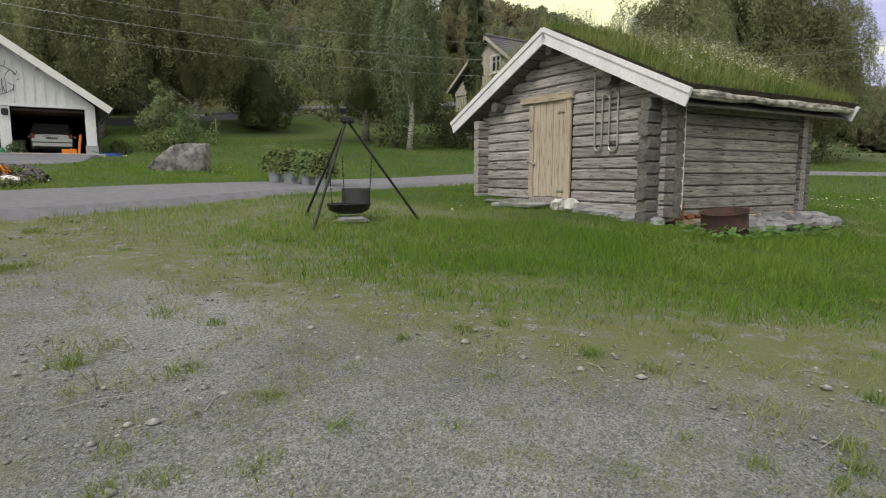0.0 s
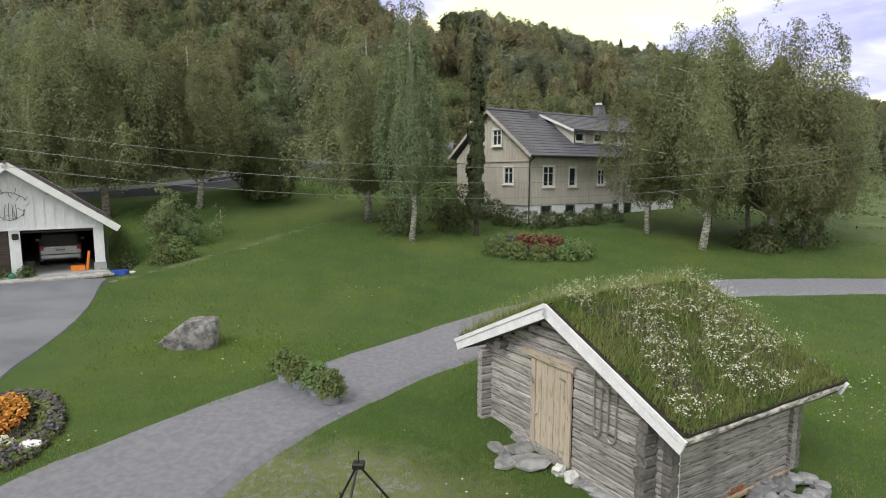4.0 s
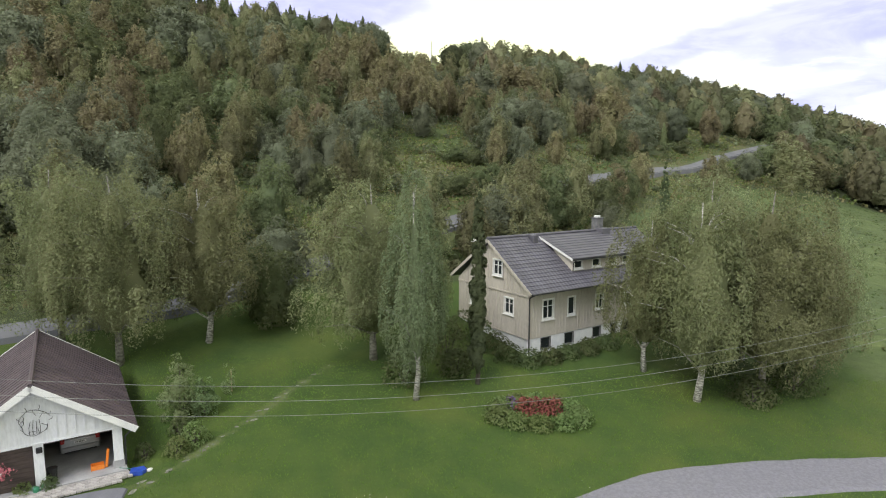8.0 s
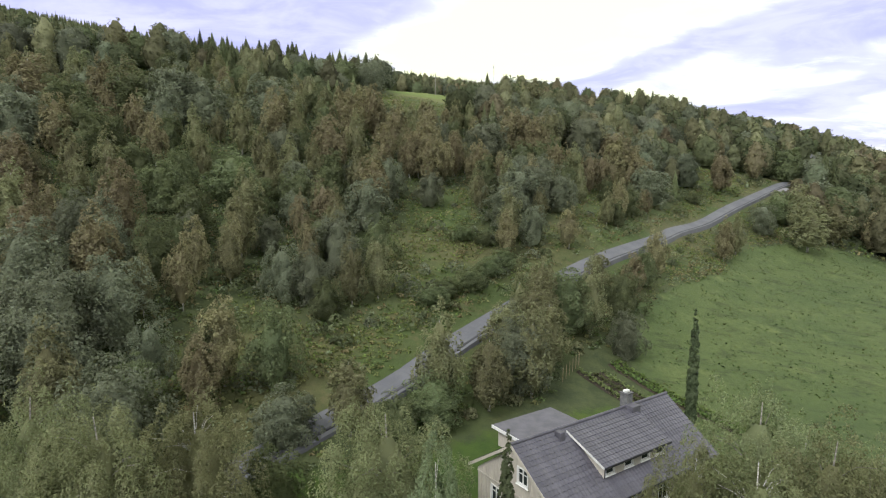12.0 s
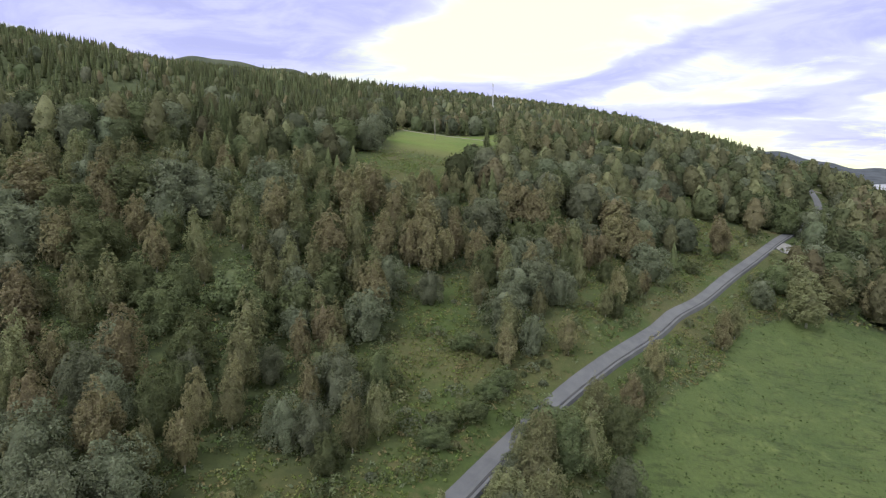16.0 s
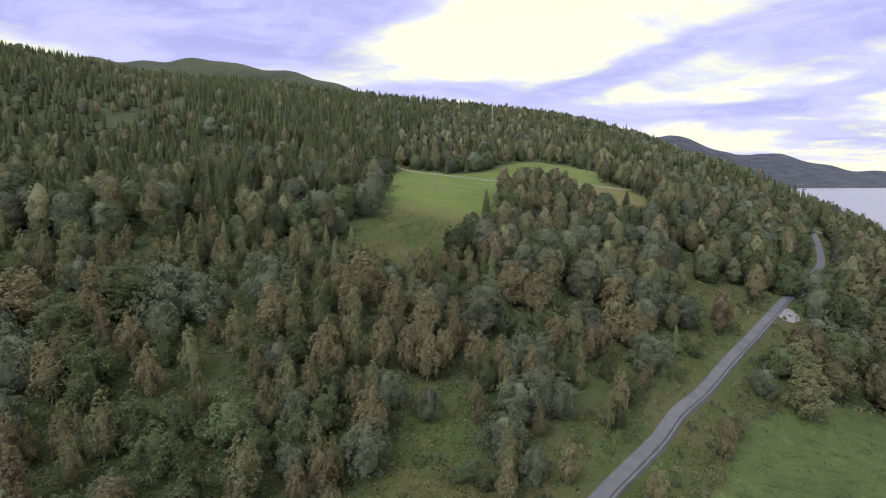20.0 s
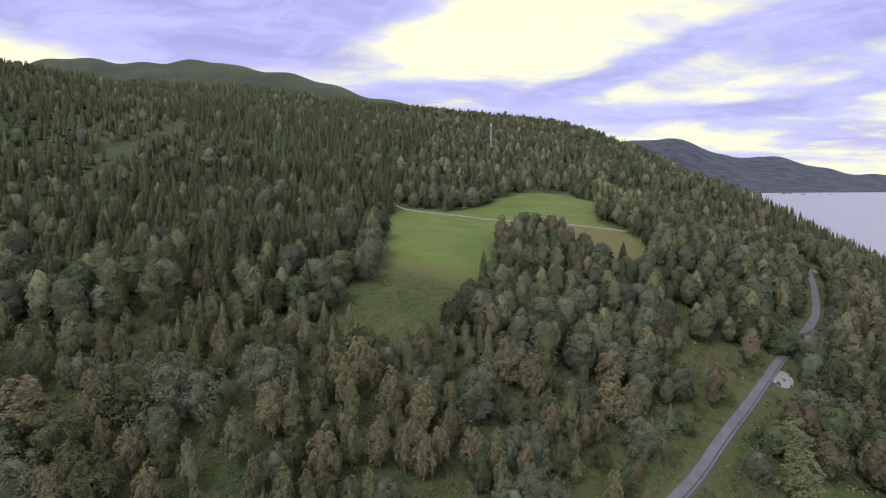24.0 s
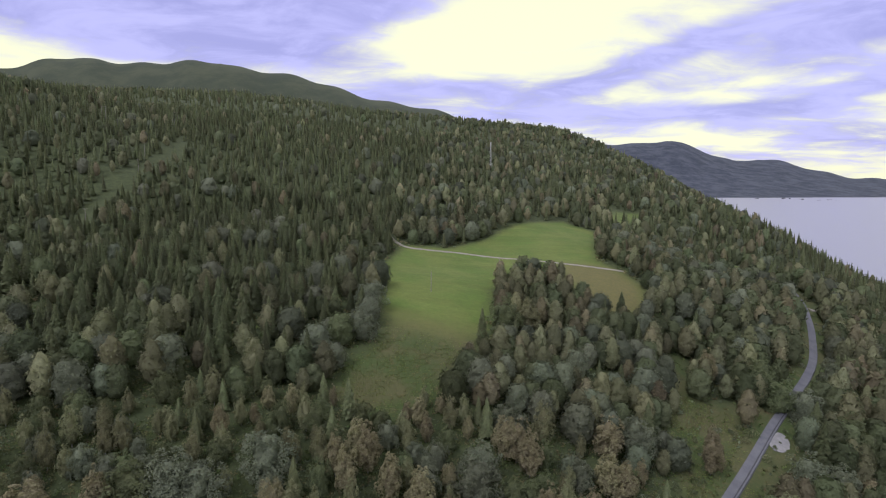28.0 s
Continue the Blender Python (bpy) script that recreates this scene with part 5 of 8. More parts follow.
# trees that stand out on the hillside: x, y, height, width
STANDING = [
    ("birch", [(-44.3, 107.9, 10.1, 5.1), (-38.5, 114.3, 11.3, 6.0), (-30.5, 122.3, 11.6, 6.3), (-53.4, 88.0, 9.9, 4.8), (-49.4, 90.0, 10.7, 5.6), (-30.1, 102.0, 9.8, 4.8), (-28.2, 108.3, 9.5, 4.6), (-24.2, 107.6, 9.8, 4.8), (-32.2, 64.0, 8.3, 3.4), (-12.3, 72.8, 9.0, 4.1), (10.0, 73.3, 11.2, 5.9), (16.3, 75.6, 10.2, 5.1), (7.2, 71.7, 8.6, 3.8), (25.7, 159.8, 12.8, 7.3), (29.2, 213.7, 13.0, 11.5), (85.3, 149.6, 13.0, 10.5), (80.5, 137.1, 13.0, 11.2), (93.3, 147.9, 13.0, 11.5)]),
    ("brown_birch", [(-61.3, 97.4, 11.6, 6.3), (-60.0, 109.8, 9.3, 4.3), (-54.8, 108.7, 10.0, 5.0), (-48.7, 102.3, 10.2, 5.1), (-34.0, 121.5, 13.0, 7.4), (-54.6, 79.1, 11.4, 6.1), (-40.5, 76.1, 12.1, 6.6), (-43.7, 64.5, 10.9, 5.7), (-36.5, 63.6, 11.7, 6.3), (-42.8, 61.1, 8.4, 3.6), (-48.3, 74.8, 8.5, 3.6), (-29.9, 71.9, 8.6, 3.7), (-29.3, 66.4, 8.9, 4.0), (-27.2, 76.5, 8.1, 3.3), (-21.9, 88.5, 8.6, 3.7), (-22.4, 114.4, 13.0, 7.4), (-24.1, 136.6, 11.4, 6.1), (-20.1, 141.6, 12.5, 6.8), (-13.1, 102.1, 12.5, 7.0), (-19.2, 90.9, 10.3, 5.2), (-18.5, 78.1, 8.4, 3.5), (-8.1, 120.4, 11.3, 6.0), (-4.6, 119.5, 11.3, 6.0), (-11.8, 133.9, 12.3, 6.7)]),
    ("brown_birch", [(-13.0, 120.2, 11.3, 6.0), (5.3, 123.9, 11.2, 5.9), (15.0, 152.3, 13.0, 8.4), (20.8, 148.7, 13.0, 8.3), (23.3, 136.3, 11.8, 6.3), (30.9, 136.7, 10.6, 5.4), (39.9, 148.9, 13.0, 9.2), (72.3, 164.2, 13.0, 7.5), (-21.2, 132.7, 12.6, 7.2), (-17.4, 140.2, 13.0, 7.5), (-5.1, 132.3, 13.0, 7.7), (-6.5, 122.6, 11.3, 6.1), (17.9, 152.2, 13.0, 9.0), (34.1, 139.7, 10.4, 5.3), (43.4, 162.1, 13.0, 10.7), (43.7, 147.5, 13.0, 8.4), (91.0, 210.4, 13.0, 8.9), (74.8, 169.4, 11.4, 6.2), (-74.2, 111.0, 13.0, 10.7), (-64.8, 116.3, 12.6, 7.1)]),
    ("alder", [(-56.7, 98.0, 9.8, 9.7), (-47.3, 93.5, 8.7, 8.0), (-42.3, 97.2, 7.3, 5.8), (-42.0, 89.9, 8.1, 7.2), (-36.3, 86.5, 6.8, 4.9), (-34.5, 97.5, 9.2, 8.9), (-21.0, 104.7, 7.9, 6.8), (35.7, 125.1, 7.0, 5.4), (13.7, 76.1, 8.2, 7.3), (20.9, 211.8, 12.6, 11.5), (109.1, 227.3, 13.0, 11.5), (111.4, 213.1, 13.0, 11.5), (112.1, 201.2, 11.9, 11.5), (82.2, 151.1, 9.7, 9.7), (129.4, 191.0, 13.0, 11.5), (-60.5, 119.6, 11.2, 11.5), (-66.9, 108.1, 10.1, 10.3)]),
    ("willow", [(-67.7, 98.5, 11.0, 10.9), (-33.5, 78.7, 6.6, 3.9), (-20.3, 72.5, 7.4, 5.2), (-16.8, 72.3, 7.4, 5.2), (-13.5, 97.6, 9.4, 8.5), (8.6, 144.9, 10.8, 10.6), (11.9, 111.6, 9.2, 8.2), (8.6, 103.1, 8.8, 7.6), (15.7, 114.8, 9.8, 9.0), (12.7, 97.9, 7.3, 5.0), (19.8, 114.6, 8.8, 7.5), (45.2, 139.8, 10.6, 10.2), (7.2, 139.7, 11.2, 11.3), (52.1, 165.6, 12.1, 11.5), (100.1, 166.7, 12.7, 11.5), (118.1, 197.5, 13.0, 11.5), (143.6, 222.0, 13.0, 11.5), (110.3, 167.2, 11.8, 11.5), (72.5, 141.7, 8.3, 6.7), (-25.9, 190.5, 10.7, 10.4), (-25.1, 213.0, 11.8, 11.5), (-38.4, 133.5, 11.9, 11.5), (-54.3, 122.2, 13.0, 11.5), (-49.4, 123.0, 11.5, 11.5)]),
    ("spruce", [(-24.2, 156.5, 11.0, 4.6), (-26.4, 145.4, 10.5, 4.3), (-31.5, 129.3, 10.0, 4.2)]),
    ("willow", [(-36, 56, 10.5, 8.5), (-41, 60, 11.0, 9.0), (-33, 60, 9.5, 8.0), (5.6, 60.5, 8.0, 6.5), (7.0, 71, 5.4, 5.5), (-14, 49, 5.4, 5.8), (-25, 45, 9.5, 7.5), (-34, 51, 9.5, 8.0)]),
    ("birch", [(-1.9, 56.2, 10.2, 5.6), (9.5, 65.5, 9.5, 5.5), (2.6, 56.5, 8.5, 5.2), (7.0, 60, 9.5, 5.4), (-9, 50, 8.0, 5.0), (5.0, 65, 8.5, 6.0), (8.6, 69, 9.5, 6.0), (-30, 46, 11.0, 6.0)]),
    ("alder", [(-6, 51.5, 3.8, 5.0), (-2.5, 53.5, 5.0, 5.5), (11.5, 79, 7.5, 7.0), (60, 151, 3.4, 4.0), (1.5, 98, 3.0, 4.0), (5, 96.5, 2.6, 3.4), (-3, 76, 2.8, 4.5), (2, 82, 3.4, 4.5), (-1, 79, 2.8, 4.0), (5, 87, 3.0, 4.6), (7.5, 90, 3.2, 4.4)]),
]
for kind, rows in STANDING:
    for x, y, high, wide in rows:
        plant(kind, x, y, high, wide, forest_rng)


def clear_of(xs, ys, share=0.40):
    """Keeps the spots that lie outside the crowns that stand already."""
    ok = np.ones(len(xs), bool)
    for px, py, w in planted:
        ok &= np.hypot(xs - px, ys - py) > w * share + 1.6
    return xs[ok], ys[ok]


near_x, near_y = clear_of(*scatter(44, 165, 4.9, forest_rng))
counts = {k: 0 for k in KINDS}
for x, y in zip(near_x, near_y):
    kind = pick_kind(x, y, forest_rng)
    if counts[kind] < 290:
        counts[kind] += 1
        grow = forest_rng.uniform(0.6, 1.05)
        plant(kind, x, y, SIZE[kind] * grow, WIDE[kind] * grow * forest_rng.uniform(0.9, 1.2), forest_rng)

TINTS = {"birch": OLIVE, "brown_birch": BROWN, "alder": GREEN, "willow": GREY, "spruce": SPRUCE}


def wood_mesh(name, xs, ys, n, size, variants, rng_, grow=1.0):
    """Many far trees joined into one mesh, each with a tint of its own."""
    forms = {}
    for k, (kind, (leaf, form)) in enumerate(KINDS.items()):
        forms[kind] = [crown_cards(form, SIZE[kind], WIDE[kind], n, size, 500 + 10 * k + v, max(8, min(40, n // 10))) for v in range(variants)]
    VV, FF, NN, TT_, base = [], [], [], [], 0
    zs = land(xs, ys)
    for x, y, z in zip(xs, ys, zs):
        kind = pick_kind(x, y, rng_)
        V, F, N = forms[kind][int(rng_.integers(0, variants))]
        a, s = rng_.uniform(0, 2 * math.pi), rng_.uniform(0.75, 1.28) * grow * (1 + 0.25 * float(smooth01(x - 0.42 * y, 0, 25) * (1 - smooth01(y, 290, 380))))
        fat = s * rng_.uniform(1.0, 1.38)
        c, d = math.cos(a) * fat, math.sin(a) * fat
        W = np.empty_like(V)
        W[:, 0], W[:, 1], W[:, 2] = x + c * V[:, 0] - d * V[:, 1], y + d * V[:, 0] + c * V[:, 1], z - 0.2 + s * V[:, 2]
        e, f_ = math.cos(a), math.sin(a)
        NN.append(np.stack([e * N[:, 0] - f_ * N[:, 1], f_ * N[:, 0] + e * N[:, 1], N[:, 2]], 1))
        VV.append(W)
        FF.append(F + base)
        base += len(V)
        t = np.array(TINTS[kind]) * rng_.uniform(0.60, 1.22) * (1 + rng_.uniform(-0.03, 0.03, 3))
        TT_.append(np.repeat(t[None], len(V), 0))
    me = fast_mesh(name, np.concatenate(VV), np.concatenate(FF), "forest_leaf", np.concatenate(TT_), normals=np.concatenate(NN))
    return tagged(new(name, me), "mixed birch, willow and spruce forest on the valley side", "forest", kind="stuff")


wood_mesh("near_wood", *clear_of(*scatter(165, 250, 5.3, forest_rng, 20)), 620, 0.27, 6, forest_rng)
wood_mesh("middle_wood", *scatter(250, 400, 5.7, forest_rng, 20), 190, 0.44, 6, forest_rng)
wood_mesh("far_wood", *scatter(400, 900, 7.8, forest_rng, 30), 26, 0.85, 6, forest_rng, 1.05)
wood_mesh("distant_wood", *scatter(900, 2450, 19.0, forest_rng, 40), 10, 1.7, 5, forest_rng, 1.38)


def undergrowth(name, r0, r1, gap, leaves, size, rng_, tall, grassy=False):
    """Low scrub, ferns and tall herbs between the trees, thinner on open ground."""
    xs, ys = np.meshgrid(np.arange(-0.86 * r1 - 20, 0.86 * r1 + 20, gap), np.arange(24, r1, gap))
    x, y = xs.ravel() + rng_.uniform(-0.5, 0.5, xs.size) * gap, ys.ravel() + rng_.uniform(-0.5, 0.5, xs.size) * gap
    d = np.hypot(x, y)
    keep = (d >= r0) & (d < r1) & (np.abs(x) < 0.80 * y + 16)
    x, y = x[keep], y[keep]
    road = beside(x, y, ROAD)
    free = (1 - inside(x, y, YARD, 0.8)) * (1 - inside(x, y, GARDEN, 0.8)) * (1 - inside(x, y, FIELD, 1.0)) * (1 - np.clip(1.6 * inside(x, y, MEADOW, 2.0), 0, 1)) * (1 - 0.8 * inside(x, y, CLEARING, 4.0)) * (1 - 0.6 * inside(x, y, VERGE, 3.0)) * (1 - 0.6 * inside(x, y, GLADE, 3.0))
    free = free * smooth01(road, 2.3, 3.2) * (0.55 + 0.45 * smooth01(road, 5, 12)) * (land(x, y) > LAKE + 0.4)
    free = free * smooth01(np.hypot(x - HOUSE_SPOT[0], y - HOUSE_SPOT[1]), 14, 16)
    if grassy:
        free = np.maximum.reduce([inside(x, y, o, 2.0) for o in (CLEARING, VERGE, GLADE, BANK)] + [0.75 * inside(x, y, MEADOW, 3.0) * (1 - smooth01(y + 0.15 * x, 185, 205))]) * smooth01(road, 1.9, 2.4)
    patch = np.sin(x * 0.31 + 2) * np.sin(y * 0.27) + 0.6 * np.sin(x * 0.83 - y * 0.61)
    ok = rng_.uniform(size=len(x)) < free * np.clip(0.75 + 0.5 * patch, 0.1, 1)
    x, y = x[ok], y[ok]
    n = len(x)
    w = rng_.uniform(0.5, 1.4, n) * tall
    off = rng_.normal(size=(n, leaves, 3)) * np.array([0.42, 0.42, 0.30])
    P = off * w[:, None, None]
    P[:, :, 2] = np.abs(P[:, :, 2]) + 0.05
    out = off * np.array([1, 1, 0.6]) + np.array([0, 0, 0.9])
    out = (out / np.linalg.norm(out, axis=2)[:, :, None]).reshape(-1, 3)
    P = (P + np.stack([x, y, land(x, y)], 1)[:, None, :]).reshape(-1, 3)
    V, F = tips(P, size, rng_, out)
    kinds = np.array([(0.105, 0.135, 0.046), (0.085, 0.120, 0.044), (0.150, 0.152, 0.068), (0.165, 0.140, 0.075), (0.14, 0.165, 0.10)])
    if grassy:
        kinds = np.array([(0.132, 0.166, 0.052), (0.118, 0.156, 0.046), (0.152, 0.166, 0.062), (0.166, 0.152, 0.074)])
    t = kinds[rng_.integers(0, len(kinds), n)] * rng_.uniform(1.25, 1.9, n)[:, None]
    me = fast_mesh(name, V, F, "herb_leaf", np.repeat(t, 3 * leaves, 0), normals=leaf_normals(out, rng_, 0.2, 3))
    return tagged(new(name, me), "low green scrub and tall herbs between the trees", "undergrowth", kind="stuff")


undergrowth("undergrowth", 40, 175, 0.80, 12, 0.17, forest_rng, 0.85)
undergrowth("rough_grass", 44, 215, 0.60, 8, 0.13, forest_rng, 0.40, True)
undergrowth("far_undergrowth", 175, 330, 2.2, 8, 0.42, forest_rng, 1.5)


# ---- log storehouse with a turf roof ----
CAB = pose(3.59, 9.03, 0.0, 0, 0, 31)     # x runs back along the side wall, y to the left along the front


def at_cabin(x, y, z):
    return CAB @ Vector((x, y, z))


def log_shape(length, high, thick, seed, end=True):
    """A hewn log along x, its faces rounded and uneven."""
    sh = Shape()
    prof = [(-0.5, -0.36), (-0.5, 0.30), (-0.36, 0.47), (0.36, 0.47), (0.5, 0.30), (0.5, -0.36), (0.36, -0.47), (-0.36, -0.47)]
    n = max(2, int(length / 0.45))
    vs = []
    for i in range(n + 1):
        x = length * i / n
        for k, (a, b) in enumerate(prof):
            w = 1 + 0.10 * noise.noise(Vector((x * 1.4, seed * 2.7, k * 0.9)))
            vs.append((x, a * thick * w + 0.012 * noise.noise(Vector((x, seed, 3))), b * high * (1 + 0.05 * noise.noise(Vector((x * 1.1, seed, k + 9))))))
    fs = [(i * 8 + k, i * 8 + (k + 1) % 8, (i + 1) * 8 + (k + 1) % 8, (i + 1) * 8 + k) for i in range(n) for k in range(8)]
    fs += [tuple(range(8))[::-1], tuple(n * 8 + k for k in range(8))]
    return sh.add(vs, fs)


cabin = thing("log_storehouse", CAB, "small weathered grey log storehouse with a flowering turf roof", "storehouse")
X0, X1, Y0, Y1 = -0.32, 3.33, 0.08, 4.52      # middle lines of the walls
BASE, STEP = 0.66, 0.186


def lay(parent, length, m, seed, material="log", high=STEP, thick=0.17, name="log"):
    return part(name, log_shape(length, high * 1.0, thick, seed), material, parent, m=m)


def along_y(x, y, z):
    return Matrix.Translation((x, y, z)) @ Matrix.Rotation(math.pi / 2, 4, "Z")


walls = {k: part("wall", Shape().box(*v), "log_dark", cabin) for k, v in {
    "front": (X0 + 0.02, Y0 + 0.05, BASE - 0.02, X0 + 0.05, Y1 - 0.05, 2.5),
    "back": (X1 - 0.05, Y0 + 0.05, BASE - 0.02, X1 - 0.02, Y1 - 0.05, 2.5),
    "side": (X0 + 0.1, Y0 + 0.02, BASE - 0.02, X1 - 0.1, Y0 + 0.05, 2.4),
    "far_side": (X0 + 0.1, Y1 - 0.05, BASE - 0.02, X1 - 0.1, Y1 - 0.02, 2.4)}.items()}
for i in range(10):
    z = BASE + STEP * (i + 0.5)
    lay(walls["front"], 1.90 - (Y0 - 0.14), along_y(X0, Y0 - 0.14, z), i)
    lay(walls["front"], Y1 + 0.14 - 3.03, along_y(X0, 3.03, z), i + 20)
    lay(walls["back"], Y1 - Y0 + 0.30, along_y(X1, Y0 - 0.15, z), i + 40)
    zs = z - STEP / 2
    if zs > BASE - 0.01:
        lay(walls["side"], X1 - X0 - 0.16, Matrix.Translation((X0 + 0.08, Y0, zs + 0.01)), i + 60)
    lay(walls["far_side"], X1 - X0 + 0.66, Matrix.Translation((X0 - 0.34, Y1, zs)), i + 80)
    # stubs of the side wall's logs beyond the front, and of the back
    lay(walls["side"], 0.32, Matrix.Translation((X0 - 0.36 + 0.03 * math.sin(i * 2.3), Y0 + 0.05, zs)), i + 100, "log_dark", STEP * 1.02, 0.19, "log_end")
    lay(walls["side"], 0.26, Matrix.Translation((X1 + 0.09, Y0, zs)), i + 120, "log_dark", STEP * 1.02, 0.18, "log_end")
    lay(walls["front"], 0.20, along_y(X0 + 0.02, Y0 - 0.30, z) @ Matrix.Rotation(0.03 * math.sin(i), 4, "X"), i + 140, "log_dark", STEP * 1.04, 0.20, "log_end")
# the gables
APEX_Y, APEX_Z, EAVE_Z = 2.34, 3.80, 2.42
for k, x in ((0, X0), (1, X1)):
    for i in range(10, 17):
        z = BASE + STEP * (i + 0.5)
        half = (APEX_Z - 0.22 - z) / 0.458
        if half < 0.25:
            break
        lay(walls["front" if k == 0 else "back"], 2 * half, along_y(x, APEX_Y - half, z), i + 160 + 30 * k)
part("door_sill", Shape().box(X0 - 0.13, 1.93, BASE - 0.06, X0 - 0.02, 3.02, 0.895, 0.01), "log", cabin)
# purlins that carry the roof
for y, z in ((APEX_Y, 3.50), (3.95, 2.66), (0.95, 2.80)):
    part("purlin", Shape().tube([(-0.62, y, z), (1.0, y, z + 0.01), (3.6, y, z)], [0.10, 0.105, 0.10], 10), "log_dark", cabin, "round grey purlin log")
# door in the front wall
FX = X0 - 0.10
door_1 = part("door_1", Shape().box(FX + 0.03, 2.05, 0.90, FX + 0.05, 2.92, 2.62), "door_wood", cabin, "closed pale pine board door")


def board(parent, name, x, y0, y1, z0, z1, material, thick=0.03, lean=0.0, label=""):
    """An upright board on the front; its grain runs along its own x."""
    m = Matrix.Translation((x, (y0 + y1) / 2, z0)) @ Matrix.Rotation(lean, 4, "X") @ Matrix.Rotation(-math.pi / 2, 4, "Y")
    return part(name, Shape().box(0, -(y1 - y0) / 2, -thick / 2, z1 - z0, (y1 - y0) / 2, thick / 2, 0.004), material, parent, label, m)


ys = [2.05, 2.23, 2.40, 2.58, 2.76, 2.93]
for k in range(5):
    board(door_1, "board", FX + 0.012 + 0.004 * (k % 2), ys[k] + 0.004, ys[k + 1] - 0.004, 0.90 + 0.008 * (k % 3), 2.62, "door_wood")
board(cabin, "door_post", FX - 0.01, 1.92, 2.055, 0.80, 2.62, "door_wood", 0.05, 0.0, "pale pine door post")
board(cabin, "door_post", FX - 0.005, 2.925, 3.045, 0.86, 2.60, "door_wood", 0.05, 0.0, "pale pine door post")
lintel = Matrix.Translation((FX - 0.02, 1.86, 2.615)) @ Matrix.Rotation(math.pi / 2, 4, "Z") @ Matrix.Rotation(radians(-1.0), 4, "Y")
part("lintel", Shape().box(0, -0.035, 0, 1.44, 0.035, 0.13, 0.006), "door_wood", cabin, "pale pine lintel", lintel)
for z in (1.02, 2.42):
    part("hinge", Shape().box(FX - 0.02, 2.02, z - 0.02, FX - 0.004, 2.26, z + 0.015, 0.003), "tube", door_1, "iron strap hinge")
part("latch", Shape().box(-0.02, -0.02, 0, 0.02, 0.02, 0.24, 0.005, Matrix.Translation((FX - 0.03, 2.86, 1.50)) @ Matrix.Rotation(radians(-68), 4, "X")), "log", door_1, "turned wooden latch bar")
part("handle", Shape().box(-0.02, -0.03, 0, 0.02, 0.03, 0.22, 0.006, Matrix.Translation((FX - 0.035, 2.96, 2.12)) @ Matrix.Rotation(radians(-35), 4, "X")), "log", door_1, "crooked wooden handle")
# bent tubes hung on the wall
coil = thing("bent_pipe_coil", CAB @ Matrix.Translation((FX - 0.03, 0, 0)), "bent galvanised pipes hung on the log wall", "pipes")


def bow(pts, r=0.016):
    return Shape().tube(pts, r, 8)


part("pipe", bow([(0, 1.355, 2.95), (0, 1.35, 2.5), (0, 1.33, 1.80)] + [(0, 1.26 + 0.07 * math.cos(a * math.pi / 8), 1.77 - 0.07 * math.sin(a * math.pi / 8)) for a in range(9)] + [(0, 1.185, 1.80), (0, 1.175, 2.5)]
               + [(0, 1.11 + 0.065 * math.cos(a * math.pi / 8), 2.53 + 0.065 * math.sin(a * math.pi / 8)) for a in range(9)]), "tube", coil)
part("pipe", bow([(0.01, 1.03, 1.78), (0.01, 1.025, 2.55)] + [(0.01, 0.94 + 0.085 * math.cos(a * math.pi / 8), 2.57 + 0.085 * math.sin(a * math.pi / 8)) for a in range(9)] + [(0.01, 0.855, 2.55), (0.01, 0.85, 1.8)]
               + [(0.01, 0.94 - 0.09 * math.cos(a * math.pi / 8), 1.77 - 0.09 * math.sin(a * math.pi / 8)) for a in range(9)]), "tube", coil)
part("bracket", Shape().box(-0.01, 0.85, 2.44, 0.03, 1.03, 2.47, 0.004), "tube", coil)
part("bracket", Shape().box(-0.01, 0.85, 1.84, 0.03, 1.03, 1.87, 0.004), "tube", coil)
part("downpipe", Shape().box(-0.10, -0.05, 1.08, -0.045, 0.0, 2.32, 0.006), "pipe", cabin, "pale painted corner strip")
# sill below the side wall, rotten at the corner
part("sill", Shape().box(0, -0.09, -0.06, 3.42, 0.06, 0.05, 0.01), "sill", cabin, "pale new sill board", Matrix.Translation((-0.06, Y0 - 0.02, 0.56)) @ Matrix.Rotation(radians(-0.8), 4, "Y"))
for k in range(7):
    part("rotten_wood", Shape().lump((0, 0, 0), (0.13, 0.03, 0.05), 0.5, k), "rot", cabin, "crumbling red-brown rotten wood", Matrix.Translation((0.06 + 0.24 * k + 0.3 * (k > 4), Y0 - 0.085, 0.63 + 0.012 * k)))
part("rotten_wood", Shape().box(-0.02, -0.02, 0, 0.16, 0.03, 0.27, 0.02), "rot", cabin, "crumbling red-brown rotten wood", Matrix.Translation((0.0, Y0 - 0.08, 0.62)))
# roof: boards, verges, soil and turf
UX0, UX1, SLOPE = -0.75, 3.75, math.atan2(APEX_Z - EAVE_Z, 2.99)


def roof_point(x, side, d, up=0.0):
    """A place on the roof, d metres down from the ridge; side -1 is the right-hand slope."""
    return Vector((x, APEX_Y + side * (d * math.cos(SLOPE) + up * math.sin(SLOPE)), APEX_Z - d * math.sin(SLOPE) + up * math.cos(SLOPE)))


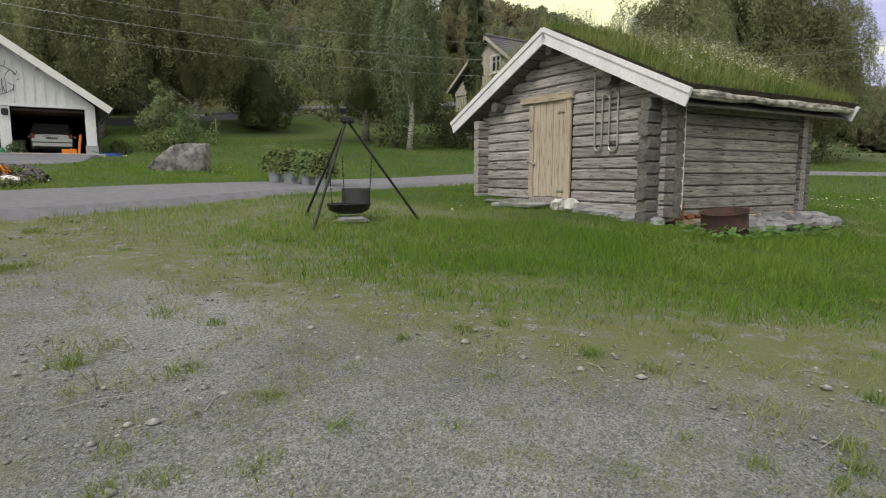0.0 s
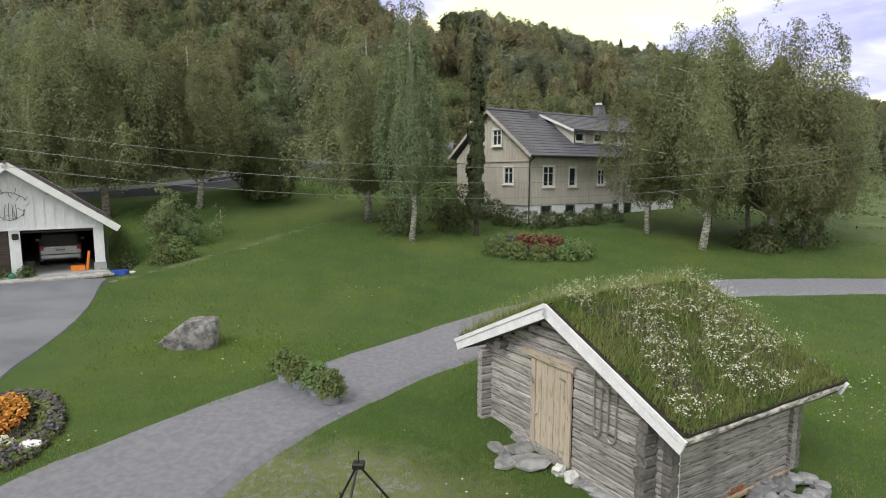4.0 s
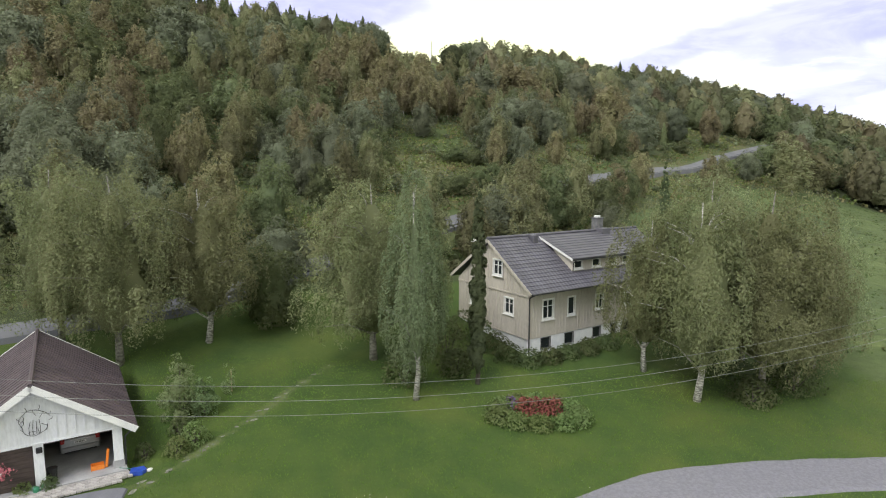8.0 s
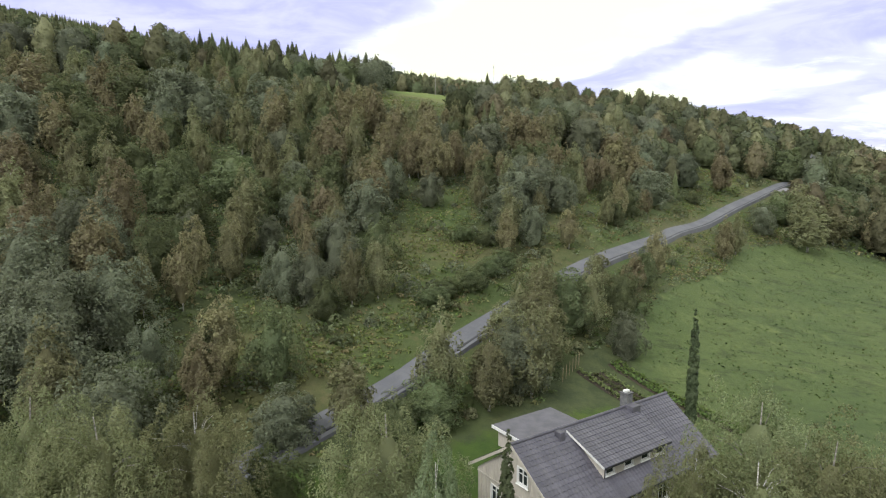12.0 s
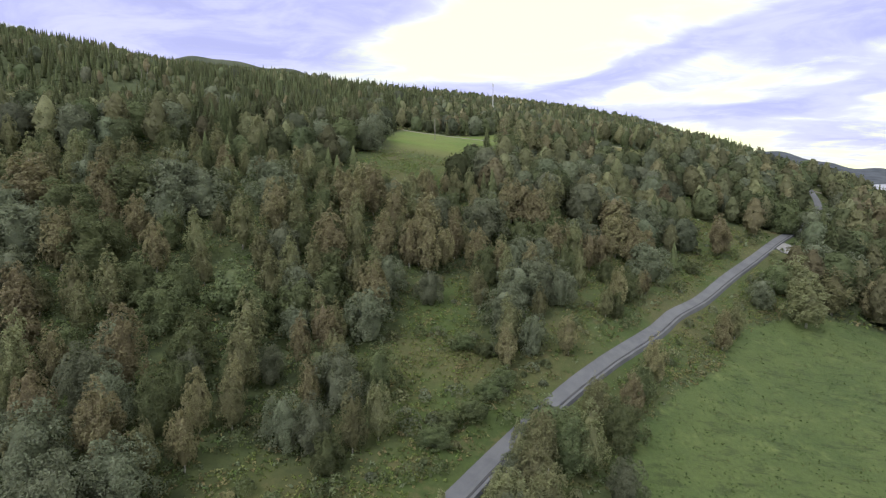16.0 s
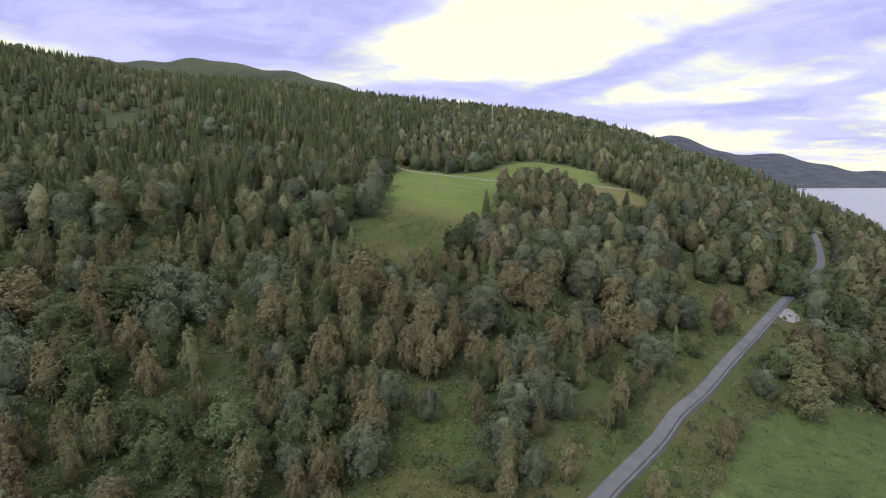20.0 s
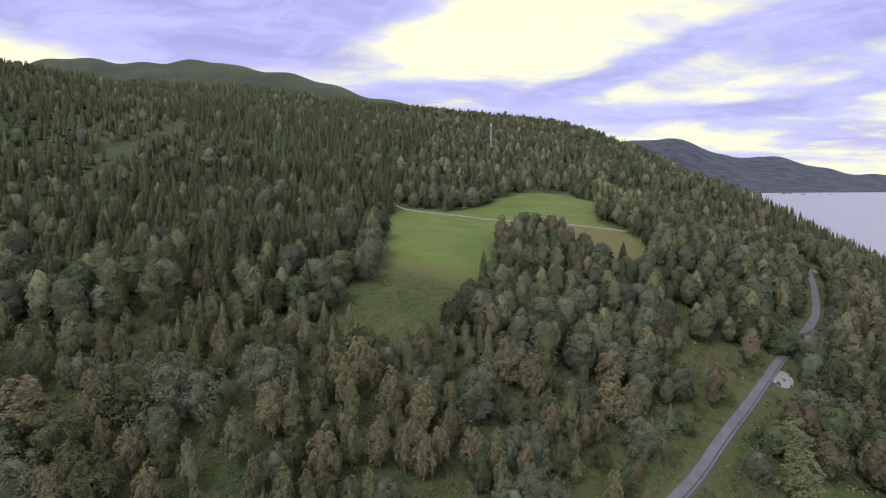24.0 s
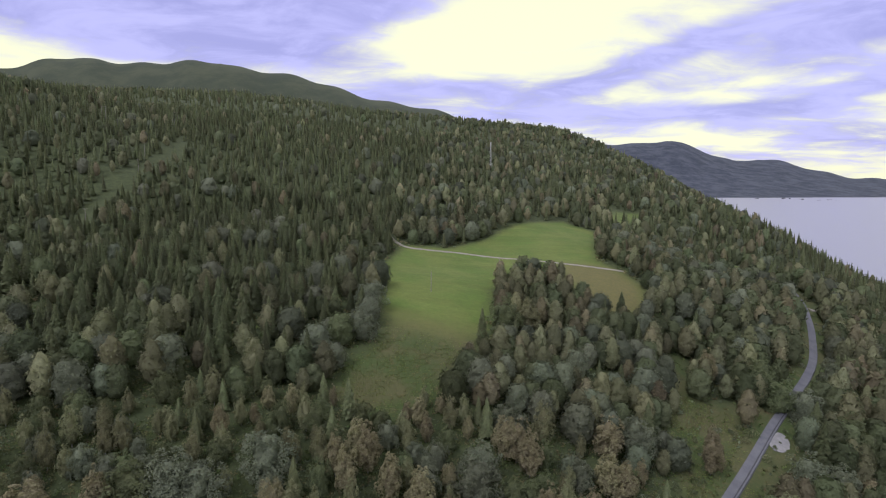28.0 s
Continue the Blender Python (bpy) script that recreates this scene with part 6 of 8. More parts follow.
LONG = 3.28
for side in (-1, 1):
    for k in range(12):
        d0, d1 = 0.02 + k * LONG / 12, (k + 1) * LONG / 12 - 0.008
        c = [roof_point(x, side, d, u) for u in (-0.20, -0.165) for d in (d0, d1) for x in (UX0 + 0.03, UX1 - 0.03)]
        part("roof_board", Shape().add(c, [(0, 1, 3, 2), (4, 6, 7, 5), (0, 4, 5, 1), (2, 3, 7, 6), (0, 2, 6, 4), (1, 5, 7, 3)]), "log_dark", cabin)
    for x, name in ((UX0, "verge_board"), (UX1 - 0.03, "verge_board")):
        for lo, hi, dx, nm in ((-0.20, 0.045, 0.0, "verge_board"), (-0.02, 0.06, -0.022 if x < 0 else 0.022, "verge_cap")):
            c = [roof_point(x + dx + e, side, d, u) for u in (lo, hi) for d in (-0.0, LONG + 0.06) for e in (0, 0.028)]
            part(nm, Shape().add(c, [(0, 1, 3, 2), (4, 6, 7, 5), (0, 4, 5, 1), (2, 3, 7, 6), (0, 2, 6, 4), (1, 5, 7, 3)]), "verge", cabin, "white-painted verge board")
    # the eaves log that holds the turf
    eave_pts = [roof_point(UX0 + 0.06 + (UX1 - UX0 - 0.02) * i / 9, side, LONG - 0.02 + 0.012 * math.sin(i * 1.9), -0.03 + 0.012 * math.sin(i * 2.7)) for i in range(10)]
    part("eaves_log", Shape().tube(eave_pts, [0.065 + 0.01 * math.sin(i * 1.3) for i in range(10)], 9), "birch_bark", cabin, "birch pole holding the turf")
    strip = [roof_point(x, side, LONG + e, u) for u in (-0.02, 0.10) for e in (-0.12, 0.0) for x in (UX0 + 0.1, UX1 + 0.05)]
    part("roofing_felt", Shape().add(strip, [(0, 1, 3, 2), (4, 6, 7, 5), (0, 4, 5, 1), (2, 3, 7, 6), (0, 2, 6, 4), (1, 5, 7, 3)]), "turf_soil", cabin, "black roofing felt edge")
soil = Shape()
for side in (-1, 1):
    nx, nd = 22, 18
    vs = []
    for i in range(nx + 1):
        for k in range(nd + 1):
            x, d = UX0 + 0.035 + (UX1 - UX0 - 0.07) * i / nx, LONG * k / nd
            e = min(i, nx - i, nd - k + 1, 3) / 3
            up = 0.02 + 0.10 * min(1, e) + 0.05 * noise.noise(Vector((x * 1.5, d * 1.5, side)))
            vs.append(roof_point(x, side, d, up))
    soil.add(vs, [(i * (nd + 1) + k, i * (nd + 1) + k + 1, (i + 1) * (nd + 1) + k + 1, (i + 1) * (nd + 1) + k) for i in range(nx) for k in range(nd)])
part("turf", soil, "turf_soil", cabin, "turf of soil, grass and flowers", round_it=True)


def blades(P, high, wide, rng_, lean=0.35):
    """Grass: each blade a bent strip of two faces."""
    n = len(P)
    a = rng_.uniform(0, 2 * np.pi, n)
    b = rng_.uniform(0, 2 * np.pi, n)
    h = high * rng_.uniform(0.55, 1.3, n)
    l = h * lean * rng_.uniform(0.2, 1.4, n)
    side = np.stack([np.cos(a), np.sin(a), 0 * a], 1) * (wide * rng_.uniform(0.7, 1.3, n))[:, None]
    tip = np.stack([np.cos(b) * l, np.sin(b) * l, h], 1)
    mid = tip * np.array([0.35, 0.35, 0.6])
    V = np.stack([P - side, P + side, P + mid + side * 0.6, P + mid - side * 0.6, P + tip], 1).reshape(-1, 3)
    k = np.arange(n)[:, None] * 5
    F = np.concatenate([k + np.array([[0, 1, 2, 3]]), k + np.array([[3, 2, 4, 4]])])
    T = np.concatenate([k + np.array([[0, 1, 2]]), k + np.array([[0, 2, 3]]), k + np.array([[3, 2, 4]])])
    return V, T


turf_rng = np.random.default_rng(31)


def on_roof(n, side, g):
    x, d = g.uniform(UX0 + 0.05, UX1 - 0.05, n), LONG * g.uniform(0, 1, n)
    th = SLOPE
    P = np.stack([x, APEX_Y + side * (d * math.cos(th) + 0.09 * math.sin(th)), APEX_Z - d * math.sin(th) + 0.09 * math.cos(th)], 1)
    return P


P = np.concatenate([on_roof(23000, -1, turf_rng), on_roof(7000, 1, turf_rng)])
V, F = blades(P, 0.125, 0.0065, turf_rng, 0.9)
part("roof_grass", fast_mesh("roof_grass", V, F, "roof_grass"), None, cabin, "rough green grass")["kind"] = "stuff"
P = np.concatenate([on_roof(900, -1, turf_rng), on_roof(3600, 1, turf_rng)])
V, F = blades(P, 0.40, 0.0045, turf_rng, 0.5)
part("roof_straw", fast_mesh("roof_straw", V, F, "dry_grass"), None, cabin, "tall dry grass stems")["kind"] = "stuff"
heads = np.concatenate([on_roof(1750, -1, turf_rng), on_roof(220, 1, turf_rng)])
keep = np.array([noise.noise(Vector((p[0] * 1.1, p[1] * 1.1, 4))) > -0.08 for p in heads])
heads = heads[keep]
heads = np.repeat(heads, 5, 0) + turf_rng.normal(size=(len(heads) * 5, 3)) * np.array([0.03, 0.03, 0.02])
heads[:, 2] += 0.17 + 0.24 * np.repeat(turf_rng.uniform(size=len(heads) // 5), 5)
V, F = cards(heads, 0.0125, turf_rng, spread=0.9, outward=np.tile([0, 0, 1.5], (len(heads), 1)))
part("flowering_turf", fast_mesh("flowering_turf", V, F, "flower"), None, cabin, "small white flower heads")["kind"] = "stuff"

part("corner_batten", Shape().box(X0 + 0.19, Y0 - 0.215, BASE + 0.12, X0 + 0.26, Y0 - 0.17, 2.36, 0.004), "verge", cabin, "white-painted corner batten")
# stones under the walls and the doorstep
STONES = "foundation stones of the storehouse"


def stone(x, y, z, size, seed, material="stone", label="flat grey foundation stone beside the log wall"):
    p = at_cabin(x, y, 0)
    ob = part("stone", Shape().lump((0, 0, 0), size, 0.3, seed, 5, 8, 0.35), material, m=pose(p.x, p.y, z, 0, 0, 31 + seed * 40))
    return tagged(ob, label, "stone", STONES)


g = random.Random(5)
for k in range(9):
    stone(X0 - 0.05 - 0.12 * g.random(), 3.1 + 0.19 * k, 0.72 + 0.05 * g.random(), (0.17 * g.uniform(0.8, 1.3), 0.14 * g.uniform(0.8, 1.3), 0.10), k)
for k in range(9):
    stone(X0 - 0.05 - 0.15 * g.random(), 0.15 + 0.2 * k, 0.60 + 0.012 * k, (0.21 * g.uniform(0.8, 1.4), 0.16 * g.uniform(0.8, 1.3), 0.11), k + 20)
for k in range(14):
    stone(0.45 + 0.23 * k, -0.08 - 0.22 * g.random(), 0.53 + 0.04 * g.random(), (0.20 * g.uniform(0.7, 1.3), 0.16 * g.uniform(0.7, 1.3), 0.12), k + 40)
for k in range(12):
    stone(1.0 + 0.23 * k, -0.42 - 0.25 * g.random(), 0.48, (0.19 * g.uniform(0.7, 1.3), 0.15 * g.uniform(0.7, 1.3), 0.11), k + 60)
for x, y, sx, sy, sd in ((-0.85, 2.55, 0.42, 0.34, 71), (-0.75, 3.05, 0.36, 0.24, 72), (-1.30, 2.75, 0.30, 0.20, 73), (-1.12, 3.25, 0.26, 0.18, 74)):
    stone(x, y, lift(*at_cabin(x, y, 0)[:2]) + 0.02, (sx, sy, 0.07), sd, label="flat grey doorstep slab in the grass")
for y, sd in ((1.98, 81), (1.68, 82)):
    stone(-0.62, y, 0.78, (0.15, 0.13, 0.15), sd, "white_stone", "pale round stone beside the door")
# rusty drum by the side wall
p = Vector((4.02, 8.35, 0))
drum = thing("rusty_drum", pose(p.x, p.y, lift(p.x, p.y) - 0.06, 5, -7, 0) @ Matrix.Scale(1.0, 4), "rusty red-brown open cut drum in the weeds", "drum")
part("shell", Shape().lathe([(0.305, 0), (0.31, 0.16), (0.32, 0.17), (0.31, 0.18), (0.31, 0.39), (0.325, 0.405), (0.30, 0.405), (0.295, 0.02)], 26), "rust", drum, round_it=True)
part("bottom", Shape().lathe([(0.30, 0.04), (0.001, 0.03)], 26), "rust", drum)


# ---- dwelling house ----
HOUSE = pose(5.31, 37.52, 0.0, 0, 0, 34)      # x along the long wall, y along the gable
house = thing("house", HOUSE, "beige timber house on a white plinth with a dark tiled roof", "house")
HL, HW, CLAD0, CLAD1 = 15.0, 7.86, 4.22, 7.25
RIDGE_Y, RIDGE_Z = 3.95, 10.55


def wall_with_holes(name, parent, width, z0, z1, holes, material, m, thick=0.2, top=None):
    """A wall in its own x and z, with openings cut through; top: the gable's peak."""
    xs = sorted({0.0, width, *[h[0] for h in holes], *[h[1] for h in holes]})
    zs = sorted({z0, z1, *[h[2] for h in holes], *[h[3] for h in holes]})
    sh = Shape()
    for a, b in zip(xs[:-1], xs[1:]):
        for c, d in zip(zs[:-1], zs[1:]):
            x, z = (a + b) / 2, (c + d) / 2
            if any(h[0] < x < h[1] and h[2] < z < h[3] for h in holes):
                continue
            sh.box(a, 0, c, b, thick, d)
    return part(name, sh.welded(), material, parent, m=m)


def window(parent, m, w, h, cross=True, trim=0.09, sill=True, name="window", label="white-framed window", frame_material="white"):
    """A window in its own x (width) and z (height), facing -y."""
    win = part(name, Shape().box(-trim, -0.035, -trim, 0, 0.02, h + trim, 0.006).box(w, -0.035, -trim, w + trim, 0.02, h + trim, 0.006).box(0, -0.035, h, w, 0.02, h + trim, 0.006).box(0, -0.035, -trim, w, 0.02, 0, 0.006), frame_material, parent, label, m)
    part("pane", Shape().box(0, 0.07, 0, w, 0.085, h), "glass", win, "dark reflecting glass pane")
    sash = Shape().box(0, 0.03, 0, 0.05, 0.07, h, 0.004).box(w - 0.05, 0.03, 0, w, 0.07, h, 0.004).box(0.05, 0.03, 0, w - 0.05, 0.07, 0.05, 0.004).box(0.05, 0.03, h - 0.05, w - 0.05, 0.07, h, 0.004)
    part("sash", sash, frame_material, win)
    if cross:
        part("mullion", Shape().box(w / 2 - 0.035, 0.02, 0.05, w / 2 + 0.035, 0.075, h - 0.05, 0.004), frame_material, win)
        part("glazing_bar", Shape().box(0.05, 0.035, h * 0.66 - 0.02, w / 2 - 0.035, 0.068, h * 0.66 + 0.02), frame_material, win)
        part("glazing_bar", Shape().box(w / 2 + 0.035, 0.035, h * 0.66 - 0.02, w - 0.05, 0.068, h * 0.66 + 0.02), frame_material, win)
    if sill:
        part("sill", Shape().box(-trim - 0.05, -0.10, -trim - 0.045, w + trim + 0.05, 0.0, -trim - 0.001, 0.006), frame_material, win)
    return win


def face_gable(y, z):
    """A place on the gable wall: window x runs from the left-hand jamb towards the corner."""
    return Matrix.Translation((0, y, z)) @ Matrix.Rotation(-math.pi / 2, 4, "Z")


def face_long(x, z, y=0.0):
    return Matrix.Translation((x, y, z))


LONG_HOLES = [(1.22, 2.14, 5.42, 6.68), (3.55, 4.17, 5.42, 6.62), (6.32, 7.02, 5.5, 6.5), (9.4, 10.4, 5.42, 6.68), (12.4, 13.4, 5.42, 6.68)]
CELLAR = [(1.10, 1.98, 3.35, 4.12), (3.32, 4.18, 3.35, 4.12), (6.13, 6.93, 3.35, 4.12), (8.0, 8.62, 2.6, 4.1), (9.2, 10.0, 2.6, 4.1), (11.6, 12.3, 3.35, 4.1)]
GABLE = [(1.60, 2.48, 5.58, 6.62), (5.45, 6.35, 5.58, 6.62)]
long_wall = wall_with_holes("wall", house, HL, CLAD0, CLAD1, LONG_HOLES, "clad", Matrix.Identity(4))
plinth = wall_with_holes("plinth", house, HL, 1.9, CLAD0 - 0.02, CELLAR, "plinth", Matrix.Translation((0.03, 0.04, 0)), 0.2)
plinth["label"] = "white plastered cellar wall"
wall_with_holes("wall", house, HW - 0.2, CLAD0, CLAD1 - 0.2, [(HW - b, HW - a, c, d) for a, b, c, d in GABLE], "clad", Matrix.Translation((0, HW, 0)) @ Matrix.Rotation(-math.pi / 2, 4, "Z"))
part("plinth", Shape().box(0.04, 0.25, 1.9, 0.24, HW - 0.04, CLAD0 - 0.02), "plinth", house, "white plastered cellar wall")
part("wall", Shape().box(0.2, HW - 0.2, 2.5, HL, HW, CLAD1), "clad", house)
part("wall", Shape().box(HL - 0.2, 0.2, 2.5, HL, HW - 0.2, CLAD1), "clad", house)


def peak(x0, x1, z0, rise=0.0):
    """The gable's triangle."""
    tilt = (RIDGE_Z - 0.16 - CLAD1) / RIDGE_Y
    pts = [(0.0, CLAD1 - 0.2), (HW, CLAD1 - 0.2), (HW, CLAD1), (RIDGE_Y, RIDGE_Z - 0.2), (0.0, CLAD1)]
    vs = [(x, y, z) for x in (x0, x1) for y, z in pts]
    n = len(pts)
    return Shape().add(vs, [tuple(range(n)), tuple(range(n, 2 * n))[::-1]] + [(k, (k + 1) % n, n + (k + 1) % n, n + k) for k in range(n)])


upper = part("wall", peak(-0.03, 0.17, CLAD1), "clad", house)
part("wall", peak(HL - 0.17, HL + 0.03, CLAD1), "clad", house)
part("belt_board", Shape().box(-0.07, -0.03, 6.98, -0.032, HW, 7.10, 0.006), "clad", house)
part("belt_board", Shape().box(-0.05, -0.05, CLAD0 - 0.03, -0.002, HW, CLAD0 + 0.04, 0.006), "clad", house)
# battens over the joints of the upright boards
batten_long = Shape().box(0, -0.028, CLAD0, 0.055, -0.002, CLAD1 - 0.02).mesh("batten", "clad")
for k in range(51):
    x = 0.05 + k * 0.295
    if not any(a - 0.17 < x < b + 0.12 for a, b, c, d in LONG_HOLES):
        part("batten", batten_long, None, long_wall, m=Matrix.Translation((x, 0, 0)))
for k in range(27):
    y = 0.10 + k * 0.295
    if not any(a - 0.14 < y < b + 0.14 for a, b, c, d in GABLE):
        part("batten", Shape().box(-0.028, y, CLAD0 + 0.05, -0.002, y + 0.055, 6.97), "clad", house)
    top = min(RIDGE_Z - 0.5 - abs(y - RIDGE_Y) * 0.835, 10.1)
    if top > 7.3 and not 2.55 < y < 3.72:
        part("batten", Shape().box(-0.058, y, 7.11, -0.031, y + 0.055, top + 0.12), "clad", house)
for a, b, c, d in GABLE:
    window(house, face_gable(b, c), b - a, d - c)
window(house, face_gable(3.56, 8.10) @ Matrix.Translation((0, -0.125, 0)), 0.88, 1.0)
for a, b, c, d in LONG_HOLES:
    window(house, face_long(a, c), b - a, d - c, cross=b - a > 0.65)
for a, b, c, d in CELLAR:
    window(house, face_long(a, c, 0.06), b - a, d - c, cross=False, trim=0.04, sill=False, name="cellar_window", label="dark cellar window in a grey frame", frame_material="brick")
# roof of tile courses
slope = math.atan2(RIDGE_Z - 7.40, RIDGE_Y + 0.63)
run = math.hypot(RIDGE_Z - 7.40, RIDGE_Y + 0.63)
roof = part("roof", Shape().box(-0.36, 0, -0.16, HL + 0.36, run - 0.05, -0.06, m=Matrix.Translation((0, -0.63, 7.40)) @ Matrix.Rotation(slope, 4, "X")), "roof", house, "dark grey tiled roof")
part("roof", Shape().box(-0.36, 0, -0.16, HL + 0.36, run - 0.05, -0.06, m=Matrix.Translation((0, 2 * RIDGE_Y + 0.63, 7.40)) @ Matrix.Rotation(math.pi, 4, "Z") @ Matrix.Rotation(slope, 4, "X") @ Matrix.Translation((-HL, 0, 0))), "roof", house, "dark grey tiled roof")


def tile_course(length):
    """One course of pantiles: a wavy strip with a thick lower edge."""
    n = int(length / 0.15)
    vs, fs = [], []
    for i in range(n + 1):
        x = length * i / n
        w = 0.018 * (i % 2)
        vs += [(x, 0, -0.02 + w), (x, 0, 0.03 + w), (x, 0.37, 0.0 + w)]
    for i in range(n):
        a = 3 * i
        fs += [(a, a + 3, a + 4, a + 1), (a + 1, a + 4, a + 5, a + 2)]
    return Shape().add(vs, fs).mesh("tile_course", "roof")


course = tile_course(HL + 0.8)
rows = int(run / 0.345)
for k in range(rows):
    part("tile_course", course, None, roof, m=Matrix.Translation((-0.4, -0.63, 7.40)) @ Matrix.Rotation(slope, 4, "X") @ Matrix.Translation((0, k * run / rows - 0.04, -0.035)))
    part("tile_course", course, None, roof, m=Matrix.Translation((HL + 0.4, 2 * RIDGE_Y + 0.63, 7.40)) @ Matrix.Rotation(math.pi, 4, "Z") @ Matrix.Rotation(slope, 4, "X") @ Matrix.Translation((0, k * run / rows - 0.04, -0.035)))
part("ridge_cap", Shape().tube([(-0.42, RIDGE_Y, RIDGE_Z - 0.01), (HL + 0.42, RIDGE_Y, RIDGE_Z - 0.01)], 0.11, 8), "roof", roof)
for side in (0, 1):
    for x in (-0.42, HL + 0.36):
        m = Matrix.Translation((0, -0.63, 7.40)) @ Matrix.Rotation(slope, 4, "X") if side == 0 else Matrix.Translation((0, 2 * RIDGE_Y + 0.63, 7.40)) @ Matrix.Rotation(-slope, 4, "X") @ Matrix.Diagonal((1, -1, 1, 1))
        part("verge_board", Shape().box(x, 0, -0.22, x + 0.05, run - 0.02, -0.03, m=m), "clad", house, "beige verge board")
part("gutter", Shape().tube([(-0.38, -0.70, 7.33), (HL + 0.38, -0.70, 7.33)], 0.065, 8), "gutter", house, "black gutter")
part("downpipe", Shape().tube([(-0.1, -0.68, 7.30), (-0.06, -0.25, 7.10), (-0.05, -0.07, 6.95), (-0.05, -0.07, 2.9)], 0.05, 8), "gutter", house, "black downpipe")
# shed dormer with its row of windows
DX0, DX1, DY, DZ0, DZ1 = 4.5, 10.7, 0.60, 8.05, 9.12
DW = [(4.68, 5.45, 8.42, 8.95), (6.50, 7.28, 8.42, 8.95), (8.18, 8.98, 8.42, 8.95), (9.75, 10.5, 8.42, 8.95)]
dormer = part("dormer", Shape().add([(DX0, DY, DZ0), (DX0, DY, DZ1), (DX0, 3.3, 10.2), (DX0 + 0.12, DY, DZ0), (DX0 + 0.12, DY, DZ1), (DX0 + 0.12, 3.3, 10.2)], [(0, 1, 2), (3, 5, 4), (0, 3, 4, 1), (1, 4, 5, 2), (0, 2, 5, 3)]), "clad", house, "beige shed dormer")
part("dormer_cheek", Shape().add([(DX1, DY, DZ0), (DX1, DY, DZ1), (DX1, 3.3, 10.2), (DX1 - 0.12, DY, DZ0), (DX1 - 0.12, DY, DZ1), (DX1 - 0.12, 3.3, 10.2)], [(0, 1, 2), (3, 5, 4), (0, 3, 4, 1), (1, 4, 5, 2), (0, 2, 5, 3)]), "clad", dormer)
wall_with_holes("dormer_front", dormer, DX1 - DX0 - 0.26, DZ0, DZ1, [(a - DX0 - 0.13, b - DX0 - 0.13, c, d) for a, b, c, d in DW], "clad", Matrix.Translation((DX0 + 0.13, DY, 0)), 0.1)
for a, b, c, d in DW:
    window(house, face_long(a, c, DY), b - a, d - c, cross=False, trim=0.07)
dslope = math.atan2(10.42 - 9.14, 3.65 - 0.30)
drun = math.hypot(10.42 - 9.14, 3.65 - 0.30)
dm = Matrix.Translation((DX0 - 0.28, 0.30, 9.16)) @ Matrix.Rotation(dslope, 4, "X")
part("dormer_roof", Shape().box(0, 0, -0.10, DX1 - DX0 + 0.56, drun, -0.02, m=dm), "roof", dormer, "dark tiled dormer roof")
dcourse = tile_course(DX1 - DX0 + 0.62)
for k in range(10):
    part("tile_course", dcourse, None, dormer, m=dm @ Matrix.Translation((-0.03, k * drun / 10 - 0.02, 0.0)))
part("fascia", Shape().box(DX0 - 0.30, 0.26, 9.02, DX1 + 0.30, 0.30, 9.15, 0.004), "gutter", dormer)
part("fascia", Shape().box(-0.03, 0, -0.16, 0.0, drun, -0.0, m=dm), "white", dormer, "white dormer verge")
part("downpipe", Shape().tube([(DX0 + 0.02, 0.25, 9.05), (DX0 - 0.02, 0.5, 8.85), (DX0 - 0.02, 0.54, 8.25)], 0.035, 6), "gutter", dormer)
rear = part("dormer", Shape().box(1.4, 5.2, 8.6, 6.4, 7.4, 9.95), "clad", house, "beige rear dormer")
part("dormer_roof", Shape().box(1.1, 4.7, 9.96, 6.7, 7.75, 10.08, 0.01), "roof", rear, "dark flat dormer roof")
part("fascia", Shape().box(1.06, 4.7, 9.86, 1.10, 7.75, 10.09, 0.004), "white", rear)
chimney = part("chimney", Shape().box(10.55, 3.85, 10.2, 11.25, 4.45, 11.45, 0.02), "brick", house, "dark grey chimney with a metal cap")
part("flashing", Shape().box(10.47, 3.2, 10.0, 11.33, 3.9, 10.72, 0.02), "roof", chimney)
part("cap", Shape().box(10.5, 3.8, 11.45, 11.3, 4.5, 11.51, 0.01), "brick", chimney)
part("cowl", Shape().box(10.65, 4.0, 11.52, 11.1, 4.3, 11.68, 0.02), "white", chimney, "bright metal cowl")
part("roof_vent", Shape().box(3.2, 3.2, 9.9, 3.65, 3.75, 10.62, 0.04), "roof", house, "dark roof vent")


# ---- garage ----
GAR = pose(-14.0, 24.85, 0.0, 0, 0, 33)
garage = thing("garage", GAR, "white timber garage with a brown sheet roof, one bay open", "garage")
GX0, GX1, GD, FLOOR, EAVE, APX, APZ = -6.55, -0.36, 9.2, 2.18, 4.0, -3.45, 6.62
front = wall_with_holes("wall", garage, GX1 - GX0, FLOOR, EAVE, [(0.42, 2.98, FLOOR - 1, 3.97), (3.34, 5.82, FLOOR - 1, 3.97)], "white_clad", Matrix.Translation((GX0, 0, 0)), 0.16)
part("wall", Shape().box(GX0, 0.16, FLOOR, GX0 + 0.16, GD, EAVE), "white_clad", garage)
part("wall", Shape().box(GX1 - 0.16, 0.16, FLOOR, GX1, GD, EAVE), "white_clad", garage)
part("wall", Shape().box(GX0 + 0.16, GD - 0.16, FLOOR, GX1 - 0.16, GD, EAVE), "white_clad", garage)
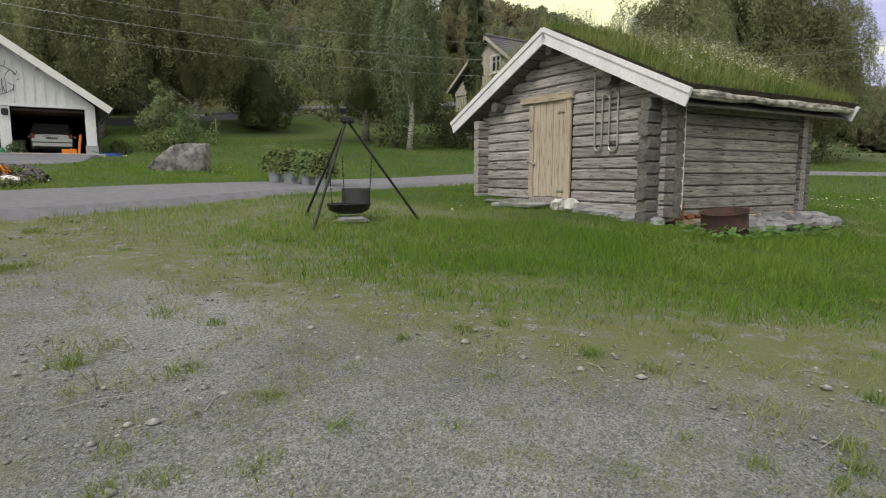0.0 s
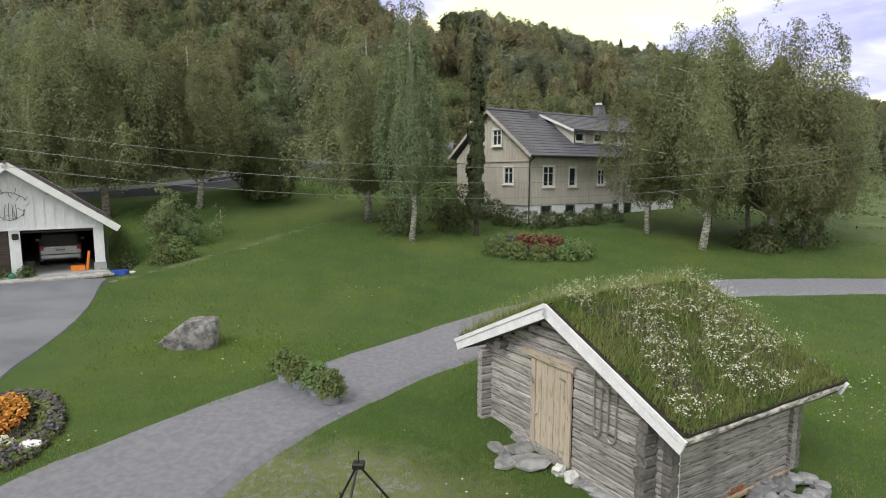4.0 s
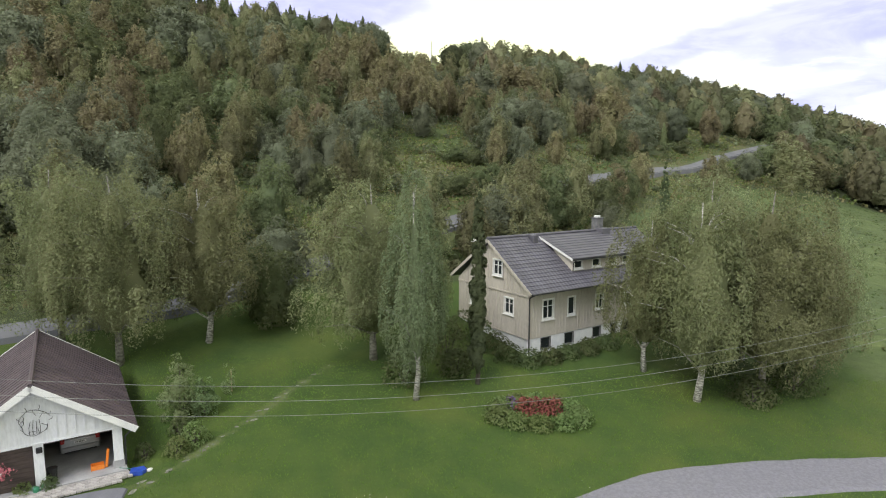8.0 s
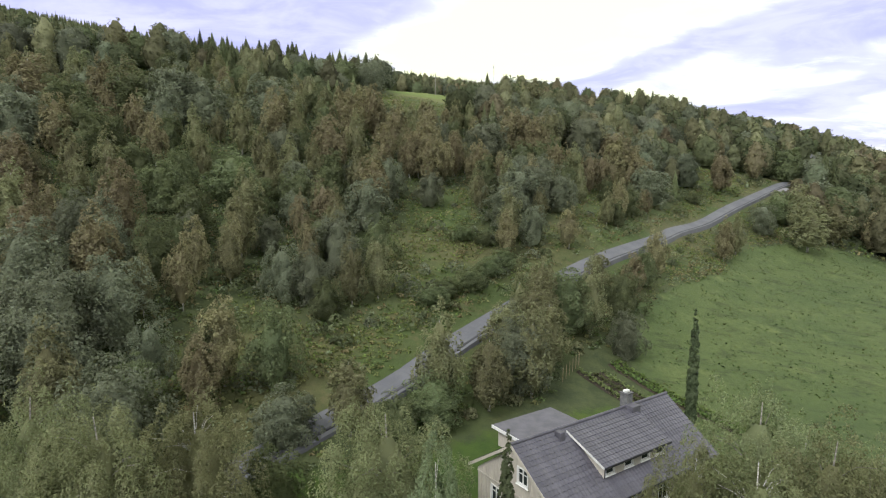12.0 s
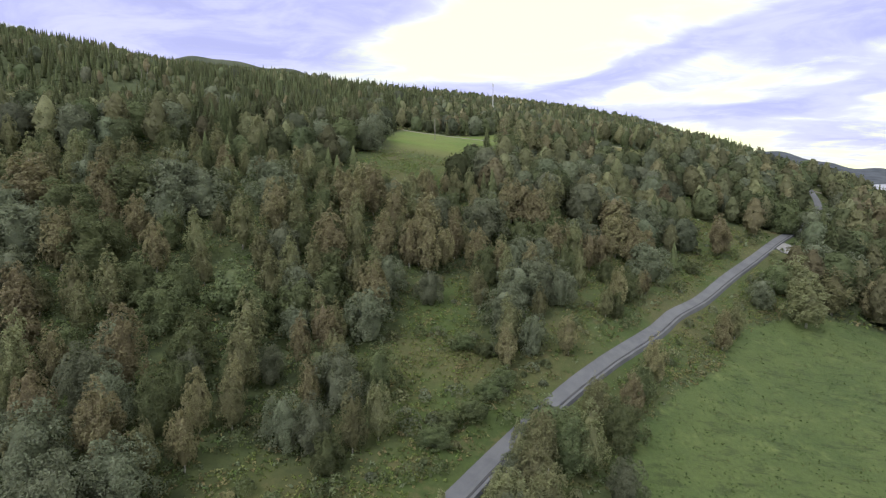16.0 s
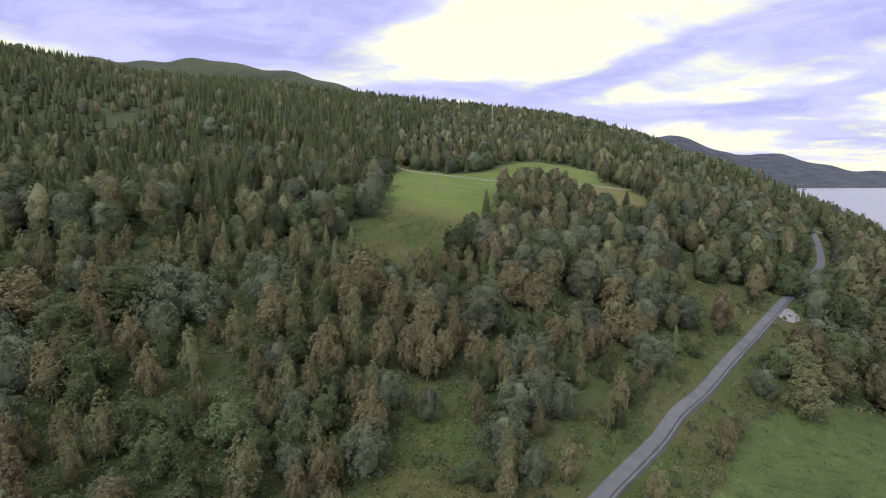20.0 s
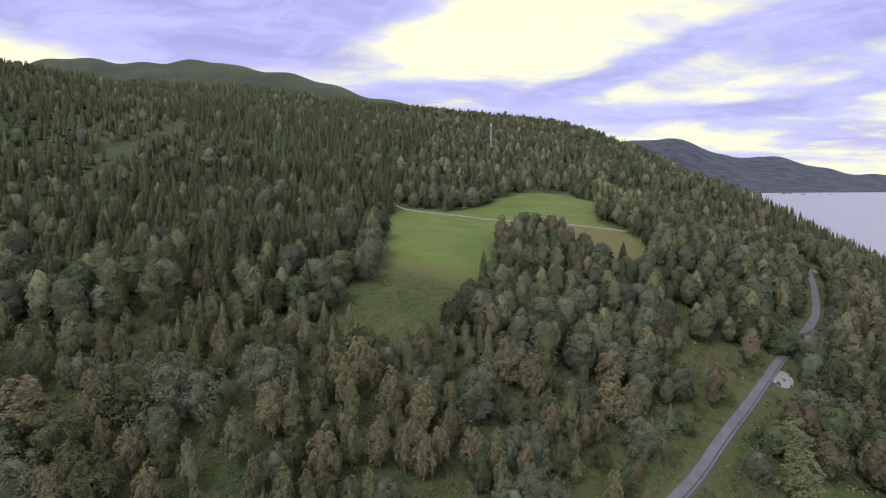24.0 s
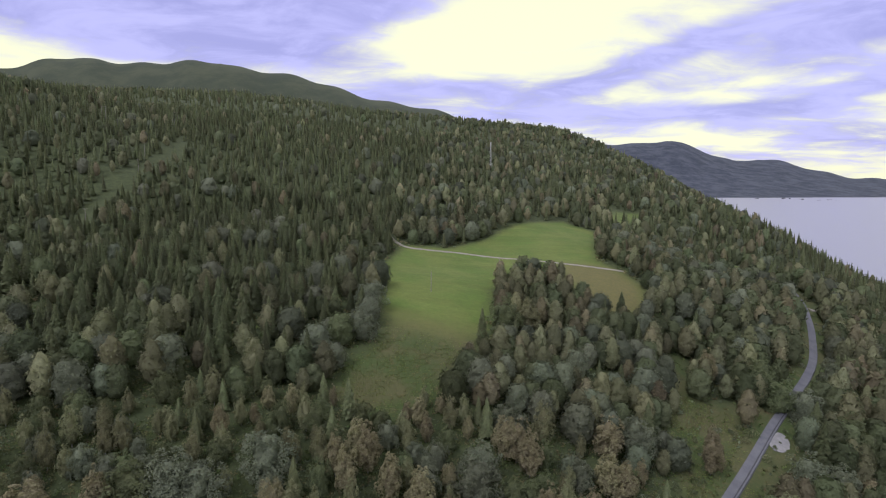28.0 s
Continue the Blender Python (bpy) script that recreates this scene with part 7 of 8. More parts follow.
for y0, y1 in ((0.0, 0.14), (GD - 0.14, GD)):
    vs = [(x, y, z) for y in (y0, y1) for x, z in ((GX0, EAVE), (GX1, EAVE), (GX1, EAVE + 0.10), (APX, APZ - 0.12), (GX0, EAVE + 0.10))]
    part("gable", Shape().add(vs, [(0, 1, 2, 3, 4), (9, 8, 7, 6, 5), (0, 5, 6, 1), (1, 6, 7, 2), (2, 7, 8, 3), (3, 8, 9, 4), (4, 9, 5, 0)]), "white_clad", garage)
for k in range(19):
    x = GX0 + 0.12 + k * 0.335
    top = APZ - 0.30 - abs(x - APX) * 0.80
    if top > EAVE + 0.15:
        part("batten", Shape().box(x, -0.028, EAVE + 0.06, x + 0.05, -0.002, top), "white_clad", garage)
part("belt_board", Shape().box(GX0, -0.04, 3.97, GX1, -0.003, 4.06, 0.005), "white_clad", garage)
part("plinth", Shape().box(GX1 - 0.42, -0.03, 1.9, GX1 + 0.03, 0.2, 2.52, 0.01), "concrete", garage, "grey block footing of the door post")
part("slab", Shape().box(GX0 - 0.1, -0.35, 1.75, GX1 + 0.1, GD, FLOOR, 0.01), "concrete", garage, "grey concrete garage floor")
part("ceiling", Shape().box(GX0 + 0.16, 0.16, EAVE - 0.04, GX1 - 0.16, GD - 0.16, EAVE + 0.02), "dark_inside", garage)
part("partition", Shape().box(-3.42, 0.3, FLOOR, -3.34, GD - 0.2, EAVE - 0.05), "dark_inside", garage)
part("lining", Shape().box(GX1 - 0.2, 0.2, FLOOR, GX1 - 0.165, GD - 0.2, EAVE - 0.05), "dark_inside", garage)
part("lining", Shape().box(GX0 + 0.2, GD - 0.2, FLOOR, GX1 - 0.2, GD - 0.165, EAVE - 0.05), "dark_inside", garage)
gslope = math.atan2(APZ - 4.02, GX1 + 0.58 - APX)
grun = math.hypot(APZ - 4.02, GX1 + 0.58 - APX)
for side in (1, -1):
    m = Matrix.Translation((APX, -0.42, APZ)) @ Matrix.Diagonal((side, 1, 1, 1)) @ Matrix.Rotation(gslope, 4, "Y")
    sheet = part("roof", Shape().box(0, 0, -0.10, grun, GD + 0.8, 0.0, m=m), "brown_roof", garage, "brown ribbed sheet roof")
    for k in range(22):
        part("rib", Shape().box(0.02, 0.12 + k * 0.45, 0.002, grun, 0.17 + k * 0.45, 0.03, m=m), "brown_roof", sheet)
    for y in (-0.03, GD + 0.8):
        part("verge_board", Shape().box(0, y, -0.24, grun + 0.03, y + 0.03, 0.035, m=m), "white", garage, "white verge board")
    part("gutter", Shape().tube([m @ Vector((grun + 0.04, 0.05, -0.08)), m @ Vector((grun + 0.04, GD + 0.75, -0.08))], 0.055, 8), "gutter", garage)
part("ridge_cap", Shape().tube([(APX, -0.45, APZ), (APX, GD + 0.4, APZ)], 0.09, 6), "brown_roof", garage)
part("downpipe", Shape().tube([(0.2, 0.1, 3.9), (-0.25, 0.12, 3.5), (-0.28, 0.12, 2.2)], 0.04, 6), "gutter", garage)
door_2 = part("garage_door", Shape().box(GX0 + 0.44, 0.10, FLOOR, GX0 + 2.96, 0.14, 3.95), "dark_door", garage, "closed dark brown boarded garage door")
for k in range(10):
    part("board", Shape().box(GX0 + 0.45, 0.075, FLOOR + 0.01 + k * 0.177, GX0 + 2.95, 0.10, FLOOR + 0.165 + k * 0.177, 0.008), "dark_door", door_2)
part("rolled_door", Shape().box(-3.18, 0.2, 3.84, -0.76, 2.4, 3.92, 0.02), "dark_door", garage, "dark garage door swung up under the ceiling")
for x in (-4.75, -2.15):
    part("vent", Shape().box(x - 0.13, -0.05, 5.35, x + 0.13, -0.03, 5.50, 0.006), "tube", garage, "small grey gable vent")
part("wall_lamp", Shape().box(-3.47, -0.12, 3.62, -3.25, -0.002, 3.86, 0.03), "iron", garage, "dark wall lamp")
# black wire ornament on the gable: a ring of twigs
orn = thing("wire_ornament", GAR @ Matrix.Translation((-3.42, -0.045, 4.95)), "black bent wire ornament of twigs on the gable", "ornament")
og = random.Random(3)
part("ring", Shape().tube([((0.50 + 0.05 * math.sin(5 * a)) * math.cos(a), 0, (0.54 + 0.04 * math.sin(3 * a + 1)) * math.sin(a)) for a in np.linspace(0.3, 6.0, 30)], 0.010, 6), "iron", orn)
for k in range(15):
    a = 0.4 + 2 * math.pi * k / 15
    x0, z0 = 0.48 * math.cos(a), 0.52 * math.sin(a)
    bend = og.uniform(-0.5, 0.5)
    inner = [(x0 - 0.26 * j / 3 * math.cos(a + bend * j), 0, z0 - 0.26 * j / 3 * math.sin(a + bend * j)) for j in range(4)]
    part("twig", Shape().tube(inner if k % 2 else [(x0, 0, z0), (x0 * 1.16 + 0.03, 0, z0 * 1.12 + 0.05), (x0 * 1.26, 0, z0 * 1.16 + 0.12)], 0.009, 5), "iron", orn)
for k in range(4):
    part("twig", Shape().tube([(-0.2 + 0.12 * k, 0, -0.5), (-0.21 + 0.13 * k, 0, -0.22), (-0.15 + 0.1 * k, 0, 0.04 + 0.05 * (k % 2))], 0.010, 5), "iron", orn)

# car in the open bay, seen from behind
car = thing("car", GAR @ Matrix.Translation((-1.92, 2.15, FLOOR)) @ Matrix.Diagonal((0.90, 0.95, 0.90, 1)), "silver estate car parked nose first in the garage", "car")


def car_section(y, w, z0, z1, shoulder, roof):
    """Half-width sections of the body, front to back."""
    return [(-w, z0), (-w - 0.02, z0 + 0.25), (-w, shoulder), (-w * 0.80, roof), (-w * 0.5, roof + 0.03), (w * 0.5, roof + 0.03), (w * 0.80, roof), (w, shoulder), (w + 0.02, z0 + 0.25), (w, z0)]


secs = [(0.0, 0.80, 0.34, 0, 0.86, 0.94), (0.10, 0.86, 0.28, 0, 0.98, 1.06), (0.42, 0.88, 0.25, 0, 1.02, 1.46), (1.2, 0.89, 0.22, 0, 1.02, 1.52), (2.4, 0.89, 0.22, 0, 1.0, 1.50), (3.2, 0.88, 0.22, 0, 0.96, 1.02), (4.2, 0.85, 0.25, 0, 0.86, 0.90), (4.6, 0.76, 0.35, 0, 0.70, 0.72)]
vs, fs = [], []
for y, w, z0, z1, sh_, rf in secs:
    vs += [(x, y, z) for x, z in car_section(y, w, z0, z1, sh_, rf)]
for i in range(len(secs) - 1):
    for k in range(10):
        fs.append((i * 10 + k, i * 10 + (k + 1) % 10, (i + 1) * 10 + (k + 1) % 10, (i + 1) * 10 + k))
fs += [tuple(range(10)), tuple((len(secs) - 1) * 10 + k for k in range(10))[::-1]]
part("body", Shape().add(vs, fs), "car_paint", car, "silver car body", round_it=False)
part("rear_window", Shape().add([(-0.66, 0.115, 1.08), (0.66, 0.115, 1.08), (0.60, 0.40, 1.43), (-0.60, 0.40, 1.43)], [(0, 1, 2, 3)]).add([(-0.66, 0.13, 1.08), (0.66, 0.13, 1.08), (0.60, 0.415, 1.43), (-0.60, 0.415, 1.43)], [(3, 2, 1, 0)]), "glass", car)
part("bumper", Shape().box(-0.84, -0.10, 0.36, 0.84, 0.12, 0.62, 0.05), "car_paint", car)
part("bumper_trim", Shape().box(-0.70, -0.07, 0.30, 0.70, 0.10, 0.37, 0.02), "rubber", car)
part("trim_strip", Shape().box(-0.42, -0.02, 0.90, 0.42, 0.03, 0.945, 0.008), "white", car, "bright strip above the plate")
plate = part("number_plate", Shape().box(-0.26, -0.035, 0.74, 0.26, -0.01, 0.86, 0.005), "white", car, "white plate with plain dark bars")
for k in range(6):
    part("bar", Shape().box(-0.21 + k * 0.07, -0.041, 0.765, -0.165 + k * 0.07, -0.036, 0.835), "gutter", plate)
for sx in (-1, 1):
    part("tail_lamp", Shape().box(sx * 0.76 - 0.10, -0.015, 0.78, sx * 0.76 + 0.10, 0.14, 1.02, 0.03), "lamp_red", car, "red tail lamp")
    part("door_mirror", Shape().box(sx * 1.0 - 0.08, 3.0, 0.96, sx * 1.0 + 0.08, 3.1, 1.08, 0.02), "car_paint", car)
    part("roof_rail", Shape().tube([(sx * 0.62, 0.55, 1.52), (sx * 0.62, 2.4, 1.57)], 0.018, 6), "tube", car)
    for y in (0.85, 3.75):
        wheel = part("wheel", Shape().lathe([(0.001, -0.03), (0.05, -0.02), (0.05, 0.02), (0.001, 0.03)], 8), "tube", car, m=Matrix.Translation((sx * 0.80, y, 0.32)) @ Matrix.Rotation(math.pi / 2, 4, "Y"))
        part("tyre", Shape().lathe([(0.20, -0.10), (0.30, -0.10), (0.32, -0.06), (0.32, 0.06), (0.30, 0.10), (0.20, 0.10)], 20), "rubber", wheel)
        part("rim", Shape().lathe([(0.0, -0.05), (0.20, -0.09), (0.20, 0.09), (0.0, 0.05)], 12), "tube", wheel)
# orange snow scoop and other things at the door
scoop = thing("snow_scoop", GAR @ Matrix.Translation((-1.32, 0.42, FLOOR)), "orange plastic snow scoop standing by the door post", "scoop")
part("pan", Shape().box(-0.30, -0.16, 0.0, 0.22, 0.16, 0.03, 0.01).box(-0.30, -0.16, 0.03, -0.27, 0.16, 0.2, 0.01).box(-0.30, -0.19, 0.0, 0.22, -0.16, 0.2, 0.01).box(-0.30, 0.16, 0.0, 0.22, 0.19, 0.2, 0.01), "orange", scoop)
part("handle", Shape().box(0.24, -0.10, 0.02, 0.34, 0.10, 0.85, 0.02, Matrix.Rotation(0.14, 4, "Y")), "orange", scoop)
bin_ = part("bin", Shape().lathe([(0.001, 0), (0.16, 0.0), (0.2, 0.5), (0.21, 0.52), (0.001, 0.52)], 12), "rubber", m=GAR @ Matrix.Translation((-3.0, 0.35, FLOOR)))
tagged(bin_, "black plastic bin inside the garage door", "bin")
basket = thing("hanging_basket", GAR @ Matrix.Translation((-4.75, -0.35, 3.25)), "hanging basket of pink flowers before the dark door", "hanging basket")
part("chain", Shape().tube([(0, 0.3, 0.72), (0, 0, 0.62), (-0.02, 0, 0.05)], 0.008, 5), "white", basket)
bg = np.random.default_rng(8)
V, F = cards(bg.normal(size=(260, 3)) * np.array([0.20, 0.2, 0.15]), 0.05, bg, 0.3, 0.8)
part("flowers", fast_mesh("flowers", V, F, "pink_flower"), None, basket, "pink hanging flowers")
part("pot", Shape().lathe([(0.001, -0.18), (0.11, -0.18), (0.17, 0.02), (0.15, 0.02)], 12), "white", basket)
can = thing("watering_can", GAR @ Matrix.Translation((-3.55, -0.35, FLOOR - 0.10)), "green plastic watering can by the door post", "watering can")
part("body", Shape().lathe([(0.001, 0), (0.11, 0), (0.12, 0.2), (0.08, 0.26), (0.001, 0.26)], 12), "green_plastic", can)
part("spout", Shape().tube([(0.1, 0, 0.05), (0.2, 0, 0.2), (0.26, 0, 0.33)], [0.03, 0.022, 0.02], 7), "green_plastic", can)
part("handle", Shape().tube([(-0.1, 0, 0.08), (-0.18, 0, 0.2), (-0.08, 0, 0.34), (0.05, 0, 0.27)], 0.012, 6), "green_plastic", can)
sleigh = thing("wheelbarrow", pose(-13.55, 24.35, lift(-13.55, 24.35), 0, 0, 20), "small blue plastic wheelbarrow tipped on the lawn", "wheelbarrow")
part("tray", Shape().plate([(-0.3, -0.2), (0.2, -0.25), (0.34, 0), (0.2, 0.25), (-0.3, 0.2)], 0.03, 0.22), "blue", sleigh)
part("wheel", Shape().lathe([(0.02, -0.03), (0.12, -0.03), (0.12, 0.03), (0.02, 0.03)], 12, (0.45, 0, 0.12)), "white", sleigh)
part("handle", Shape().tube([(-0.3, 0.2, 0.2), (-0.75, 0.24, 0.30)], 0.015, 6), "green_plastic", sleigh)
# apron and pavers before the doors
ap = [(-13.4, 23.5), (-13.2, 22.2), (-12.3, 20.2), (-11.5, 18.0), (-10.8, 15.5), (-10.5, 13.6), (-9.6, 11.4), (-10.6, 8.2), (-14, 6), (-22, 8), (-24, 16), (-21, 19)]
def rounded(outline, times=3):
    """An outline with its corners cut again and again."""
    for _ in range(times):
        outline = [(p[0] * u + q[0] * (1 - u), p[1] * u + q[1] * (1 - u)) for p, q in zip(outline, outline[1:] + outline[:1]) for u in (0.75, 0.25)]
    return outline


def apron_z(x, y):
    depth_ = (x + 14.0) * math.sin(radians(33)) - (y - 24.85) * math.cos(radians(33))
    z = lift(x, y) + 0.03
    return z + (FLOOR - 0.06 - z) * float(smooth01(-depth_, -4.0, -0.6))


rim = rounded(ap)
vs, fs = [], []
for k, u in enumerate((1.012, 1.0, 0.96, 0.88, 0.78, 0.66, 0.54, 0.42, 0.3, 0.18, 0.06)):
    for x, y in rim:
        px, py = -16.5 + (x + 16.5) * u, 14.5 + (y - 14.5) * u
        vs.append((px, py, apron_z(px, py) - (0.10 if k == 0 else 0.0)))
m_ = len(rim)
for k in range(10):
    fs += [(k * m_ + i, k * m_ + (i + 1) % m_, (k + 1) * m_ + (i + 1) % m_, (k + 1) * m_ + i) for i in range(m_)]
fs.append(tuple(10 * m_ + i for i in range(m_)))
apron = tagged(part("apron", Shape().add(vs, fs), "apron"), "grey gravel apron before the garage", "apron", kind="structure")
paving = thing("paving", GAR @ Matrix.Translation((0, 0, FLOOR - 0.07)), "strip of pale concrete pavers before the garage", "paving", kind="structure")
paver = Shape().box(0, 0, -0.06, 0.19, 0.125, 0.04, 0.012).mesh("paver", "paver")
pg = random.Random(11)
for r in range(6):
    for c in range(30):
        if not (r > 3 and c > 27):
            part("paver", paver, None, paving, m=Matrix.Translation((GX0 + 0.1 + c * 0.208 + 0.1 * (r % 2), -0.52 - r * 0.14, pg.uniform(-0.008, 0.008))) @ Matrix.Rotation(pg.uniform(-0.03, 0.03), 4, "Z"))


# ---- things in the yard ----
yard_rng = np.random.default_rng(77)


def leafy(n, shape_, size, material, g, droop=0.2, spread=0.7):
    """A mass of leaves that fills a dome; shape_: half-widths and height."""
    a, u = g.uniform(0, 2 * np.pi, n), g.uniform(0.0, 1, n)
    r = np.sqrt(np.clip(1 - (u * 0.98) ** 2, 0, 1)) * g.uniform(0.35, 1, n) ** 0.4 * (1 + 0.15 * np.sin(4 * a + 5 * u))
    P = np.stack([r * np.cos(a) * shape_[0], r * np.sin(a) * shape_[1], 0.04 + u * shape_[2]], 1)
    P += g.normal(size=(n, 3)) * size * 0.8
    P[:, 2] = np.maximum(P[:, 2], 0.02)
    out = P / (np.linalg.norm(P, axis=1)[:, None] + 0.05)
    out[:, 2] += 0.4
    out = out / np.linalg.norm(out, axis=1)[:, None]
    V, F = tips(P, size * 0.8, g, out)
    return fast_mesh("leaves", V, F, material, normals=leaf_normals(out, g, 0.25, 3))


# fire tripod with a hanging pan
TX, TY = -1.32, 8.1
tripod = thing("fire_tripod", pose(TX, TY, 0), "black steel tripod with a fire pan hung on chains", "tripod")
top = Vector((0, 0.06, 2.06))
for fx, fy in ((-1.98, 8.40), (-0.34, 8.52), (-1.60, 7.16)):
    foot = Vector((fx - TX, fy - TY, lift(fx, fy) - 0.03))
    d = (top - foot).normalized()
    part("leg", Shape().tube([foot, top + d * 0.05], [0.019, 0.017], 8), "iron", tripod)
part("hub", Shape().box(-0.075, -0.02, 2.01, 0.10, 0.14, 2.09, 0.012), "iron", tripod)
part("finial", Shape().tube([(0.01, 0.06, 2.09), (0.01, 0.06, 2.26)], 0.01, 6), "iron", tripod)
pan = part("fire_pan", Shape().lathe([(0.001, 0.78), (0.18, 0.785), (0.27, 0.83), (0.30, 0.905), (0.312, 0.92), (0.295, 0.91), (0.26, 0.845), (0.17, 0.81), (0.001, 0.805)], 28, (0.02, 0.0, 0.0)), "iron", tripod, "round black fire pan", round_it=True)
for k in range(3):
    a = 2 * math.pi * k / 3 + 0.5
    e = Vector((0.02 + 0.30 * math.cos(a), 0.30 * math.sin(a), 0.915))
    hook = e.lerp(top, 0.55)
    hook = Vector((hook.x + 0.22 * math.cos(a), hook.y + 0.22 * math.sin(a), 1.55))
    links = Shape()
    for j in range(14):
        p0, p1 = e.lerp(hook, j / 14), e.lerp(hook, (j + 0.8) / 14)
        links.tube([p0, p1], 0.007 if j % 2 else 0.010, 5)
    part("chain", links, "iron", tripod)
screen = Shape()
for k in range(9):
    a0, a1 = 0.1 + k * 0.22, 0.1 + (k + 1) * 0.22
    q = [(0.02 + 0.285 * math.cos(a), 0.285 * math.sin(a), z) for z in (0.90, 1.12) for a in (a0, a1)] + [(0.02 + 0.278 * math.cos(a), 0.278 * math.sin(a), z) for z in (0.90, 1.12) for a in (a0, a1)]
    screen.add(q, [(0, 1, 3, 2), (4, 6, 7, 5), (2, 3, 7, 6), (0, 4, 5, 1)])
part("wind_shield", screen.welded(), "gutter", tripod, "smoky curved wind shield on the pan")
hearth = Shape().lump((0, 0, 0), (0.26, 0.20, 0.07), 0.25, 4, 5, 10, 0.4)
tagged(part("hearth_stone", hearth, "stone", m=pose(-1.25, 8.02, lift(-1.25, 8.02) + 0.03)), "flat pale stone in the grass under the pan", "stone")

# boulder on the lawn
vs, fs = [], []
for i in range(15):
    for k in range(22):
        a, b = math.pi * i / 14 - math.pi / 2, 2 * math.pi * k / 22
        p = Vector((math.cos(a) * math.cos(b), math.cos(a) * math.sin(b), math.sin(a)))
        q = 1 + 0.16 * noise.noise(p * 1.5 + Vector((4, 1, 2))) + 0.12 * noise.noise(p * 3.1) + 0.06 * noise.noise(p * 8)
        x, y, z = p.x * 0.92 * q, p.y * 0.52 * q, p.z * 0.95 * q
        x = min(x, 0.60 + 0.10 * z + (x - 0.60 - 0.10 * z) * 0.15)
        for top_ in (0.16 + 0.80 * (x + 0.66), 0.60 + 0.05 * x):
            if z > top_:
                z = top_ + (z - top_) * 0.12
        vs.append((x, y, z))
for i in range(14):
    for k in range(22):
        a, b = i * 22 + k, i * 22 + (k + 1) % 22
        fs.append((a, b, b + 22, a + 22))
tagged(part("boulder", Shape().add(vs, fs), "boulder", m=pose(-7.12, 16.3, lift(-7.12, 16.3) + 0.12, 0, 0, 8)), "large grey lichen-spotted boulder on the lawn", "boulder")

# four zinc tubs with bushes
for k, (x, y) in enumerate(((-3.98, 14.08), (-3.52, 13.70), (-3.05, 13.36), (-2.62, 12.92))):
    tub = thing("planter", pose(x, y, lift(x, y) + 0.02, 0, 0, 50 * k), "grey zinc tub with a leafy green bush by the drive", "planter", "planters by the drive")
    part("tub", Shape().lathe([(0.001, 0.0), (0.15, 0.0), (0.19, 0.27), (0.205, 0.28), (0.19, 0.285), (0.17, 0.24), (0.001, 0.24)], 18), "zinc", tub, "grey zinc tub", round_it=False)
    b = part("bush", leafy(1300, (0.32, 0.32, 0.50), 0.048, "shrub_leaf", yard_rng), None, tub, "leafy green bush")
    b.matrix_basis = Matrix.Translation((0, 0, 0.22))

# flower bed by the drive
bed = thing("flower_bed", pose(-8.6, 11.2, lift(-8.6, 11.2)), "oval bed of orange and violet flowers beside the drive", "flower bed")


def patch(name, n, cx, cy, rx, ry, high, size, material, label="", inner=0.0, slant=0.35):
    """Small leaves or flower heads over an oval, or over its rim from `inner` outwards."""
    g = yard_rng
    a, r = g.uniform(0, 2 * np.pi, n), np.sqrt(g.uniform(inner ** 2, 1, n))
    dx, dy = rx * r * np.cos(a), ry * r * np.sin(a)
    x, y = cx + dx - slant * dy, cy + dy
    z = land(x, y) - lift(-8.6, 11.2) + high * g.uniform(0.15, 1, n) * np.sqrt(np.clip(1.05 - np.abs(2 * (r - inner) / (1 - inner) - 1) ** 2 if inner else 1.05 - r ** 2, 0, 1))
    P = np.stack([x + 8.6, y - 11.2, z], 1)
    V, F = cards(P, size, g, 0.1, 0.9, np.tile([0, 0, 0.7], (n, 1)))
    tagged(part(name, fast_mesh(name, V, F, material), None, bed, label), kind="stuff")


patch("soil", 900, -8.6, 11.2, 1.0, 1.55, 0.03, 0.10, "turf_soil")
patch("greenery", 2200, -8.6, 11.2, 0.98, 1.5, 0.14, 0.05, "shrub_leaf", inner=0.5)
patch("violet_flower_rim", 1500, -8.6, 11.2, 0.98, 1.5, 0.20, 0.028, "purple_flower", "violet flower heads along the rim", 0.62)
patch("yellow_flower_patch", 1500, -9.0, 11.5, 0.50, 0.95, 0.30, 0.035, "yellow_flower", "yellow and orange flower heads")
patch("white_flower_patch", 140, -8.2, 10.5, 0.2, 0.25, 0.2, 0.03, "flower", "small white flower heads")
tagged(part("white_stone", Shape().lump((0, 0, 0), (0.20, 0.14, 0.10), 0.12, 3, 7, 12), "white_stone", m=pose(-7.72, 10.5, lift(-7.72, 10.5) + 0.07, 0, 0, 20)), "smooth white stone at the flower bed", "stone")

# shrubs, hedge and beds by the house
BUSHES = "shrubs in the garden"


def shrub(x, y, rx, ry, h, n, size, material, label, stem=True, name="shrub", group=BUSHES):
    t = thing(name, pose(x, y, lift(x, y) - 0.03, 0, 0, yard_rng.uniform(0, 360)), label, "shrub", group)
    part("leaves", leafy(n, (rx, ry, h), size, material, yard_rng), None, t)
    if stem:
        for k in range(4):
            a = k * 1.6
            st = Shape().tube([(0.05 * math.cos(a), 0.05 * math.sin(a), 0), (0.3 * rx * math.cos(a), 0.3 * ry * math.sin(a), 0.4 * h), (0.6 * rx * math.cos(a), 0.6 * ry * math.sin(a), 0.8 * h)], [0.04, 0.03, 0.01], 5)
            part("stem", st, "bark", t)
    return t


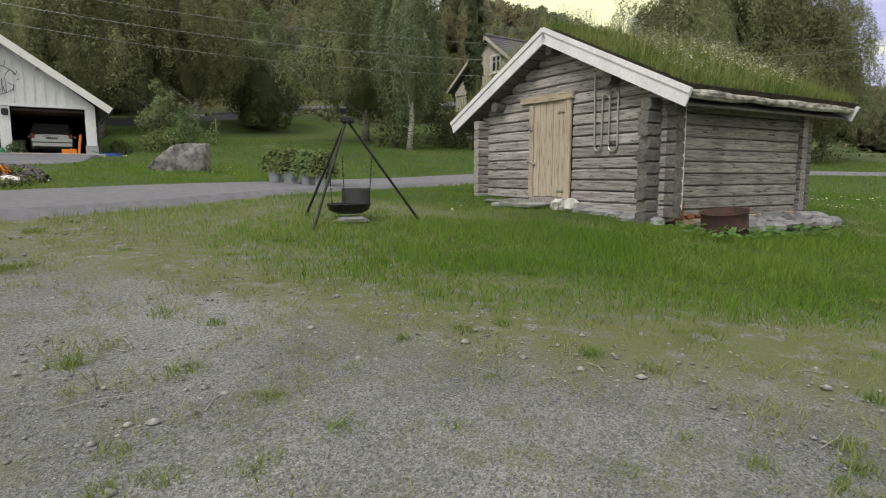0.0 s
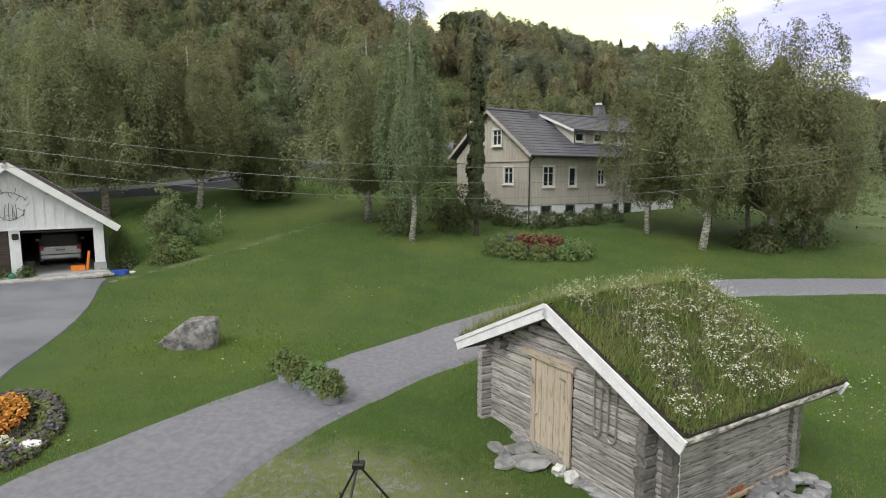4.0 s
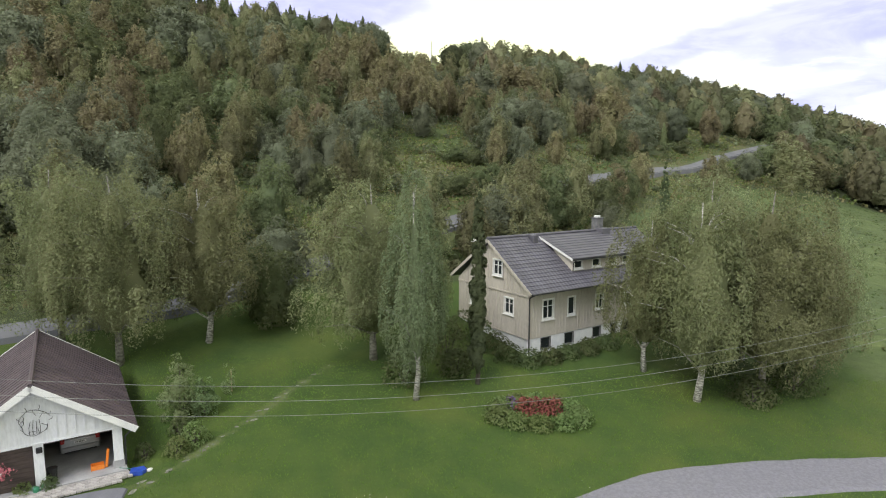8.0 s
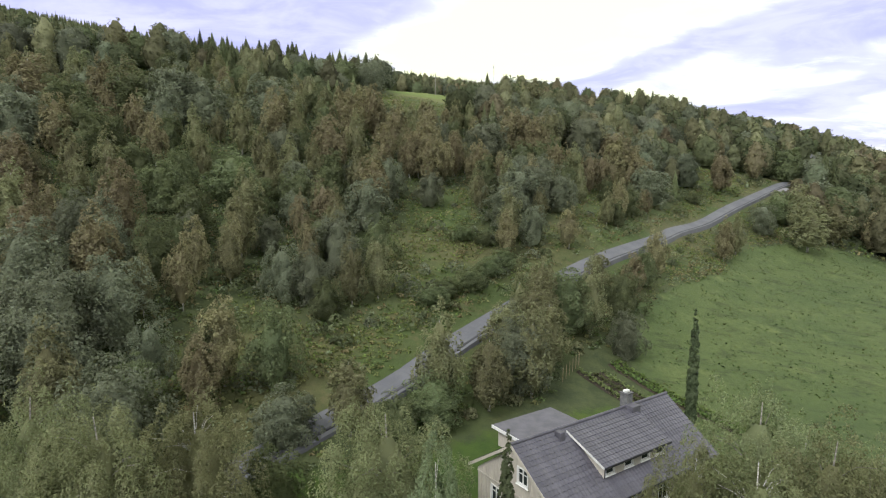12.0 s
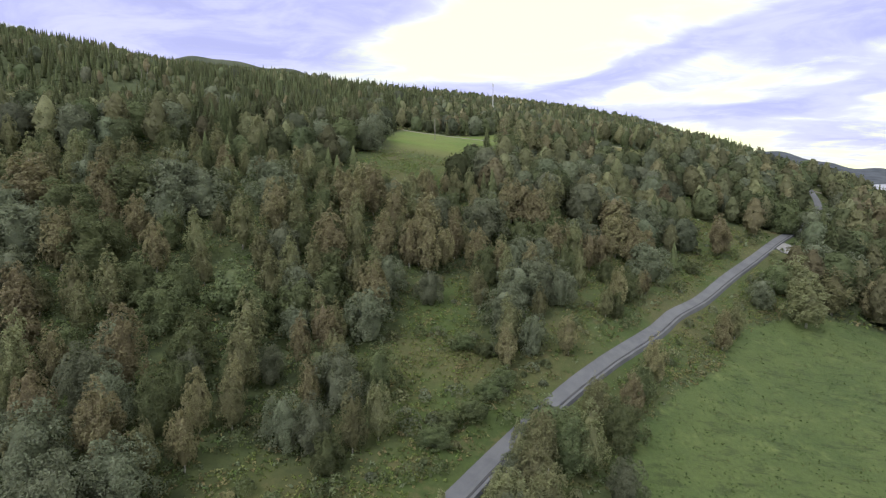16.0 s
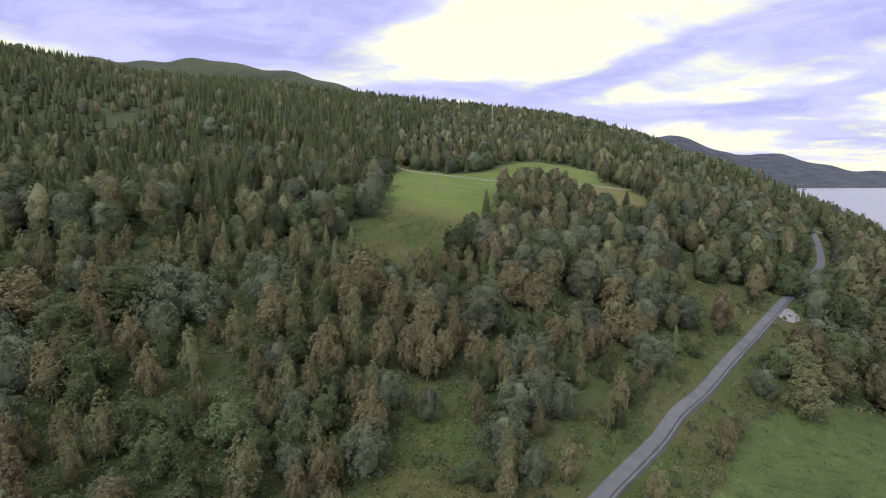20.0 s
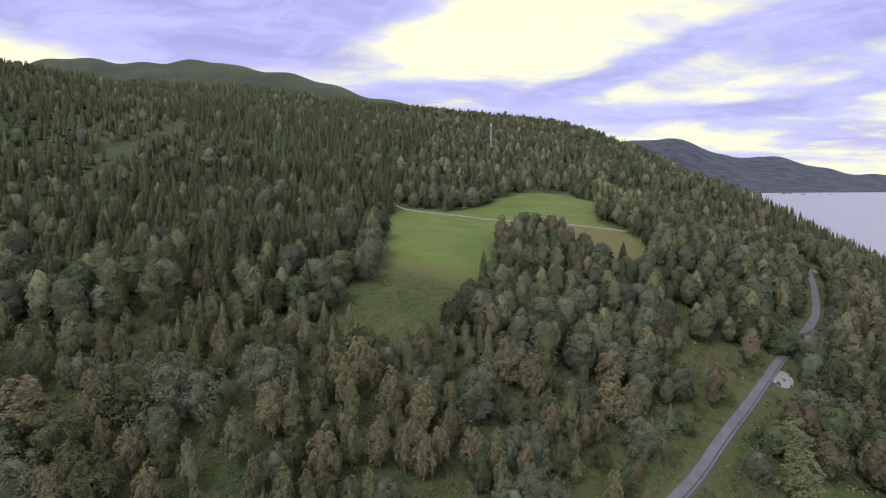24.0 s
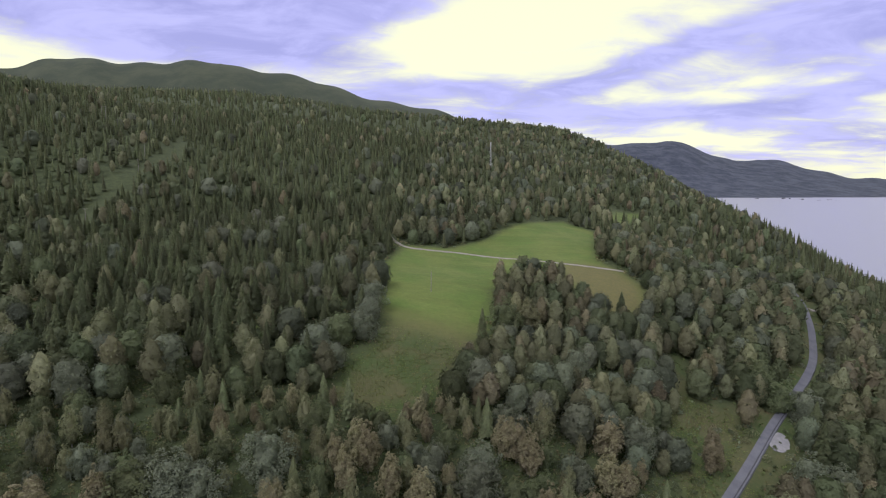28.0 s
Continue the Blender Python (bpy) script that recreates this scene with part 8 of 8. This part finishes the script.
loose_shrub = near_tree("other", 3.5, 2.3, 3400, 0.07, "pale_leaf", "bark", 31, 0.05, 60, 26, 0.0)
stand("shrub", loose_shrub, -13.6, 28.8, "tall loose pale green shrub behind the garage", "shrub", BUSHES, 0, 0.95)
stand("shrub", loose_shrub, -12.5, 29.0, "loose pale green shrub behind the garage", "shrub", BUSHES, 130, 0.62)
shrub(-12.4, 25.6, 0.55, 0.55, 0.75, 600, 0.07, "shrub_leaf", "low round green shrub on the lawn")
shrub(-12.0, 26.6, 0.65, 0.65, 0.95, 800, 0.07, "shrub_leaf", "low round green shrub on the lawn")
shrub(-13.0, 27.2, 0.5, 0.5, 0.8, 500, 0.07, "dark_leaf", "low dark shrub beside the garage")
shrub(-13.9, 25.6, 0.45, 0.4, 0.7, 400, 0.06, "dark_leaf", "low dark shrub beside the garage")
shrub(-16.5, 23.0, 0.4, 0.35, 0.55, 400, 0.06, "dark_leaf", "potted green plant by the garage post")
shrub(-17.3, 22.6, 0.4, 0.35, 0.5, 400, 0.06, "shrub_leaf", "potted green plant by the garage post")
sapling = near_tree("other", 1.9, 0.9, 300, 0.06, "pale_leaf", "bark", 44, 0.018, 14, 6, 0.0)
young = stand("fruit_tree", sapling, -12.1, 31.5, "young staked fruit tree on the lawn", "tree")
part("stake", Shape().tube([(0.12, 0, -0.1), (0.12, 0, 1.3)], 0.022, 6), "sill", young, "pale wooden stake")
for x, y, rx, h in ((3.2, 38.2, 1.1, 1.3), (3.9, 37.0, 1.0, 1.1), (5.2, 36.3, 1.1, 1.0), (6.6, 36.9, 1.0, 0.9), (8.0, 37.8, 1.0, 0.8), (9.5, 38.7, 1.0, 0.9), (11.0, 39.6, 1.0, 0.9), (2.4, 39.6, 1.1, 1.6), (1.2, 40.4, 1.2, 1.9)):
    shrub(x, y, rx, 0.8, h, 900, 0.08, "dark_leaf", "dark green hedge shrub along the house", False, "hedge_shrub", "hedge along the house")
for x, y, r, h in ((0.0, 36.8, 1.3, 2.6), (-2.6, 33.4, 1.2, 2.0), (0.5, 34.8, 1.1, 1.5), (17.5, 32.6, 1.3, 1.3), (20.8, 34.2, 1.5, 1.7)):
    shrub(x, y, r, r, h, 1100, 0.10, "dark_leaf", "dark green shrub under the garden trees")
round_bed = thing("round_bed", pose(4.7, 29.9, lift(4.7, 29.9)), "oval bed of pale green shrubs with red flowers on the lawn", "flower bed")
for k in range(12):
    a = 2 * math.pi * k / 12
    x, y = 2.6 * math.cos(a) * (0.95 if math.sin(a) < 0 else 0.8), 1.15 * math.sin(a)
    b = part("bush", leafy(600, (0.75, 0.6, 0.72), 0.075, "shrub_leaf", yard_rng), None, round_bed)
    b.matrix_basis = Matrix.Translation((x, y, lift(4.7 + x, 29.9 + y) - lift(4.7, 29.9)))
for k in range(4):
    b = tagged(part("red_flowering_plant", leafy(420, (0.55, 0.4, 0.85), 0.07, "red_flower", yard_rng), None, round_bed, "red and orange flowering plants"), kind="stuff")
    b.matrix_basis = Matrix.Translation((-0.6 + 0.55 * k, 0.45, lift(4.7 + 0.55 * k, 30.3) - lift(4.7, 29.9)))
b = part("violet_flower_patch", leafy(300, (0.35, 0.3, 0.8), 0.06, "purple_flower", yard_rng), None, round_bed, "violet flowering plant")
b.matrix_basis = Matrix.Translation((-1.35, 0.7, 0.1))
# stepping stones along the trodden line across the lawn
for k in range(24):
    u = k / 23 * (len(TRODDEN) - 1)
    i = min(int(u), len(TRODDEN) - 2)
    (ax, ay), (bx, by) = TRODDEN[i], TRODDEN[i + 1]
    x, y = ax + (bx - ax) * (u - i) + 0.13 * math.sin(k * 2.1), ay + (by - ay) * (u - i) + 0.2 * math.sin(k * 3.7)
    slab = Shape().lump((0, 0, 0), (0.10 + 0.07 * (k * 7 % 4), 0.09 + 0.03 * (k % 2), 0.03), 0.25, k, 5, 9, 0.4)
    tagged(part("stepping_stone", slab, "concrete_worn", m=pose(x, y, lift(x, y) - 0.016, 0, 0, 60 + 25 * math.sin(k * 1.7))), "flat grey stepping stone sunk in the lawn", "stone", "stepping stones")

# broad-leaved weeds by the drum
weeds = []
for k in range(260):
    p = at_cabin(yard_rng.uniform(-0.9, 2.4), yard_rng.uniform(-1.6, -0.3), 0)
    weeds.append((p.x, p.y, lift(p.x, p.y) + yard_rng.uniform(0.02, 0.15)))
P = np.array(weeds)
V, F = cards(P, 0.058, yard_rng, 0.0, 0.85, np.tile([0, 0, 1.6], (len(P), 1)))
tagged(new("broad_weeds", fast_mesh("broad_weeds", V, F, "rhubarb")), "broad green weed leaves along the stone footing", "weeds", kind="stuff")

# ---- grass, stones and flowers ----
gr = np.random.default_rng(99)


def spots(n, x0, x1, y0, y1):
    return gr.uniform(x0, x1, n), gr.uniform(y0, y1, n)


def bare(x, y):
    """How bare the ground is: 1 on gravel, 0 on the lawn."""
    s = y - np.where(x < 0, 4.5 - 0.43 * x, 4.5 - 0.32 * x)
    return 1 - smooth01(s, -1.3, 1.0 + 0.5 * np.clip(-x, 0, 5))


def parched(x, y):
    """Yellowed, thin grass: before the door and along the drive."""
    wob = np.sin(x * 1.7 + 1) * np.sin(y * 1.3) * 0.25
    return np.clip(0.85 * np.exp(-((x + 0.1) ** 2 / 2.2 + (y - 9.6) ** 2 / 4)) + 0.8 * smooth01(-x, -0.5, 1.8) * (1 - smooth01(y + 0.3 * x, 9.2, 11.8)) + 0.9 * np.exp(-((x - 6.5) ** 2 / 0.9 + (y - 8.9) ** 2 / 1.6)) + wob, 0, 1)


def off_paths(x, y):
    loc = np.array([[math.cos(radians(31)), math.sin(radians(31))], [-math.sin(radians(31)), math.cos(radians(31))]]) @ np.stack([x - 3.59, y - 9.03])
    in_cabin = (loc[0] > -0.45) & (loc[0] < 3.45) & (loc[1] > -0.02) & (loc[1] < 4.65)
    by_wall = (loc[0] > 0.1) & (loc[0] < 3.6) & (loc[1] > -0.75) & (loc[1] < 0.1)
    ragged = 0.16 * np.sin(x * 2.9 + 1.3 * np.sin(y * 1.7)) + 0.10 * np.sin(y * 6.1 + x * 3.3)
    return (beside(x, y, DRIVE) > 1.24 + 0.35 * (1 - smooth01(y, 8.5, 13.5)) + ragged) & ~in_cabin & ~by_wall


x, y = spots(110000, -9, 12, 1.5, 17)
u_, v_ = spots(42000, -2.5, 7, 4, 8.6)
x, y = np.concatenate([x, u_]), np.concatenate([y, v_])
keep = off_paths(x, y) & (gr.uniform(size=len(x)) > np.maximum(bare(x, y) * 1.25, 0.5 * parched(x, y))) & (np.abs(x) < 0.8 * y + 1.2)
x, y = x[keep], y[keep]
tuft = np.array([noise.noise(Vector((a * 1.3, b * 1.3, 0))) for a, b in zip(x, y)])
V, F = blades(np.stack([x, y, land(x, y) - 0.01], 1), 0.095, 0.0045, gr, 0.7)
foot = np.repeat(land(x, y), 5)
V[:, 2] = foot + (V[:, 2] - foot) * np.repeat(np.clip(0.85 + 0.9 * tuft, 0.4, 1.7), 5)
tagged(new("lawn_grass", fast_mesh("lawn_grass", V, F, "grass")), "uncut green lawn grass round the storehouse", "grass", kind="stuff")
x, y = spots(52000, -22, 30, 15, 36)
keep = off_paths(x, y) & (np.abs(x) < 0.82 * y + 2) & (inside(x, y, YARD, 0.5) > 0.5) & (inside(x, y, ap, 0.3) < 0.5)
x, y = x[keep], y[keep]
V, F = blades(np.stack([x, y, land(x, y) - 0.01], 1), 0.09, 0.012, gr, 0.8)
tagged(new("far_lawn_grass", fast_mesh("far_lawn_grass", V, F, "grass")), "mown green lawn grass before the house", "grass", kind="stuff")
x, y = spots(120000, -8, 9, 1.2, 11)
b_ = np.maximum(bare(x, y), 0.3 * (parched(x, y) > 0.25))
clump = np.array([noise.noise(Vector((a * 2.3, b * 2.3, 3))) for a, b in zip(x, y)])
keep = off_paths(x, y) & (clump > -0.34 + 0.38 * b_) & (b_ > 0.05)
x, y = x[keep], y[keep]
V, F = blades(np.stack([x, y, land(x, y) - 0.01], 1), 0.054, 0.0034, gr, 1.2)
tagged(new("dry_grass_tufts", fast_mesh("dry_grass_tufts", V, F, "dry_grass")), "thin dry grass tufts in the gravel", "grass", kind="stuff")
P = []
for k in range(120):
    cx, cy = gr.uniform(-5, 6), gr.uniform(1.6, 6.5)
    m_ = int(gr.integers(25, 90))
    r = gr.normal(size=(m_, 2)) * 0.04
    P.append(np.stack([cx + r[:, 0], cy + r[:, 1], land(cx + r[:, 0], cy + r[:, 1]) - 0.005], 1))
V, F = blades(np.concatenate(P), 0.048, 0.0035, gr, 1.0)
tagged(new("green_tufts", fast_mesh("green_tufts", V, F, "roof_grass")), "single green grass tufts in the gravel", "grass", kind="stuff")
# dry stalks lying on the gravel
for k in range(14):
    x_, y_, a_ = gr.uniform(-2.2, 2.4), gr.uniform(1.7, 4.2), gr.uniform(0, 360)
    n_ = gr.uniform(0.05, 0.16)
    stalk = part("dry_stalk", Shape().tube([(-n_, 0, 0.006), (0, 0.012, 0.012), (n_, -0.01, 0.006)], 0.0028, 5), "pale_gravel", m=pose(x_, y_, lift(x_, y_), 0, 0, a_))
    tagged(stalk, "thin pale dry stalk lying on the gravel", "stalk", "dry stalks")
# pebbles of the yard
base = Shape().lump((0, 0, 0), (1, 0.8, 0.5), 0.25, 2, 2, 5)
bv, bf = np.array([list(p) for p in base.v]), np.array(base.f)
x, y = spots(17000, -5.5, 6.5, 1.2, 8)
keep = (gr.uniform(size=len(x)) < bare(x, y)) & off_paths(x, y)
x, y = x[keep], y[keep]
size = 0.005 + 0.012 * gr.uniform(size=len(x)) ** 3 + 0.02 * (gr.uniform(size=len(x)) > 0.985)
ang = gr.uniform(0, 2 * np.pi, len(x))
R = np.stack([np.cos(ang), -np.sin(ang), np.sin(ang), np.cos(ang)], 1).reshape(-1, 2, 2)
V = np.concatenate([np.einsum("nij,kj->nki", R, bv[:, :2]) * size[:, None, None], np.repeat(bv[None, :, 2:], len(x), 0) * size[:, None, None]], 2)
V += np.stack([x, y, land(x, y) + size * 0.2], 1)[:, None]
F = (bf[None] + np.arange(len(x))[:, None, None] * len(bv)).reshape(-1, 4)
tagged(new("pebbles", fast_mesh("pebbles", V.reshape(-1, 3), F, "pebble")), "loose grey pebbles of the gravel yard", "pebbles", kind="stuff")
# clover and daisies in the grass
fx, fy = [], []
for k in range(30):
    cx, cy = gr.uniform(-9, 16), gr.uniform(9, 24)
    m_ = int(gr.integers(1, 14))
    fx.append(cx + gr.normal(size=m_) * 0.5)
    fy.append(cy + gr.normal(size=m_) * 0.5)
fx.append(gr.normal(size=220) * 1.6 + 10.5)
fy.append(gr.normal(size=220) * 1.2 + 14.5)
x, y = np.concatenate(fx), np.concatenate(fy)
keep = off_paths(x, y) & (bare(x, y) < 0.3)
x, y = x[keep], y[keep]
V, F = cards(np.stack([x, y, land(x, y) + 0.10], 1), 0.022, gr, 0, 0.9, np.tile([0, 0, 1.5], (len(x), 1)))
tagged(new("clover_flowers", fast_mesh("clover_flowers", V, F, "flower")), "scattered small white flowers in the lawn", "flowers", kind="stuff")
# bare earth and low scrub along the road verges
sx, sy = [], []
for (ax, ay), (bx, by) in zip(ROAD[4:-2], ROAD[5:-1]):
    ln = math.hypot(bx - ax, by - ay)
    for k in range(int(ln * 0.9)):
        t, side = gr.uniform(), gr.choice([-1, 1])
        d = gr.uniform(2.6, 12)
        sx.append(ax + (bx - ax) * t + side * d * (by - ay) / ln)
        sy.append(ay + (by - ay) * t - side * d * (bx - ax) / ln)
for k in range(70):
    sx.append(gr.uniform(-26, 8))
    sy.append(gr.uniform(52, 134))
for k in range(60):
    sx.append(gr.uniform(-32, 96))
    sy.append(gr.uniform(160, 215))
sx, sy = np.array(sx), np.array(sy)
ok = (inside(sx, sy, FIELD, 0.8) < 0.4) & (inside(sx, sy, YARD, 0.8) < 0.4) & (beside(sx, sy, ROAD) > 2.4) & (inside(sx, sy, MEADOW, 2) < 0.2)
VV, FF, NN_, TT_, base_n = [], [], [], [], 0
for x, y in zip(sx[ok], sy[ok]):
    h = gr.uniform(0.35, 1.5) ** 1.3 + 0.3
    n_l = 150
    a, u = gr.uniform(0, 2 * np.pi, n_l), gr.uniform(0, 1, n_l)
    r = np.sqrt(1 - u ** 2) * gr.uniform(0.4, 1, n_l) ** 0.4 * h * 0.7
    P = np.stack([x + r * np.cos(a) * gr.uniform(0.8, 1.7), y + r * np.sin(a) * gr.uniform(0.8, 1.7), land(x, y) + u * h], 1)
    out = np.stack([np.cos(a) * 0.6, np.sin(a) * 0.6, 0.3 + u], 1)
    V, F = tips(P, 0.12 + 0.03 * h, gr, out)
    NN_.append(leaf_normals(out / np.linalg.norm(out, axis=1)[:, None], gr, 0.3, 3))
    VV.append(V)
    FF.append(F + base_n)
    base_n += len(V)
    pick = (OLIVE, GREEN, GREY, GREEN)[int(gr.integers(0, 4))]
    TT_.append(np.repeat((np.array(pick) * gr.uniform(0.9, 1.3))[None], len(V), 0))
tagged(new("road_scrub", fast_mesh("road_scrub", np.concatenate(VV), np.concatenate(FF), "forest_leaf", np.concatenate(TT_), normals=np.concatenate(NN_))), "low green scrub along the road and in the clearing", "scrub", kind="stuff")

# ---- vegetable garden behind the house ----
ROW_A, ROW_B = Vector((18.2, 70.4, 0)), Vector((29.6, 53.2, 0))
down = (ROW_B - ROW_A).normalized()
over = Vector((-down.y, down.x, 0))
for k, (off, first, last, leaf, plants) in enumerate(((0.0, 0.0, 1.0, "rhubarb", 900), (-1.0, 0.0, 1.0, "rhubarb", 900), (-3.6, 0.05, 0.5, "shrub_leaf", 260), (-4.8, 0.05, 0.45, "dark_leaf", 240), (-6.0, 0.0, 0.42, "shrub_leaf", 260))):
    a_, b_ = ROW_A.lerp(ROW_B, first) + over * -off * -1.0, ROW_A.lerp(ROW_B, last) + over * -off * -1.0
    row = thing("vegetable_row", pose(0, 0, 0), "row of green vegetable plants on a dark soil ridge", "vegetables", "rows of the vegetable garden")
    vs, fs = [], []
    for i in range(25):
        p_ = a_.lerp(b_, i / 24)
        for c_, h_ in ((-0.55, -0.1), (-0.25, 0.12), (0.25, 0.13), (0.55, -0.1)):
            q_ = p_ + over * c_
            vs.append((q_.x, q_.y, lift(q_.x, q_.y) + 0.03 + h_ + 0.03 * noise.noise(q_ * 2)))
    fs = [(i * 4 + c_, i * 4 + c_ + 1, i * 4 + c_ + 5, i * 4 + c_ + 4) for i in range(24) for c_ in range(3)]
    part("soil_ridge", Shape().add(vs, fs), "turf_soil", row, "dark bare soil ridge")
    t_ = gr.uniform(size=plants)
    o_ = gr.normal(size=plants) * 0.22
    px_, py_ = a_.x + (b_.x - a_.x) * t_ + over.x * o_, a_.y + (b_.y - a_.y) * t_ + over.y * o_
    out_ = np.stack([gr.normal(size=plants) * 0.4, gr.normal(size=plants) * 0.4, np.ones(plants)], 1)
    out_ /= np.linalg.norm(out_, axis=1)[:, None]
    V, F = tips(np.stack([px_, py_, land(px_, py_) + 0.15 + gr.uniform(0.05, 0.35, plants)], 1), 0.16, gr, out_)
    part("foliage", fast_mesh("foliage", V, F, leaf, normals=leaf_normals(out_, gr, 0.25, 3)), None, row)
for k in range(6):
    p_ = ROW_A.lerp(ROW_B, -0.05 + 0.02 * k) + over * (-5.0 - 0.9 * k)
    stake = part("garden_stake", Shape().tube([(0, 0, -0.2), (0.05, 0, 1.5)], 0.03, 6), "sill", m=pose(p_.x, p_.y, lift(p_.x, p_.y)))
    tagged(stake, "pale wooden stake in the vegetable garden", "stake", "garden stakes")
# tussocks in the hay field
x, y = spots(26000, 18, 130, 40, 146)
keep = (inside(x, y, FIELD, 0.8) > 0.6) & (np.abs(x) < 0.82 * y + 4) & (np.sin(x * 0.9 + 3 * np.sin(y * 0.23)) * np.sin(y * 0.7) > -0.1)
x, y = x[keep], y[keep]
out_ = np.tile([0.0, -0.25, 1.0], (len(x), 1))
V, F = tips(np.stack([x, y, land(x, y) + 0.06], 1), 0.15, gr, out_)
base_tint = np.array([(0.066, 0.104, 0.030), (0.090, 0.118, 0.038), (0.048, 0.080, 0.026), (0.112, 0.124, 0.050)])[gr.integers(0, 4, len(x))]
tagged(new("field_grass", fast_mesh("field_grass", V, F, "herb_leaf", np.repeat(base_tint, 3, 0), normals=leaf_normals(out_ / 1.03, gr, 0.15, 3))), "tufts of cut grass in the green hay field", "grass", kind="stuff")

# ---- wires, poles, mast and far buildings ----
def wire_z(x):
    return 6.45 + 0.0042 * (x - 2) ** 2


wires = thing("power_line", pose(0, 0, 0), "three slack power wires across the yard", "power line")
for k in range(3):
    pts = [(x, 20.3 + 0.222 * (x + 15) + 0.05 * k, wire_z(x) - 0.62 * k) for x in np.linspace(-30, 36, 40)]
    part("wire", Shape().tube(pts, 0.0085, 5), "wire", wires)
for x in (-30, 36):
    y = 20.3 + 0.222 * (x + 15) + 0.05
    part("pole", Shape().tube([(x, y + 0.12, lift(x, y) - 0.3), (x, y + 0.12, wire_z(x) + 0.4)], [0.13, 0.10], 8), "pole_wood", wires)


def pole(x, y, h, arms=True, twin=False):
    t = thing("power_pole", pose(x, y, lift(x, y) - 0.2, 0, 0, 25), "grey wooden power pole", "power pole", "power poles")
    for dx in ((-1.5, 1.5) if twin else (0,)):
        part("post", Shape().tube([(dx, 0, 0), (dx, 0, h)], [0.16, 0.11], 7), "pole_wood", t)
    if arms:
        w = 2.6 if twin else 1.0
        part("cross_arm", Shape().box(-w, -0.07, h - 0.5, w, 0.07, h - 0.34, 0.01), "pole_wood", t)
    return t


pole(-4.9, 236, 8.5, False)
pole(24.3, 268, 8.5, False)
for x, y in ((-212, 437), (-170, 293), (-253, 575), (-192, 388)):
    pole(x, y, 12.5)
pole(-300, 545, 14, twin=True)
pole(-270, 620, 14, twin=True)
mast = thing("radio_mast", pose(46, 590, lift(46, 590)), "pale steel lattice radio mast in the forest", "mast")
for k in range(3):
    a = 2 * math.pi * k / 3
    part("leg", Shape().tube([(0.9 * math.cos(a), 0.9 * math.sin(a), 0), (0.35 * math.cos(a), 0.35 * math.sin(a), 30)], 0.13, 5), "mast", mast)
for k in range(12):
    r = 0.9 - 0.55 * k / 12
    a = k * 2.1
    part("brace", Shape().tube([(r * math.cos(a), r * math.sin(a), k * 2.5), (r * math.cos(a + 2.1), r * math.sin(a + 2.1), k * 2.5 + 2.5)], 0.07, 4), "mast", mast)
part("aerial", Shape().box(-0.5, -0.3, 26.5, 0.5, 0.3, 29.5, 0.1), "mast", mast)


def small_house(x, y, w, d, h, turn_, wall_mat, roof_mat, label, name="farmhouse"):
    t = thing(name, pose(x, y, lift(x, y) - 0.3, 0, 0, turn_), label, "house", "far houses")
    part("wall", Shape().box(-w / 2, -d / 2, 0, w / 2, d / 2, h), wall_mat, t)
    part("roof", Shape().add([(-w / 2 - 0.3, -d / 2 - 0.4, h), (w / 2 + 0.3, -d / 2 - 0.4, h), (w / 2 + 0.3, 0, h + d * 0.42), (-w / 2 - 0.3, 0, h + d * 0.42), (w / 2 + 0.3, d / 2 + 0.4, h), (-w / 2 - 0.3, d / 2 + 0.4, h)], [(0, 1, 2, 3), (3, 2, 4, 5), (0, 3, 5), (1, 4, 2), (0, 5, 4, 1)]), roof_mat, t)
    for k in range(max(2, int(w / 2.5))):
        x_ = -w / 2 + 0.8 + k * (w - 1.6) / max(1, int(w / 2.5) - 1)
        part("window", Shape().box(x_ - 0.45, -d / 2 - 0.05, 1.1, x_ + 0.45, -d / 2 - 0.002, 2.2), "glass", t)
    return t


small_house(121, 478, 7, 5, 2.6, 20, "concrete", "roof", "small grey house at the edge of the upper meadow")
small_house(204, 332, 9, 7, 4.2, 60, "white_clad", "roof", "white farmhouse among trees by the road")
small_house(199, 312, 5, 4, 2.6, 30, "log", "roof", "low grey shed by the farm road", "shed")
far_g = random.Random(17)
for k in range(26):
    u = far_g.random()
    kx = 0.52 + 0.16 * u
    y = 2480 + far_g.uniform(0, 220)
    small_house(kx * y, y, far_g.uniform(12, 22), far_g.uniform(9, 13), far_g.uniform(5, 8), far_g.uniform(0, 90), "white_clad", "roof", "pale village house beyond the lake", "village_house")
